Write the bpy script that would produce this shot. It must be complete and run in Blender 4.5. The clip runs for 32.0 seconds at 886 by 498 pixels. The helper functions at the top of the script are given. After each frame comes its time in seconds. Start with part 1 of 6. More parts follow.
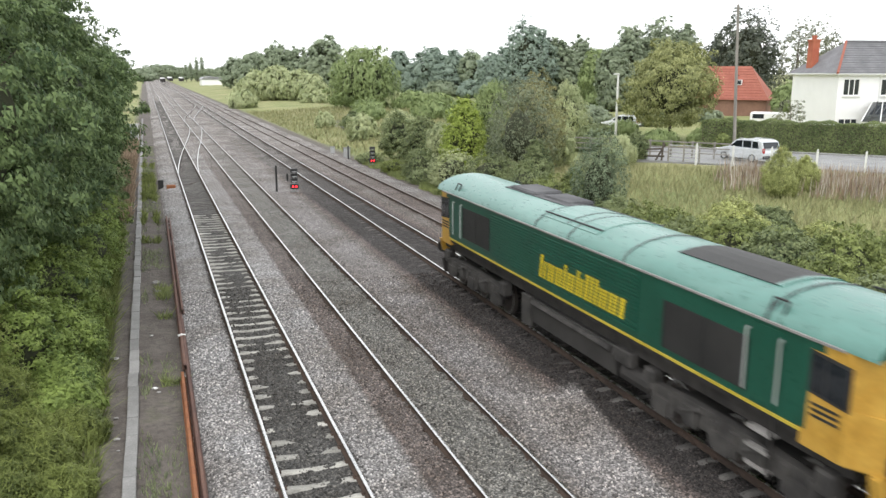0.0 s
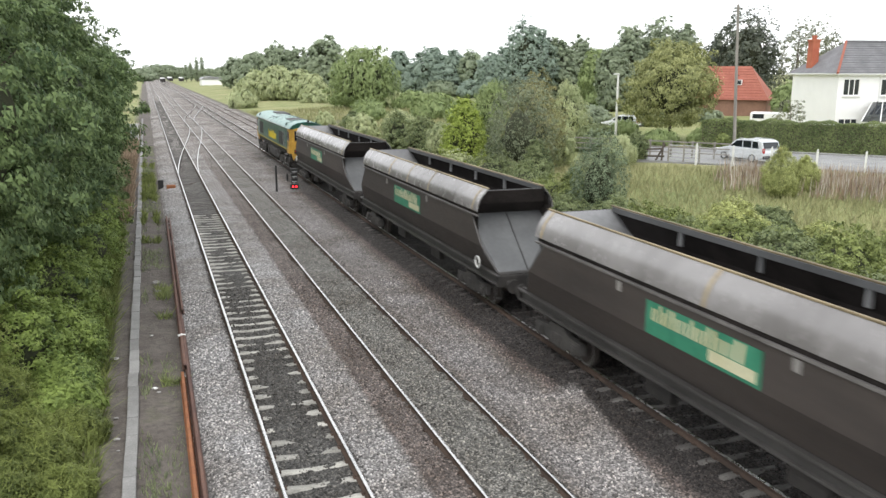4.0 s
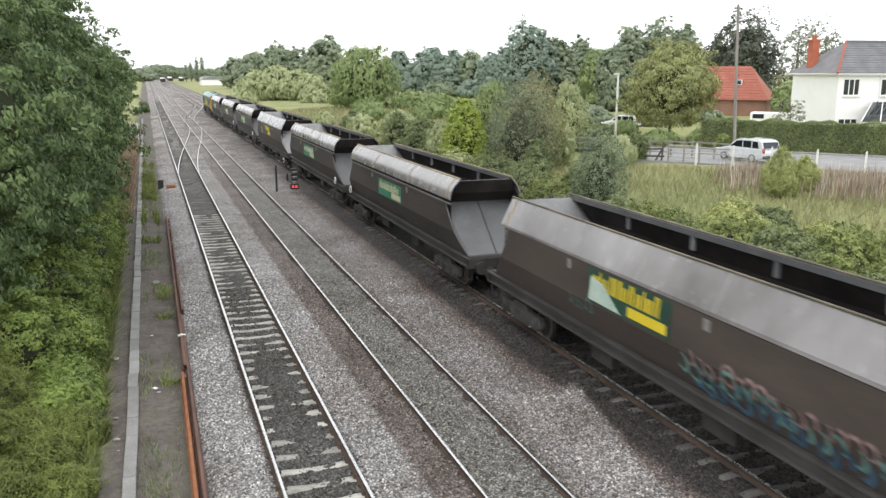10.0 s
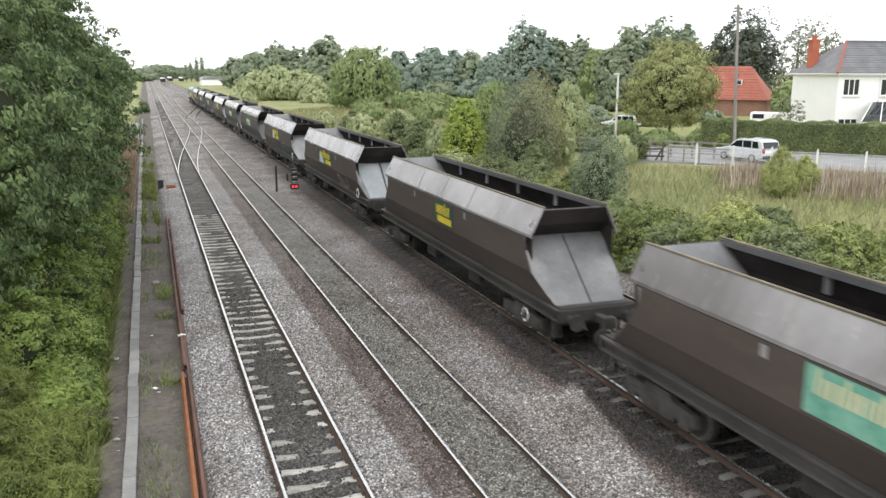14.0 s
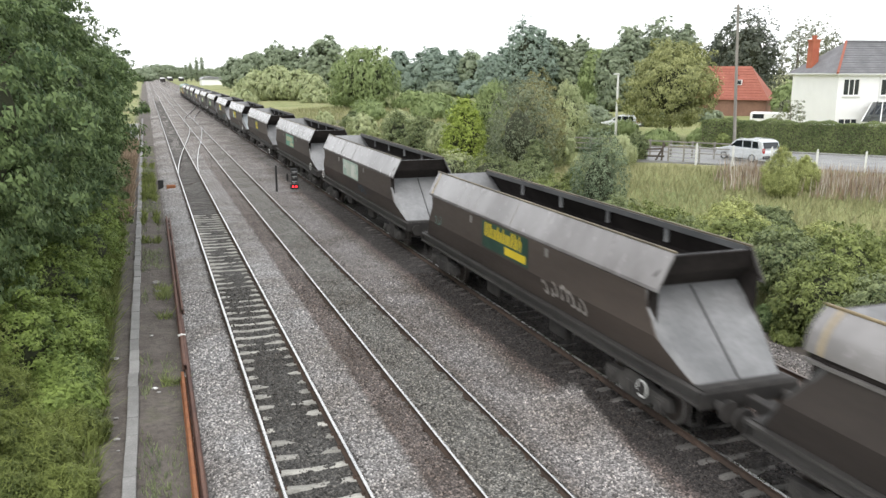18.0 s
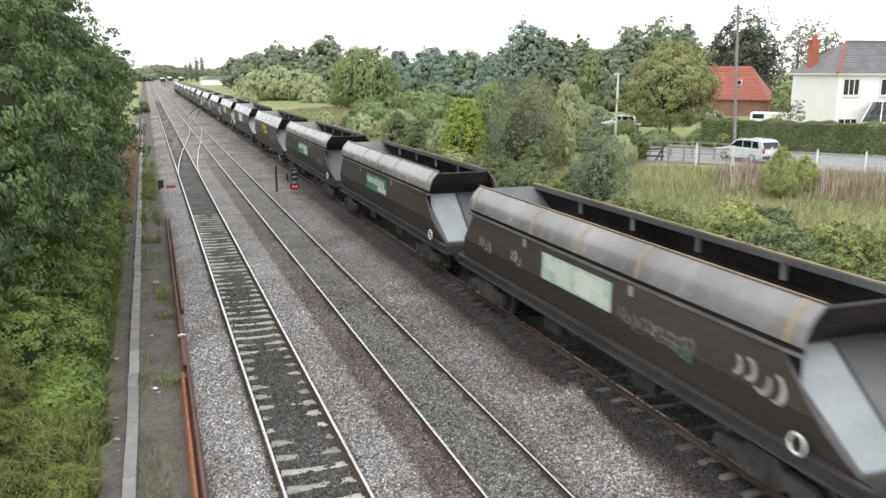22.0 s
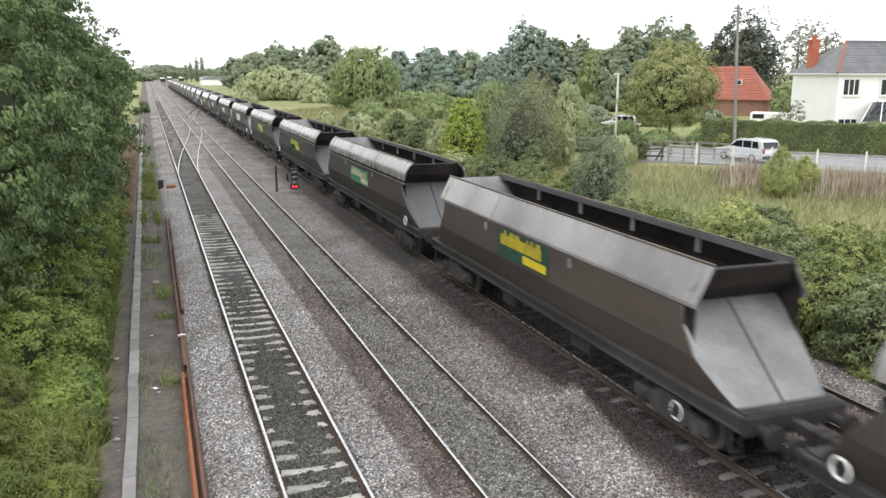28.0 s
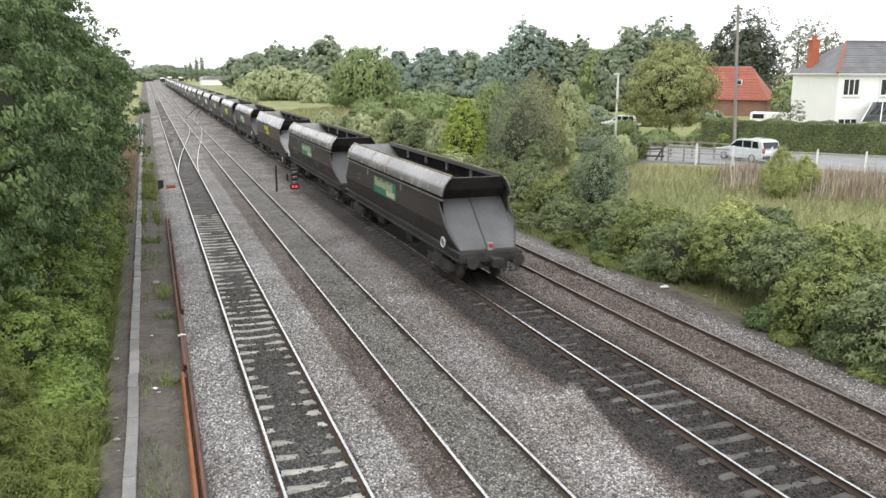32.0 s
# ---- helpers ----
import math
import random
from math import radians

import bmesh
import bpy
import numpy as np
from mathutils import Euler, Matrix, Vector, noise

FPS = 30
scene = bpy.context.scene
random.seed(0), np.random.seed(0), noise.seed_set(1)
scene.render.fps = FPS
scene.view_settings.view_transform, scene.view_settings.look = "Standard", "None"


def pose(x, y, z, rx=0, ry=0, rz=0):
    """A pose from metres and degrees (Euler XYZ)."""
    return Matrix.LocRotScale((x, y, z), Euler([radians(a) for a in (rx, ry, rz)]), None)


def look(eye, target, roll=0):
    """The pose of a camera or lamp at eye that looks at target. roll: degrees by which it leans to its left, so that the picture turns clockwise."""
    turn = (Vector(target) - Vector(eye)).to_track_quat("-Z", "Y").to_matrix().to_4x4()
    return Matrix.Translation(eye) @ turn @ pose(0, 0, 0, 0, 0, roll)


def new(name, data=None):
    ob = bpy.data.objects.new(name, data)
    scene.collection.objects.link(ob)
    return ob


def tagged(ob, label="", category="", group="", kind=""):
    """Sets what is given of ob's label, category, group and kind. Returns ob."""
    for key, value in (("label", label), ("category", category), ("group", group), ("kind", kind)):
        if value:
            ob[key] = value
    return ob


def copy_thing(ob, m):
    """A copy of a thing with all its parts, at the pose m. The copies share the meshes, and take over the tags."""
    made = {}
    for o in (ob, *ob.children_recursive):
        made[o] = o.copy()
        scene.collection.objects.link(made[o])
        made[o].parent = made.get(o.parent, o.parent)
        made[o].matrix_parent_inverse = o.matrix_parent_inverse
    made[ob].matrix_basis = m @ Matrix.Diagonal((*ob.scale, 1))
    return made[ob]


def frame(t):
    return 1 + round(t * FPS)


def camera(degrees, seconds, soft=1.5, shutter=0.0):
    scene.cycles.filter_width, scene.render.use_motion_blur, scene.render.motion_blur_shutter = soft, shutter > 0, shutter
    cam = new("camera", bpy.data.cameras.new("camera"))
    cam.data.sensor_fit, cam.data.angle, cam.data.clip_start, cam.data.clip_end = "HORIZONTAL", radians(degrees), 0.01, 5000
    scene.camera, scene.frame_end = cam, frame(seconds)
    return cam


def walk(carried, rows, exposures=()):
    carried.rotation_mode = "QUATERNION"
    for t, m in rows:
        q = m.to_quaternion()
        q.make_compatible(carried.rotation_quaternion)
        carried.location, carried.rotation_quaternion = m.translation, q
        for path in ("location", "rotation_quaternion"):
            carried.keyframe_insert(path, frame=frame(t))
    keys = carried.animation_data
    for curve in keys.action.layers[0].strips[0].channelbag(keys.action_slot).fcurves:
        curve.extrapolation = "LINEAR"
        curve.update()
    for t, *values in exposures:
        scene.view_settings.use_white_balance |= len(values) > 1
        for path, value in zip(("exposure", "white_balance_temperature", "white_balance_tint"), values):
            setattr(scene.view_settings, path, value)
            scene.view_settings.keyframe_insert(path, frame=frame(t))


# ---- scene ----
# A railway seen from a footbridge: four tracks running away along +Y, rail tops at z = 0.
cam = camera(56.54, 32.0, soft=1.45, shutter=0.4)
EYE = (0.0, 0.0, 7.596)
YAW, TILT = radians(19.57), radians(12.12)
AIM = (EYE[0] + math.sin(YAW) * math.cos(TILT), EYE[1] + math.cos(YAW) * math.cos(TILT), EYE[2] - math.sin(TILT))
walk(cam, [(0.0, look(EYE, AIM, 0.18)), (32.0, look(EYE, AIM, 0.18))], exposures=[(0.0, 0.5), (32.0, 0.5)])

# ---- overcast daylight ----
world = bpy.data.worlds.new("overcast_sky")
scene.world = world
world.use_nodes = True
wn, wl = world.node_tree.nodes, world.node_tree.links
sky = wn.new("ShaderNodeTexSky")
sky.sky_type, sky.sun_disc = "NISHITA", False
sky.sun_elevation, sky.sun_rotation = radians(55), radians(208)
sky.air_density, sky.dust_density, sky.ozone_density = 1.0, 1.0, 1.0
grey = wn.new("ShaderNodeHueSaturation")
grey.inputs["Saturation"].default_value = 0.12
wl.new(sky.outputs[0], grey.inputs["Color"])
cloud = wn.new("ShaderNodeMix")
cloud.data_type = "RGBA"
cloud.inputs[0].default_value = 0.75
cloud.inputs[7].default_value = (8.2, 8.4, 8.6, 1)
wl.new(grey.outputs[0], cloud.inputs[6])
wl.new(cloud.outputs[2], wn["Background"].inputs["Color"])
wn["Background"].inputs["Strength"].default_value = 0.163
sun_data = bpy.data.lights.new("sun", "SUN")
sun_data.energy, sun_data.angle, sun_data.color = 0.95, radians(30), (1.0, 0.97, 0.92)
sun = new("sun", sun_data)
sun.matrix_world = look((0, 0, 60), (0.47 * 40, 0.88 * 40, 60 - 58))

# ---- materials ----
def nodes_of(name):
    m = bpy.data.materials.new(name)
    m.use_nodes = True
    return m, m.node_tree.nodes, m.node_tree.links, m.node_tree.nodes["Principled BSDF"]


def noise_tex(nd, lk, vec, scale, detail=4.0, rough=0.6):
    t = nd.new("ShaderNodeTexNoise")
    t.inputs["Scale"].default_value, t.inputs["Detail"].default_value, t.inputs["Roughness"].default_value = scale, detail, rough
    if vec is not None:
        lk.new(vec, t.inputs["Vector"])
    return t


def ramp(nd, lk, fac, stops):
    r = nd.new("ShaderNodeValToRGB")
    while len(r.color_ramp.elements) < len(stops):
        r.color_ramp.elements.new(0.5)
    for e, (pos, c) in zip(r.color_ramp.elements, stops):
        e.position, e.color = pos, (*c, 1)
    lk.new(fac, r.inputs[0])
    return r


def mix(nd, lk, fac, a, b, mode="MIX"):
    x = nd.new("ShaderNodeMix")
    x.data_type, x.blend_type = "RGBA", mode
    for sock, v in ((x.inputs[0], fac), (x.inputs[6], a), (x.inputs[7], b)):
        if isinstance(v, (int, float)):
            sock.default_value = v
        elif isinstance(v, tuple):
            sock.default_value = (*v, 1)
        else:
            lk.new(v, sock)
    return x.outputs[2]


def vec_of(nd, lk, stretch=(1, 1, 1), world_space=False, shift=True):
    tc = nd.new("ShaderNodeTexCoord")
    mp = nd.new("ShaderNodeMapping")
    mp.inputs["Scale"].default_value = stretch
    if world_space:
        geo = nd.new("ShaderNodeNewGeometry")
        lk.new(geo.outputs["Position"], mp.inputs["Vector"])
    else:
        lk.new(tc.outputs["Object"], mp.inputs["Vector"])
        if shift:
            oi = nd.new("ShaderNodeObjectInfo")
            mul = nd.new("ShaderNodeMath")
            mul.operation = "MULTIPLY"
            mul.inputs[1].default_value = 37.0
            lk.new(oi.outputs["Random"], mul.inputs[0])
            lk.new(mul.outputs[0], mp.inputs["Location"])
    return mp.outputs[0]


def surf(name, a, b, rough=0.6, metal=0.0, big=0.7, small=14.0, grain=0.25, bump=0.15, stretch=(1, 1, 1), spread=0.0, world_space=False):
    """A worn surface: two colours mottled at a large scale, with fine grain, bump and uneven gloss."""
    m, nd, lk, bs = nodes_of(name)
    v = vec_of(nd, lk, stretch, world_space)
    n1 = noise_tex(nd, lk, v, big, 5.0)
    n2 = noise_tex(nd, lk, v, small, 6.0, 0.7)
    r1 = ramp(nd, lk, n1.outputs["Fac"], [(0.35, a), (0.65, b)])
    dark = ramp(nd, lk, n2.outputs["Fac"], [(0.3, (1 - grain,) * 3), (0.7, (1 + grain * 0.6,) * 3)])
    col = mix(nd, lk, 1.0, r1.outputs[0], dark.outputs[0], "MULTIPLY")
    if spread:
        oi = nd.new("ShaderNodeObjectInfo")
        rr = ramp(nd, lk, oi.outputs["Random"], [(0.0, (1 - spread,) * 3), (1.0, (1 + spread,) * 3)])
        col = mix(nd, lk, 1.0, col, rr.outputs[0], "MULTIPLY")
    lk.new(col, bs.inputs["Base Color"])
    rg = ramp(nd, lk, n2.outputs["Fac"], [(0.25, (max(rough - 0.12, 0.02),) * 3), (0.75, (min(rough + 0.12, 1),) * 3)])
    lk.new(rg.outputs[0], bs.inputs["Roughness"])
    bs.inputs["Metallic"].default_value = metal
    if bump:
        bp = nd.new("ShaderNodeBump")
        bp.inputs["Strength"].default_value, bp.inputs["Distance"].default_value = bump, 0.02
        lk.new(n2.outputs["Fac"], bp.inputs["Height"])
        lk.new(bp.outputs[0], bs.inputs["Normal"])
    return m


def leaf_mat(name, dark, light, third=None, mixed=0.5):
    """Leaves: a colour for each leaf, drifting over the crown, with light coming through."""
    m, nd, lk, bs = nodes_of(name)
    geo = nd.new("ShaderNodeNewGeometry")
    n1 = noise_tex(nd, lk, geo.outputs["Position"], 0.7, 4.0, 0.62)
    add = nd.new("ShaderNodeMath")
    add.operation = "MULTIPLY_ADD"
    lk.new(geo.outputs["Random Per Island"], add.inputs[0])
    add.inputs[1].default_value = mixed
    lk.new(n1.outputs["Fac"], add.inputs[2])
    sub = nd.new("ShaderNodeMath")
    sub.operation = "SUBTRACT"
    lk.new(add.outputs[0], sub.inputs[0])
    sub.inputs[1].default_value = mixed / 2
    third = third or tuple(min(v * (0.9 + mixed * 0.9), 0.7) for v in light)
    stops = [(0.15, tuple(v * (1.1 - mixed * 0.76) for v in dark)), (0.62, light), (0.95, third)]
    r = ramp(nd, lk, sub.outputs[0], stops)
    lk.new(r.outputs[0], bs.inputs["Base Color"])
    bs.inputs["Roughness"].default_value = 0.6
    bs.inputs["Specular IOR Level"].default_value = 0.25
    tr = nd.new("ShaderNodeBsdfTranslucent")
    lk.new(r.outputs[0], tr.inputs["Color"])
    ms = nd.new("ShaderNodeMixShader")
    ms.inputs[0].default_value = 0.3
    lk.new(bs.outputs[0], ms.inputs[1])
    lk.new(tr.outputs[0], ms.inputs[2])
    lk.new(ms.outputs[0], nd["Material Output"].inputs["Surface"])
    return m


def ballast_mat(loose=False):
    """Crushed stone: pale fresh stone on the shoulders, rust-brown and oily dark in the beds, the third bed deepened
    for the train's shade, each chip its own tone.
    """
    m, nd, lk, bs = nodes_of("loose_stone" if loose else "ballast_stone")
    geo = nd.new("ShaderNodeNewGeometry")
    sep = nd.new("ShaderNodeSeparateXYZ")
    lk.new(geo.outputs["Position"], sep.inputs[0])
    wob = noise_tex(nd, lk, geo.outputs["Position"], 0.9, 5.0, 0.65)
    off = nd.new("ShaderNodeMath")
    off.operation = "MULTIPLY_ADD"
    lk.new(wob.outputs["Fac"], off.inputs[0])
    off.inputs[1].default_value = 0.34
    lk.new(sep.outputs["X"], off.inputs[2])
    sc = nd.new("ShaderNodeMapRange")
    sc.inputs["From Min"].default_value, sc.inputs["From Max"].default_value = 0.17, 18.17
    lk.new(off.outputs[0], sc.inputs["Value"])
    # dark: the third bed's own dark stone, deepened by the train's shade
    pale, bed, brown, dark, mid = (0.335, 0.327, 0.326), (0.088, 0.085, 0.08), (0.156, 0.126, 0.115), (0.044, 0.038, 0.036), (0.18, 0.162, 0.15)
    tan = (0.168, 0.143, 0.133)
    fair = (0.255, 0.241, 0.237)
    grey = (0.185, 0.18, 0.166)
    xs = [(0.35, mid), (0.7, pale), (1.72, pale), (1.9, bed), (3.42, bed), (3.6, pale), (4.48, pale), (4.64, tan), (5.25, tan), (5.6, grey), (6.75, grey), (7.1, mid), (7.45, fair), (8.5, fair), (8.85, mid), (9.15, brown), (9.45, dark), (12.35, dark), (12.8, brown), (13.5, mid), (13.9, brown), (15.3, brown), (15.7, mid), (16.3, fair), (17.6, mid)]
    r = ramp(nd, lk, sc.outputs[0], [(x / 18.0, c) for x, c in xs])
    fresh = nd.new("ShaderNodeMapRange")
    fresh.inputs["From Min"].default_value, fresh.inputs["From Max"].default_value = 18.3, 17.9
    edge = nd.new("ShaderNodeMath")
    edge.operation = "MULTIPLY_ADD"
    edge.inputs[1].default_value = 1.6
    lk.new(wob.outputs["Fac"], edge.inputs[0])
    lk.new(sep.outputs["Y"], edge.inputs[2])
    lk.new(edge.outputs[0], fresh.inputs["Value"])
    lo_x, hi_x = nd.new("ShaderNodeMapRange"), nd.new("ShaderNodeMapRange")
    lo_x.inputs["From Min"].default_value, lo_x.inputs["From Max"].default_value = 7.6, 8.2
    hi_x.inputs["From Min"].default_value, hi_x.inputs["From Max"].default_value = 6.62, 6.35
    lk.new(off.outputs[0], lo_x.inputs["Value"])
    slant = nd.new("ShaderNodeMath")
    slant.operation = "MULTIPLY_ADD"
    slant.inputs[1].default_value = -0.2
    lk.new(sep.outputs["Y"], slant.inputs[0])
    lk.new(off.outputs[0], slant.inputs[2])
    lk.new(slant.outputs[0], hi_x.inputs["Value"])
    m1, m2 = nd.new("ShaderNodeMath"), nd.new("ShaderNodeMath")
    m1.operation = m2.operation = "MULTIPLY"
    lk.new(fresh.outputs[0], m1.inputs[0])
    lk.new(lo_x.outputs[0], m1.inputs[1])
    lk.new(m1.outputs[0], m2.inputs[0])
    lk.new(hi_x.outputs[0], m2.inputs[1])
    zone = mix(nd, lk, m2.outputs[0], r.outputs[0], (0.325, 0.308, 0.302))
    # old, worn: past y 46 a growing blend to one paler blotched tone
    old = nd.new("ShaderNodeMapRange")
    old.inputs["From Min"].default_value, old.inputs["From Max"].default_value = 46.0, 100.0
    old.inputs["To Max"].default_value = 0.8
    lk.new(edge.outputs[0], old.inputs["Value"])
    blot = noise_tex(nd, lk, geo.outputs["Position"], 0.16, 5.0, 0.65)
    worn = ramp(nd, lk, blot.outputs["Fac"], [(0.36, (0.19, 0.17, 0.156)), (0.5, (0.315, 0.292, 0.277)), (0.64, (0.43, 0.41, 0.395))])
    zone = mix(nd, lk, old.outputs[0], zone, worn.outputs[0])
    vo = nd.new("ShaderNodeTexVoronoi")
    vo.inputs["Scale"].default_value = 22.0
    lk.new(geo.outputs["Position"], vo.inputs["Vector"])
    chip = ramp(nd, lk, vo.outputs["Color"], [(0.05, (0.24, 0.24, 0.24)), (0.5, (0.9, 0.9, 0.9)), (0.95, (2.25, 2.22, 2.2))])
    c1 = mix(nd, lk, 1.0, zone, chip.outputs[0], "MULTIPLY")
    # Chip rims darkened in the colour for the shade between stones
    gap = ramp(nd, lk, vo.outputs["Distance"], [(0.25, (1, 1, 1)), (0.8, (0.42, 0.42, 0.42))])
    c2 = mix(nd, lk, 1.0, c1, gap.outputs[0], "MULTIPLY")
    st = noise_tex(nd, lk, geo.outputs["Position"], 0.35, 6.0, 0.6)
    stain = ramp(nd, lk, st.outputs["Fac"], [(0.35, (0.72, 0.68, 0.64)), (0.62, (1.12, 1.12, 1.12))])
    c3 = mix(nd, lk, 1.0, c2, stain.outputs[0], "MULTIPLY")
    if loose:
        each = ramp(nd, lk, geo.outputs["Random Per Island"], [(0.0, (0.4, 0.4, 0.4)), (0.6, (1.05, 1.04, 1.03)), (1.0, (2.5, 2.45, 2.4))])
        whole = mix(nd, lk, 1.0, zone, each.outputs[0], "MULTIPLY")
        c3 = mix(nd, lk, 1.0, whole, stain.outputs[0], "MULTIPLY")
    lk.new(c3, bs.inputs["Base Color"])
    bs.inputs["Roughness"].default_value = 0.9
    bp = nd.new("ShaderNodeBump")
    bp.inputs["Strength"].default_value, bp.inputs["Distance"].default_value = 0.9, 0.05
    bp.invert = True
    lk.new(vo.outputs["Distance"], bp.inputs["Height"])
    lk.new(bp.outputs[0], bs.inputs["Normal"])
    return m


def ground_mat():
    """Rough grassland: green, straw and bare earth in patches; trodden dirt along the cess beside the track."""
    m, nd, lk, bs = nodes_of("rough_grass_ground")
    geo = nd.new("ShaderNodeNewGeometry")
    sep = nd.new("ShaderNodeSeparateXYZ")
    lk.new(geo.outputs["Position"], sep.inputs[0])
    n1 = noise_tex(nd, lk, geo.outputs["Position"], 0.09, 6.0)
    n2 = noise_tex(nd, lk, geo.outputs["Position"], 6.0, 6.0, 0.75)
    g = ramp(nd, lk, n1.outputs["Fac"], [(0.3, (0.155, 0.185, 0.065)), (0.5, (0.225, 0.24, 0.095)), (0.7, (0.32, 0.295, 0.155))])
    gr = ramp(nd, lk, n2.outputs["Fac"], [(0.3, (0.55, 0.55, 0.55)), (0.7, (1.35, 1.35, 1.3))])
    grass = mix(nd, lk, 1.0, g.outputs[0], gr.outputs[0], "MULTIPLY")
    n3 = noise_tex(nd, lk, geo.outputs["Position"], 1.1, 8.0, 0.7)
    dirt = ramp(nd, lk, n3.outputs["Fac"], [(0.3, (0.064, 0.052, 0.046)), (0.55, (0.118, 0.102, 0.092)), (0.74, (0.10, 0.098, 0.062))])
    dirt2 = mix(nd, lk, 1.0, dirt.outputs[0], gr.outputs[0], "MULTIPLY")
    mr = nd.new("ShaderNodeMapRange")
    mr.inputs["From Min"].default_value, mr.inputs["From Max"].default_value = 18.0, 19.0
    lk.new(sep.outputs["X"], mr.inputs["Value"])
    ml = nd.new("ShaderNodeMapRange")
    ml.inputs["From Min"].default_value, ml.inputs["From Max"].default_value = -1.2, -2.2
    lk.new(sep.outputs["X"], ml.inputs["Value"])
    mx = nd.new("ShaderNodeMath")
    mx.operation = "MAXIMUM"
    lk.new(mr.outputs[0], mx.inputs[0])
    lk.new(ml.outputs[0], mx.inputs[1])
    col = mix(nd, lk, mx.outputs[0], dirt2, grass)
    lk.new(col, bs.inputs["Base Color"])
    bs.inputs["Roughness"].default_value = 0.95
    bp = nd.new("ShaderNodeBump")
    bp.inputs["Strength"].default_value, bp.inputs["Distance"].default_value = 0.6, 0.06
    lk.new(n2.outputs["Fac"], bp.inputs["Height"])
    lk.new(bp.outputs[0], bs.inputs["Normal"])
    return m


def glass_mat(name, tint):
    m, nd, lk, bs = nodes_of(name)
    bs.inputs["Base Color"].default_value = (*tint, 1)
    bs.inputs["Roughness"].default_value = 0.06
    bs.inputs["Specular IOR Level"].default_value = 0.6
    return m


def glow_mat(name, colour, strength):
    m, nd, lk, bs = nodes_of(name)
    bs.inputs["Base Color"].default_value = (*colour, 1)
    bs.inputs["Emission Color"].default_value = (*colour, 1)
    bs.inputs["Emission Strength"].default_value = strength
    return m


BALLAST, LOOSE_STONE, GROUND = ballast_mat(), ballast_mat(True), ground_mat()
CONCRETE = surf("weathered_concrete", (0.19, 0.186, 0.18), (0.285, 0.28, 0.272), 0.85, small=22, grain=0.3, bump=0.3, spread=0.09)
SLEEPER_DARK = surf("oily_sleeper_concrete", (0.075, 0.07, 0.066), (0.135, 0.127, 0.118), 0.88, big=2.0, small=25, grain=0.35, bump=0.3, spread=0.25)
SLEEPER_COAL = surf("coal_dusted_sleeper", (0.05, 0.045, 0.042), (0.10, 0.09, 0.083), 0.9, big=2.0, small=25, grain=0.35, bump=0.3, spread=0.25)
SLEEPER = surf("sleeper_concrete", (0.28, 0.272, 0.245), (0.42, 0.405, 0.37), 0.88, big=2.0, small=25, grain=0.35, bump=0.3, spread=0.25)
TIMBER = surf("dark_timber", (0.06, 0.048, 0.04), (0.12, 0.10, 0.08), 0.85, small=20, stretch=(1, 8, 8), grain=0.4, bump=0.4, spread=0.2)
STEEL = surf("polished_rail_steel", (0.55, 0.55, 0.55), (0.7, 0.69, 0.68), 0.28, metal=1.0, small=6, grain=0.15, bump=0.02)
STEEL_DULL = surf("dull_browned_rail_steel", (0.20, 0.175, 0.16), (0.30, 0.27, 0.25), 0.45, metal=0.7, small=6, grain=0.2, bump=0.02)
RUST = surf("rail_rust_brown", (0.05, 0.033, 0.025), (0.085, 0.055, 0.04), 0.85, small=18, grain=0.4, bump=0.3, world_space=True)
RUST_ORANGE = surf("fresh_orange_rust", (0.20, 0.072, 0.03), (0.30, 0.12, 0.052), 0.85, big=1.0, small=16, grain=0.35, bump=0.3)
RUST_DARK = surf("old_purple_rust", (0.085, 0.045, 0.038), (0.14, 0.075, 0.055), 0.85, small=16, grain=0.35, bump=0.3)
# Base grey raised to hold the sky's grazing reflection
ASPHALT = surf("road_asphalt", (0.22, 0.22, 0.225), (0.29, 0.29, 0.295), 0.6, small=30, grain=0.25, bump=0.2, world_space=True)
BROWN_PAINT = surf("coal_stained_brown_paint", (0.040, 0.033, 0.030), (0.067, 0.055, 0.049), 0.6, big=0.45, small=9, grain=0.22, bump=0.06, stretch=(1, 0.35, 1.6), spread=0.12)
# Pale mottling holds the sky's streaky reflection in both top colours
LIP_PAINT = surf("worn_sky_streaked_lip", (0.168, 0.158, 0.156), (0.285, 0.272, 0.272), 0.24, metal=0.0, big=0.8, small=6, grain=0.08, bump=0.02, stretch=(0.3, 0.4, 0.4), spread=0.06)
LIP_DULL = surf("worn_sky_streaked_panel", (0.15, 0.138, 0.138), (0.30, 0.288, 0.292), 0.22, big=0.8, small=6, grain=0.08, bump=0.02, stretch=(0.3, 0.4, 0.3), spread=0.06)
LEDGE_PAINT = surf("pale_worn_ledge", (0.22, 0.21, 0.20), (0.33, 0.315, 0.30), 0.6, small=10)
LEDGE_DARK = surf("dull_grey_ledge", (0.10, 0.094, 0.09), (0.18, 0.17, 0.163), 0.6, small=10)
BROWN_WARM = surf("reddish_brown_wagon_paint", (0.052, 0.040, 0.034), (0.084, 0.066, 0.056), 0.6, big=0.45, small=9, grain=0.22, bump=0.06, stretch=(1, 0.35, 1.6), spread=0.12)
# Black for coal dust, and for shade in the recess and end band
COAL_AND_SHADE = surf("coal_and_shade_black", (0.017, 0.0145, 0.0138), (0.038, 0.032, 0.030), 0.95, big=0.8, small=9, grain=0.35, bump=0.2)
GALV = surf("pale_worn_skylit_sheet", (0.15, 0.152, 0.156), (0.26, 0.26, 0.266), 0.5, metal=0.15, big=0.6, small=8, grain=0.2, bump=0.05, spread=0.2)
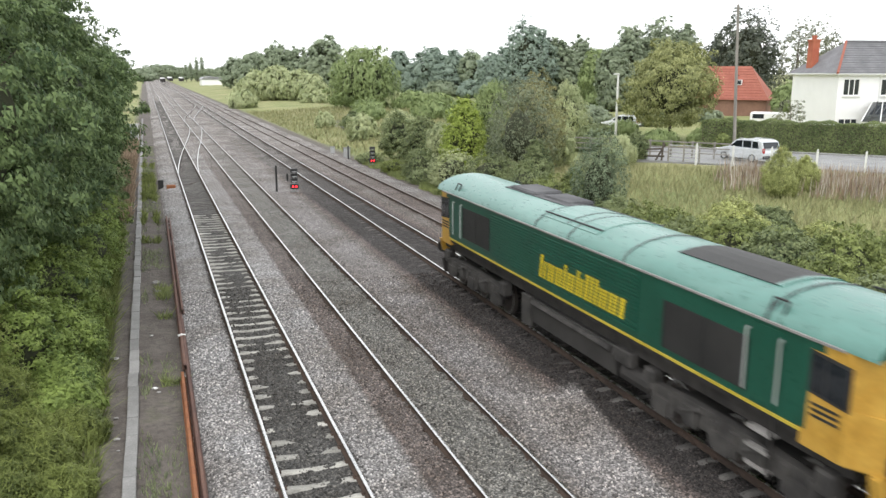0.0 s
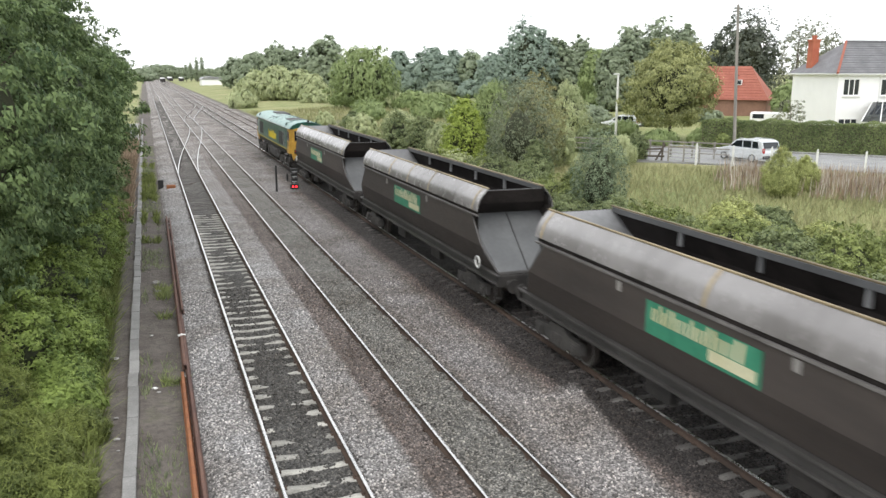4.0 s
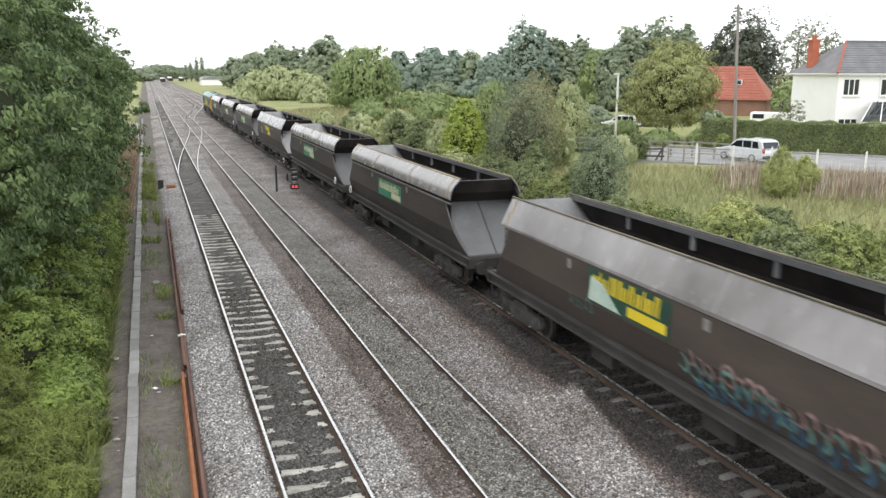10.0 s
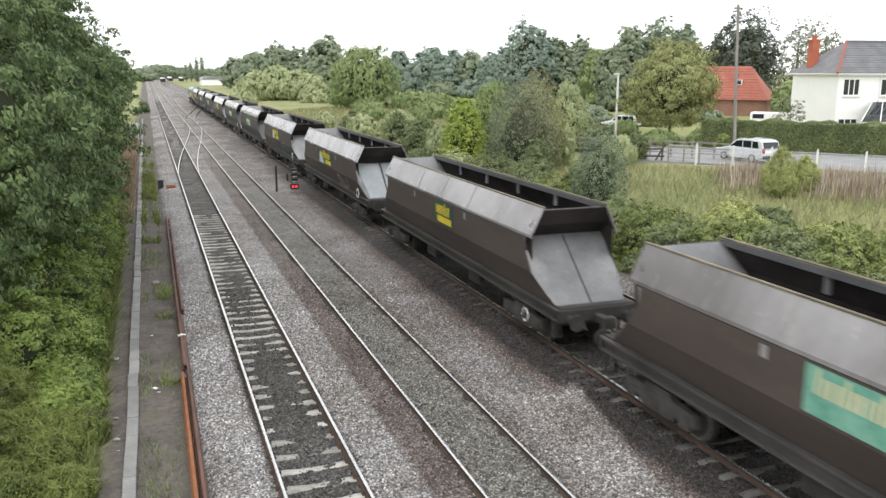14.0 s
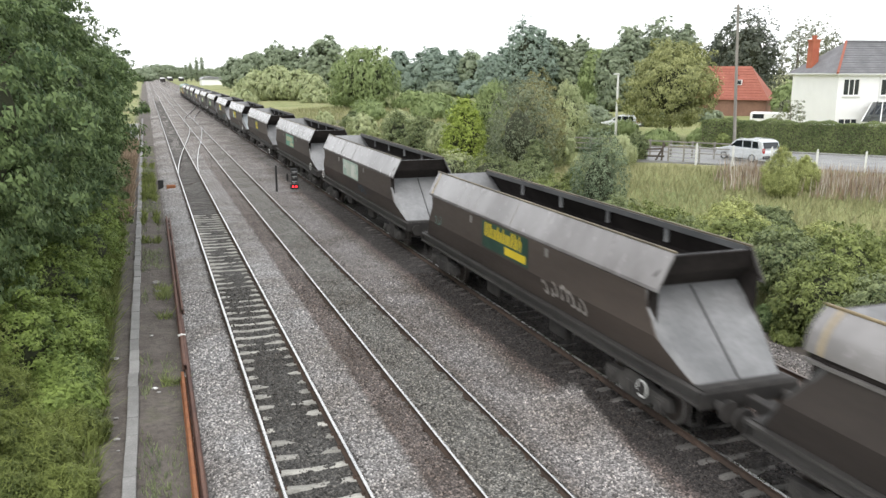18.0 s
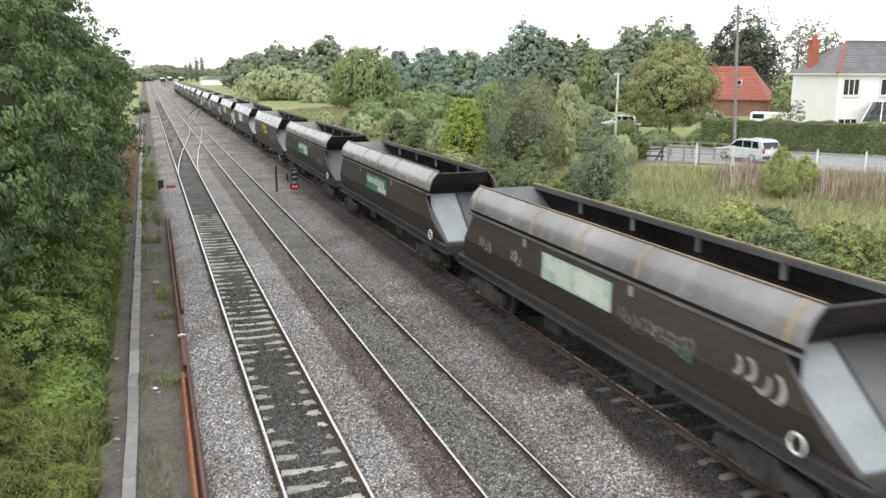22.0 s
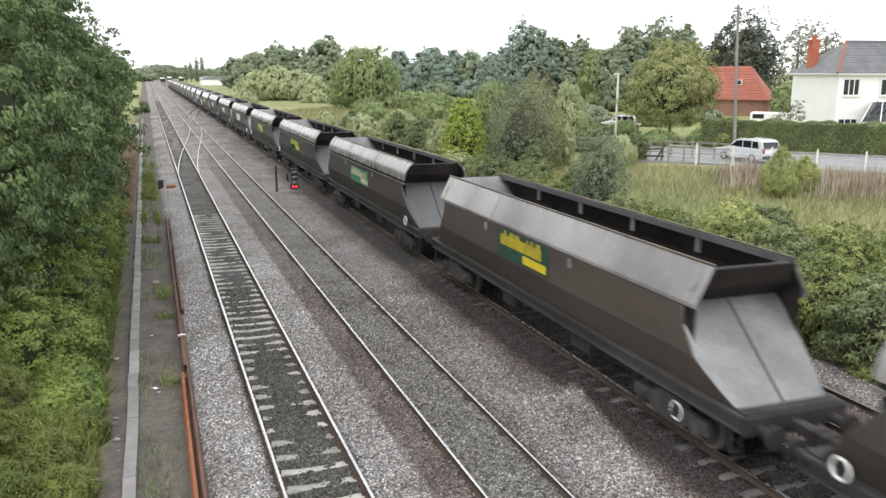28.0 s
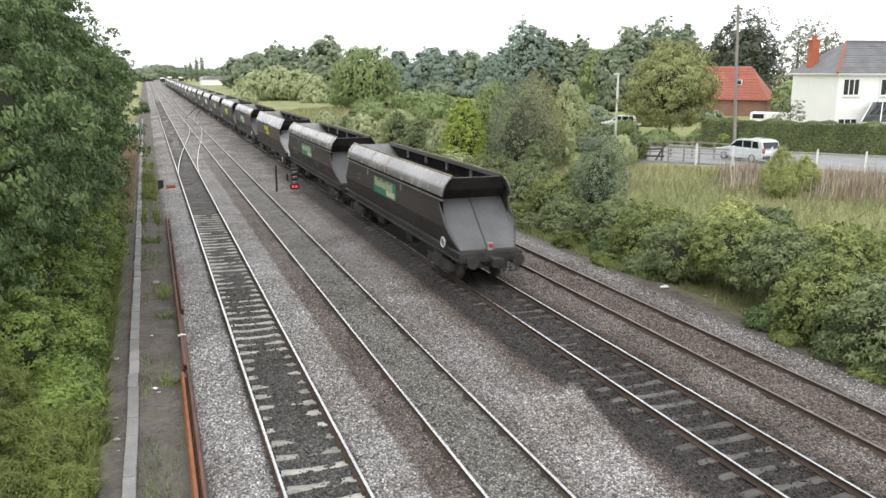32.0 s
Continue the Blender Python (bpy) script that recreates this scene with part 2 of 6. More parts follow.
PALE_SHEET = surf("bright_bare_sheet", (0.23, 0.252, 0.262), (0.31, 0.332, 0.345), 0.5, big=0.8, small=9, grain=0.12)
SHEET_GREY = surf("mid_grey_sheet", (0.075, 0.077, 0.08), (0.115, 0.117, 0.12), 0.5, big=0.6, small=8, grain=0.18, bump=0.05)
UNDER = surf("brake_dust_brown_black", (0.017, 0.0155, 0.0145), (0.044, 0.039, 0.036), 0.8, big=2, small=14, grain=0.35, bump=0.25)
DUSTY_IRON = surf("dust_greyed_iron", (0.026, 0.024, 0.023), (0.07, 0.065, 0.06), 0.85, big=1.6, small=12, grain=0.35, bump=0.25)
WHEEL = surf("wheel_steel", (0.06, 0.05, 0.045), (0.12, 0.105, 0.095), 0.55, metal=0.5, small=12)
TYRE = surf("worn_tyre_steel", (0.22, 0.21, 0.20), (0.34, 0.33, 0.32), 0.4, metal=0.6, small=12)
SOLE = surf("sole_bar_grey_brown", (0.04, 0.037, 0.035), (0.066, 0.062, 0.059), 0.65, small=10)
WHITE_RING = surf("white_paint_scuffed", (0.60, 0.60, 0.58), (0.78, 0.78, 0.76), 0.5, small=20, grain=0.15)
PANEL_GREEN = surf("faded_green_panel", (0.024, 0.172, 0.10), (0.047, 0.245, 0.148), 0.5, big=1.5, small=12, grain=0.15, bump=0)
PANEL_TEAL = surf("bleached_teal_panel", (0.10, 0.30, 0.22), (0.20, 0.42, 0.33), 0.5, big=1.5, small=12, grain=0.2, bump=0)
MARK_CREAM = surf("faded_cream_lettering", (0.48, 0.46, 0.27), (0.62, 0.60, 0.42), 0.5, small=12, grain=0.15, bump=0)
PANEL_DARK = surf("dark_green_panel", (0.014, 0.05, 0.036), (0.022, 0.075, 0.05), 0.5, big=1.5, small=12, grain=0.15, bump=0)
PANEL_PALE = surf("washed_out_pale_panel", (0.36, 0.50, 0.42), (0.52, 0.60, 0.54), 0.55, big=1.5, small=10, grain=0.2, bump=0)
MARK_YELLOW = surf("yellow_lettering", (0.62, 0.47, 0.02), (0.72, 0.56, 0.04), 0.5, small=12, grain=0.12, bump=0)
MARK_WHITE = surf("white_lettering", (0.55, 0.60, 0.52), (0.70, 0.72, 0.66), 0.5, small=12, grain=0.15, bump=0)
SPRAY_TEAL = surf("spray_paint_teal", (0.10, 0.21, 0.19), (0.16, 0.30, 0.27), 0.6, small=9, grain=0.3, bump=0)
SPRAY_BLUE = surf("spray_paint_blue", (0.03, 0.07, 0.12), (0.06, 0.13, 0.20), 0.6, small=9, grain=0.3, bump=0)
SPRAY_PINK = surf("spray_paint_dull_pink", (0.22, 0.14, 0.14), (0.32, 0.22, 0.21), 0.6, small=9, grain=0.3, bump=0)
SPRAY_DIM = surf("faded_spray_paint", (0.14, 0.125, 0.115), (0.26, 0.24, 0.225), 0.6, small=9, grain=0.35, bump=0)
SPRAY = surf("spray_paint_pale", (0.30, 0.27, 0.25), (0.48, 0.45, 0.42), 0.6, small=9, grain=0.35, bump=0)
EDGE = surf("worn_top_edge", (0.15, 0.115, 0.065), (0.31, 0.245, 0.145), 0.6, small=9, grain=0.3, bump=0, spread=0.3)
EDGE_DARK = surf("dark_worn_top_edge", (0.07, 0.058, 0.04), (0.20, 0.165, 0.11), 0.6, small=9, grain=0.3, bump=0, spread=0.3)
OCHRE_YELLOW = surf("dulled_yellow_stripe", (0.42, 0.32, 0.03), (0.56, 0.44, 0.06), 0.5, small=12, grain=0.25, bump=0)
OCHRE = surf("ochre_stripe", (0.25, 0.205, 0.14), (0.40, 0.315, 0.185), 0.6, small=12, grain=0.3, bump=0)
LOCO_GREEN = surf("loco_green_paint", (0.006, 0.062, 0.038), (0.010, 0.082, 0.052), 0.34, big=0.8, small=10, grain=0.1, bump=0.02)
# Body green paled in the colour for sky reflection as well as dust
LOCO_ROOF = surf("dusty_skylit_green_roof", (0.075, 0.195, 0.165), (0.150, 0.285, 0.25), 0.32, big=0.5, small=6, grain=0.15, bump=0.03, stretch=(1, 0.4, 1))
LOCO_YELLOW = surf("loco_yellow_paint", (0.44, 0.24, 0.034), (0.57, 0.345, 0.065), 0.4, big=1.6, small=8, grain=0.2, bump=0.03)
SOOT = surf("exhaust_soot_grey", (0.035, 0.035, 0.038), (0.10, 0.10, 0.105), 0.7, big=0.9, small=8, grain=0.3)
MESH_DARK = surf("radiator_mesh_dark", (0.012, 0.012, 0.012), (0.028, 0.027, 0.026), 0.6, small=45, grain=0.4, bump=0.3)
HANDRAIL = surf("pale_handrail", (0.30, 0.33, 0.31), (0.42, 0.45, 0.43), 0.45, small=20, grain=0.1)
CAB_GLASS = glass_mat("cab_glass", (0.012, 0.016, 0.02))
HOUSE_GLASS = glass_mat("house_glass", (0.03, 0.035, 0.04))
RENDER_WHITE = surf("white_house_render", (0.86, 0.86, 0.85), (0.9, 0.9, 0.89), 0.85, small=30, grain=0.06, bump=0.1)
UPVC = surf("white_window_frame", (0.80, 0.80, 0.79), (0.85, 0.85, 0.84), 0.4, small=20, grain=0.04, bump=0)
SLATE = surf("grey_roof_slate", (0.14, 0.14, 0.15), (0.21, 0.21, 0.22), 0.7, small=12, grain=0.3, bump=0.2)
RED_TILE = surf("red_clay_tile", (0.30, 0.095, 0.065), (0.38, 0.135, 0.095), 0.8, small=8, grain=0.3, bump=0.2)
BRICK = surf("orange_red_brick", (0.37, 0.095, 0.055), (0.47, 0.15, 0.085), 0.85, small=12, grain=0.25, bump=0.2)
BRICK_BROWN = surf("brown_brick", (0.22, 0.12, 0.085), (0.30, 0.17, 0.12), 0.85, small=12, grain=0.25, bump=0.2)
POLE_WOOD = surf("silver_grey_pole_timber", (0.20, 0.185, 0.165), (0.30, 0.28, 0.25), 0.85, small=18, stretch=(4, 4, 0.4), grain=0.3, bump=0.3)
LAMP_GREY = surf("galvanised_lamp_post", (0.42, 0.43, 0.43), (0.52, 0.53, 0.53), 0.5, metal=0.3, small=20, grain=0.1)
CAR_SILVER = surf("silver_car_paint", (0.60, 0.62, 0.64), (0.64, 0.66, 0.68), 0.28, metal=0.1, small=10, grain=0.05, bump=0)
CAR_DARK = surf("black_car_trim", (0.015, 0.015, 0.016), (0.03, 0.03, 0.03), 0.5, small=20, grain=0.1)
CAR_RED = surf("red_lens", (0.40, 0.02, 0.02), (0.46, 0.03, 0.03), 0.2, small=20, grain=0.05, bump=0)
for shiny in (LIP_PAINT, LIP_DULL):
    shiny.node_tree.nodes["Principled BSDF"].inputs["Specular IOR Level"].default_value = 0.75
COAL_AND_SHADE.node_tree.nodes["Principled BSDF"].inputs["Specular IOR Level"].default_value = 0.2
RED_GLOW = glow_mat("red_signal_glow", (1.0, 0.02, 0.03), 3.0)
BLACK = surf("matt_black", (0.014, 0.014, 0.014), (0.028, 0.028, 0.028), 0.6, small=15)
BARK = surf("grey_brown_bark", (0.09, 0.075, 0.058), (0.15, 0.125, 0.10), 0.9, big=3, small=25, stretch=(1, 1, 0.3), grain=0.4, bump=0.5)
# Dark colour for the shade inside crowns
CORE_SHADE = surf("crown_core_shade", (0.035, 0.042, 0.022), (0.07, 0.075, 0.04), 0.95, big=1.5, small=7, grain=0.5, bump=0.8)
STRAW = leaf_mat("dry_brown_weeds", (0.19, 0.12, 0.075), (0.38, 0.28, 0.19), (0.60, 0.51, 0.38))
STALK = leaf_mat("bleached_stalks", (0.30, 0.24, 0.19), (0.56, 0.50, 0.42), (0.75, 0.70, 0.62))
GRASS = leaf_mat("field_grass", (0.22, 0.225, 0.095), (0.32, 0.32, 0.15), (0.46, 0.42, 0.25))
LEAF = {
    "T": leaf_mat("garden_tree_leaves", (0.190, 0.220, 0.085), (0.370, 0.385, 0.170)),
    # Far greens set paler and bluer: distance haze put into the leaf colour
    "a": leaf_mat("far_hazed_leaves", (0.195, 0.250, 0.170), (0.335, 0.388, 0.262), mixed=0.22),
    "b": leaf_mat("far_hazed_bluish_leaves", (0.190, 0.258, 0.212), (0.315, 0.388, 0.312), mixed=0.22),
    "l": leaf_mat("lime_tree_leaves", (0.156, 0.221, 0.097), (0.311, 0.379, 0.164), mixed=0.22),
    "w": leaf_mat("willow_leaves", (0.243, 0.306, 0.157), (0.484, 0.520, 0.290), mixed=0.22),
    "d": leaf_mat("dark_tree_leaves", (0.075, 0.100, 0.075), (0.165, 0.182, 0.142)),
    "s": leaf_mat("sparse_tree_leaves", (0.116, 0.147, 0.099), (0.263, 0.274, 0.181)),
    "e": leaf_mat("grey_sallow_leaves", (0.110, 0.145, 0.085), (0.230, 0.260, 0.165)),
    "v": leaf_mat("olive_brown_leaves", (0.165, 0.165, 0.070), (0.330, 0.315, 0.150)),
    "c": leaf_mat("blue_green_leaves", (0.105, 0.155, 0.092), (0.240, 0.295, 0.185)),
    "q": leaf_mat("yellow_green_leaves", (0.180, 0.250, 0.050), (0.370, 0.450, 0.100)),
    "g": leaf_mat("shrub_leaves", (0.100, 0.145, 0.070), (0.250, 0.290, 0.138)),
    "y": leaf_mat("bright_shrub_leaves", (0.108, 0.148, 0.052), (0.262, 0.305, 0.105)),
    "n": leaf_mat("lineside_tree_leaves", (0.054, 0.104, 0.046), (0.178, 0.242, 0.100)),
    "r": leaf_mat("lineside_bright_leaves", (0.092, 0.152, 0.041), (0.245, 0.318, 0.086)),
    "o": leaf_mat("lineside_olive_leaves", (0.088, 0.120, 0.032), (0.210, 0.248, 0.070)),
    "p": leaf_mat("pale_bush_leaves", (0.250, 0.285, 0.095), (0.450, 0.480, 0.190)),
    "h": leaf_mat("clipped_hedge_leaves", (0.110, 0.160, 0.066), (0.230, 0.275, 0.118)),
}


# ---- mesh helpers ----
def link(name, me, parent):
    ob = new(name, me)
    ob.parent = parent
    return ob


def part(name, bm, material, parent, label="", smooth=False):
    """Links a bmesh as one mesh object under a thing or a part."""
    me = bpy.data.meshes.new(name)
    bmesh.ops.recalc_face_normals(bm, faces=bm.faces)
    bm.to_mesh(me)
    bm.free()
    for mt in (material if isinstance(material, (list, tuple)) else [material]):
        me.materials.append(mt)
    if smooth:
        me.polygons.foreach_set("use_smooth", [True] * len(me.polygons))
        me.set_sharp_from_angle(angle=radians(38))
    ob = link(name, me, parent)
    if label:
        tagged(ob, label=label)
    return ob


def again(name, me, parent, m=None):
    """One more piece on the same mesh."""
    ob = link(name, me, parent)
    if m is not None:
        ob.matrix_basis = m
    return ob


def thing(name, label, category, group="", kind="", at=None):
    ob = new(name)
    ob.empty_display_size = 0.3
    if at is not None:
        ob.matrix_basis = at
    return tagged(ob, label, category, group, kind)


def box(bm, x0, x1, y0, y1, z0, z1, m=None, bevel=0.0):
    r = bmesh.ops.create_cube(bm, size=1.0)
    vs = r["verts"]
    for v in vs:
        v.co = Vector(((x0 + x1) / 2 + v.co.x * (x1 - x0), (y0 + y1) / 2 + v.co.y * (y1 - y0), (z0 + z1) / 2 + v.co.z * (z1 - z0)))
    if bevel:
        es = list({e for v in vs for e in v.link_edges})
        vs = bmesh.ops.bevel(bm, geom=es, offset=bevel, segments=1, affect="EDGES", profile=0.5)["verts"]
    if m is not None:
        for v in vs:
            v.co = m @ v.co
    return bm


def boxes(*rows, m=None, bevel=0.0):
    bm = bmesh.new()
    for r in rows:
        box(bm, *r, m=m, bevel=bevel)
    return bm


def rod(bm, a, b, r, seg=8, r2=None):
    a, b = Vector(a), Vector(b)
    m = Matrix.Translation((a + b) / 2) @ (b - a).to_track_quat("Z", "Y").to_matrix().to_4x4()
    bmesh.ops.create_cone(bm, cap_ends=True, segments=seg, radius1=r, radius2=r if r2 is None else r2, depth=(b - a).length, matrix=m)
    return bm


def rods(*rows, seg=8):
    bm = bmesh.new()
    for a, b, r in rows:
        rod(bm, a, b, r, seg)
    return bm


def prism(bm, pts, axis, a, b):
    """A closed outline in the plane across the axis, run from a to b along it."""
    def at3(u, w, s):
        return {"x": (s, u, w), "y": (u, s, w), "z": (u, w, s)}[axis]
    va = [bm.verts.new(at3(u, w, a)) for u, w in pts]
    vb = [bm.verts.new(at3(u, w, b)) for u, w in pts]
    n = len(pts)
    bm.faces.new(va)
    bm.faces.new(vb)
    for i in range(n):
        bm.faces.new((va[i], va[(i + 1) % n], vb[(i + 1) % n], vb[i]))
    return bm


def sheet(bm, rows, thick):
    """A plate through rows of points, thickened along each face's own normal side."""
    grid = [[Vector(q) for q in r] for r in rows]
    nr, nc = len(grid), len(grid[0])
    nrm = []
    for i in range(nr):
        line = []
        for j in range(nc):
            du = grid[min(i + 1, nr - 1)][j] - grid[max(i - 1, 0)][j]
            dv = grid[i][min(j + 1, nc - 1)] - grid[i][max(j - 1, 0)]
            line.append(du.cross(dv).normalized())
        nrm.append(line)
    top = [[bm.verts.new(grid[i][j]) for j in range(nc)] for i in range(nr)]
    low = [[bm.verts.new(grid[i][j] - nrm[i][j] * thick) for j in range(nc)] for i in range(nr)]
    for i in range(nr - 1):
        for j in range(nc - 1):
            bm.faces.new((top[i][j], top[i + 1][j], top[i + 1][j + 1], top[i][j + 1]))
            bm.faces.new((low[i][j], low[i][j + 1], low[i + 1][j + 1], low[i + 1][j]))
    for i in range(nr - 1):
        for j in (0, nc - 1):
            bm.faces.new((top[i][j], top[i + 1][j], low[i + 1][j], low[i][j]))
    for j in range(nc - 1):
        for i in (0, nr - 1):
            bm.faces.new((top[i][j], top[i][j + 1], low[i][j + 1], low[i][j]))
    return bm


def ring(bm, centre, r, tube, axis="x", seg=20, side=6):
    vs = []
    for i in range(seg):
        a = 2 * math.pi * i / seg
        row = []
        for k in range(side):
            c = 2 * math.pi * k / side
            u, w, s = (r + tube * math.cos(c)) * math.cos(a), (r + tube * math.cos(c)) * math.sin(a), tube * math.sin(c)
            row.append(bm.verts.new(Vector(centre) + Vector({"x": (s, u, w), "y": (u, s, w), "z": (u, w, s)}[axis])))
        vs.append(row)
    for i in range(seg):
        for k in range(side):
            bm.faces.new((vs[i][k], vs[(i + 1) % seg][k], vs[(i + 1) % seg][(k + 1) % side], vs[i][(k + 1) % side]))
    return bm


def mesh_np(name, co, quads, material):
    me = bpy.data.meshes.new(name)
    me.vertices.add(len(co))
    me.vertices.foreach_set("co", np.asarray(co, dtype=np.float32).ravel())
    quads = np.asarray(quads, dtype=np.int32)
    nq, k = quads.shape
    me.loops.add(nq * k)
    me.loops.foreach_set("vertex_index", quads.ravel())
    me.polygons.add(nq)
    me.polygons.foreach_set("loop_start", np.arange(0, nq * k, k, dtype=np.int32))
    me.update(calc_edges=True)
    me.materials.append(material)
    return me


def crown_form(rng, height, radius, low, pointed, base):
    """The outline of a crown: points and outward directions for unit heights u and angles, swollen by a few large lobes."""
    mid = low + (height - low) * (0.40 if base > 2.5 else 0.47)
    up, down = height - mid, mid - low
    lobes = rng.normal(size=(11, 3)) * np.array([1, 1, 0.8])
    lobes /= np.linalg.norm(lobes, axis=1)[:, None]
    gain = rng.uniform(0.12, 0.42, 11) * min(1.0, 0.5 + radius * 0.2)

    def form(u, a, grow=1.0):
        e = np.where(u > 0, 2.0, base)
        h = np.maximum(1 - np.abs(u) ** e, 0.0) ** (1 / e)
        d = np.stack([h * np.cos(a), h * np.sin(a), u], -1)
        d /= np.linalg.norm(d, axis=-1)[..., None]
        swell = 0.80 + (np.exp(9 * (d @ lobes.T - 1)) * gain).max(-1)
        h = h * radius * swell * (1 - pointed * np.maximum(u, 0)) * grow
        z = mid + u * np.where(u > 0, up * (0.9 + 0.5 * (swell - 0.80)), down) * grow
        p = np.stack([h * np.cos(a), h * np.sin(a), z], -1)
        o = np.stack([d[..., 0] / radius, d[..., 1] / radius, d[..., 2] / np.where(u > 0, up, down)], -1)
        return p, o / np.linalg.norm(o, axis=-1)[..., None]
    return form


def tree_meshes(kind, height, radius, low, n, size, seed, lump=0.0, pointed=0.0, droop=0.3, wide=0.3, tall=0.6, base=2.0, rise=0.0, core=0.60, ragged=0.1):
    """Trunk with limbs, crown of leaf blades in many small sprays over an uneven outline, and an added dark core that
    stands in for inner shade.
    """
    rng = np.random.default_rng(seed)
    form = crown_form(rng, height, radius, low, pointed, base)
    lump = lump or max(0.15 * radius, size * 1.6)
    m = int(np.clip(4.2 * math.pi * radius * max(radius, (height - low) * 0.5) / (lump * lump * 1.25), 40, max(n // 16, 40)))
    u = np.clip(np.linspace(-0.93, 0.99, m) + rng.normal(0, 0.03, m), -0.95, 0.995)
    deep = rng.random(m) < 0.3
    reach = np.where(deep, rng.uniform(0.62, 0.78, m), np.where(rng.random(m) < ragged, rng.uniform(0.98, 1.14, m), rng.uniform(0.80, 0.98, m)))
    spot, out = form(u, np.arange(m) * 2.39996 + rng.normal(0, 0.35, m), reach)
    r = lump * rng.uniform(0.55, 1.35, m) * np.where(deep, 1.5, np.where(reach > 0.98, 0.75, 1.0))
    per = max(n // m, 8)
    k = m * per
    o, c, rr = np.repeat(out, per, 0), np.repeat(spot, per, 0), np.repeat(r, per)[:, None]
    e = rng.normal(size=(k, 3)) + o * 0.75 + np.array([0, 0, 0.35])
    e /= np.linalg.norm(e, axis=1)[:, None]
    c = c + e * rr * (rng.random((k, 1)) ** 0.4) * np.array([1, 1, tall])
    c[:, 2] = np.maximum(c[:, 2], 0.02)
    nrm = e * 0.6 + o * 0.45 + rng.normal(0, 0.45, (k, 3)) + np.array([0, 0, 0.5 if droop < 1 else 0.1])
    nrm /= np.linalg.norm(nrm, axis=1)[:, None]
    t = rng.normal(0, 0.8, (k, 3)) + o * 0.9 + np.array([0, 0, rise - droop])
    t -= nrm * (t * nrm).sum(1)[:, None]
    t /= np.linalg.norm(t, axis=1)[:, None] + 1e-9
    w = np.cross(nrm, t)
    s = size * rng.uniform(0.6, 1.4, k)[:, None]
    co = np.stack([c - t * s * 0.42 - w * s * wide, c + t * s * 0.58 - nrm * s * 0.08, c - t * s * 0.42 + w * s * wide], 1).reshape(-1, 3)
    crown = mesh_np("crown", co, np.arange(len(co)).reshape(-1, 3), LEAF[kind])
    soft = e * 0.5 + o * 0.15 + nrm * (0.25 if kind in "abwl" else 0.6) + np.array([0, 0, 0.1])
    soft /= np.linalg.norm(soft, axis=1)[:, None]
    crown.normals_split_custom_set_from_vertices(np.repeat(soft, 3, 0).astype(np.float32))
    # Closed core added behind the leaves, coloured as the crown's inner shade
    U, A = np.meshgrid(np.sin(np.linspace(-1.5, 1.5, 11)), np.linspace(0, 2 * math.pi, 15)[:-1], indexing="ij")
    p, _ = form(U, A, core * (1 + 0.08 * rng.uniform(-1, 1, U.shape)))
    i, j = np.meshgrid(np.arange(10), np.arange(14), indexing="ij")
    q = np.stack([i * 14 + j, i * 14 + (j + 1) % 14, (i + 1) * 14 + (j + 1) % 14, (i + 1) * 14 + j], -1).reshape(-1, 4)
    inner = mesh_np("crown_core", p.reshape(-1, 3), q, CORE_SHADE)
    bm = bmesh.new()
    tr = max(0.04, height * 0.016)
    rod(bm, (0, 0, -0.3), (0.02 * height, 0, height * 0.45), tr, 8, tr * 0.65)
    rod(bm, (0.02 * height, 0, height * 0.45), (0, 0.01 * height, height * 0.85), tr * 0.65, 6, tr * 0.2)
    for b in range(8):
        z0 = max(low * 0.8, height * (0.18 + 0.05 * b))
        end = spot[b * (m // 8)] * np.array([0.9, 0.9, 1.0])
        rod(bm, (0.02 * height * min(z0 / (height * 0.45), 1), 0, z0), (end[0], end[1], max(end[2], z0 * 0.9)), tr * 0.4, 5, tr * 0.1)
    me = bpy.data.meshes.new("trunk")
    bm.to_mesh(me)
    bm.free()
    me.materials.append(BARK)
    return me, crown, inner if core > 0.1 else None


def plant(name, label, category, meshes, at, group=""):
    t = thing(name, label, category, group, at=at)
    again("trunk", meshes[0], t)
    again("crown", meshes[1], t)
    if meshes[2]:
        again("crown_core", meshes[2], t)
    return t


# ---- ground, ballast and tracks ----
TRACKS = (2.668, 6.144, 11.339, 14.645)
GAUGE = 0.7525


def smooth(a, b, x):
    t = np.clip((x - a) / (b - a), 0, 1)
    return t * t * (3 - 2 * t)


def ground_z(x, y):
    x, y = np.asarray(x, float), np.asarray(y, float)
    rise = 1.6 * smooth(18.2, 36.5, x) * (1 - 0.55 * smooth(75, 170, y)) + 1.1 * smooth(56, 70, x) * (1 - smooth(90, 160, y))
    left = 0.25 * smooth(-2.5, -8, x)
    return -0.36 + rise + left + 0.05 * np.sin(x * 0.9 + y * 0.33) * smooth(18, 22, x) + 0.12 * smooth(0.4, -0.3, x)


def sheet_np(name, xs, ys, zf, material, kind, label):
    X, Y = np.meshgrid(xs, ys)
    co = np.stack([X, Y, zf(X, Y)], -1).reshape(-1, 3)
    i = np.arange(len(ys) - 1)[:, None] * len(xs) + np.arange(len(xs) - 1)[None]
    q = np.stack([i, i + 1, i + 1 + len(xs), i + len(xs)], -1).reshape(-1, 4)
    me = mesh_np(name, co, q, material)
    me.polygons.foreach_set("use_smooth", [True] * len(me.polygons))
    ob = new(name, me)
    return tagged(ob, label, "ground", kind=kind)


gx = np.concatenate([[-4000, -1500, -600, -250, -120, -60, -30], np.arange(-16, 70, 1.0), np.arange(70, 140, 5), [160, 220, 400, 900, 2000, 4500]])
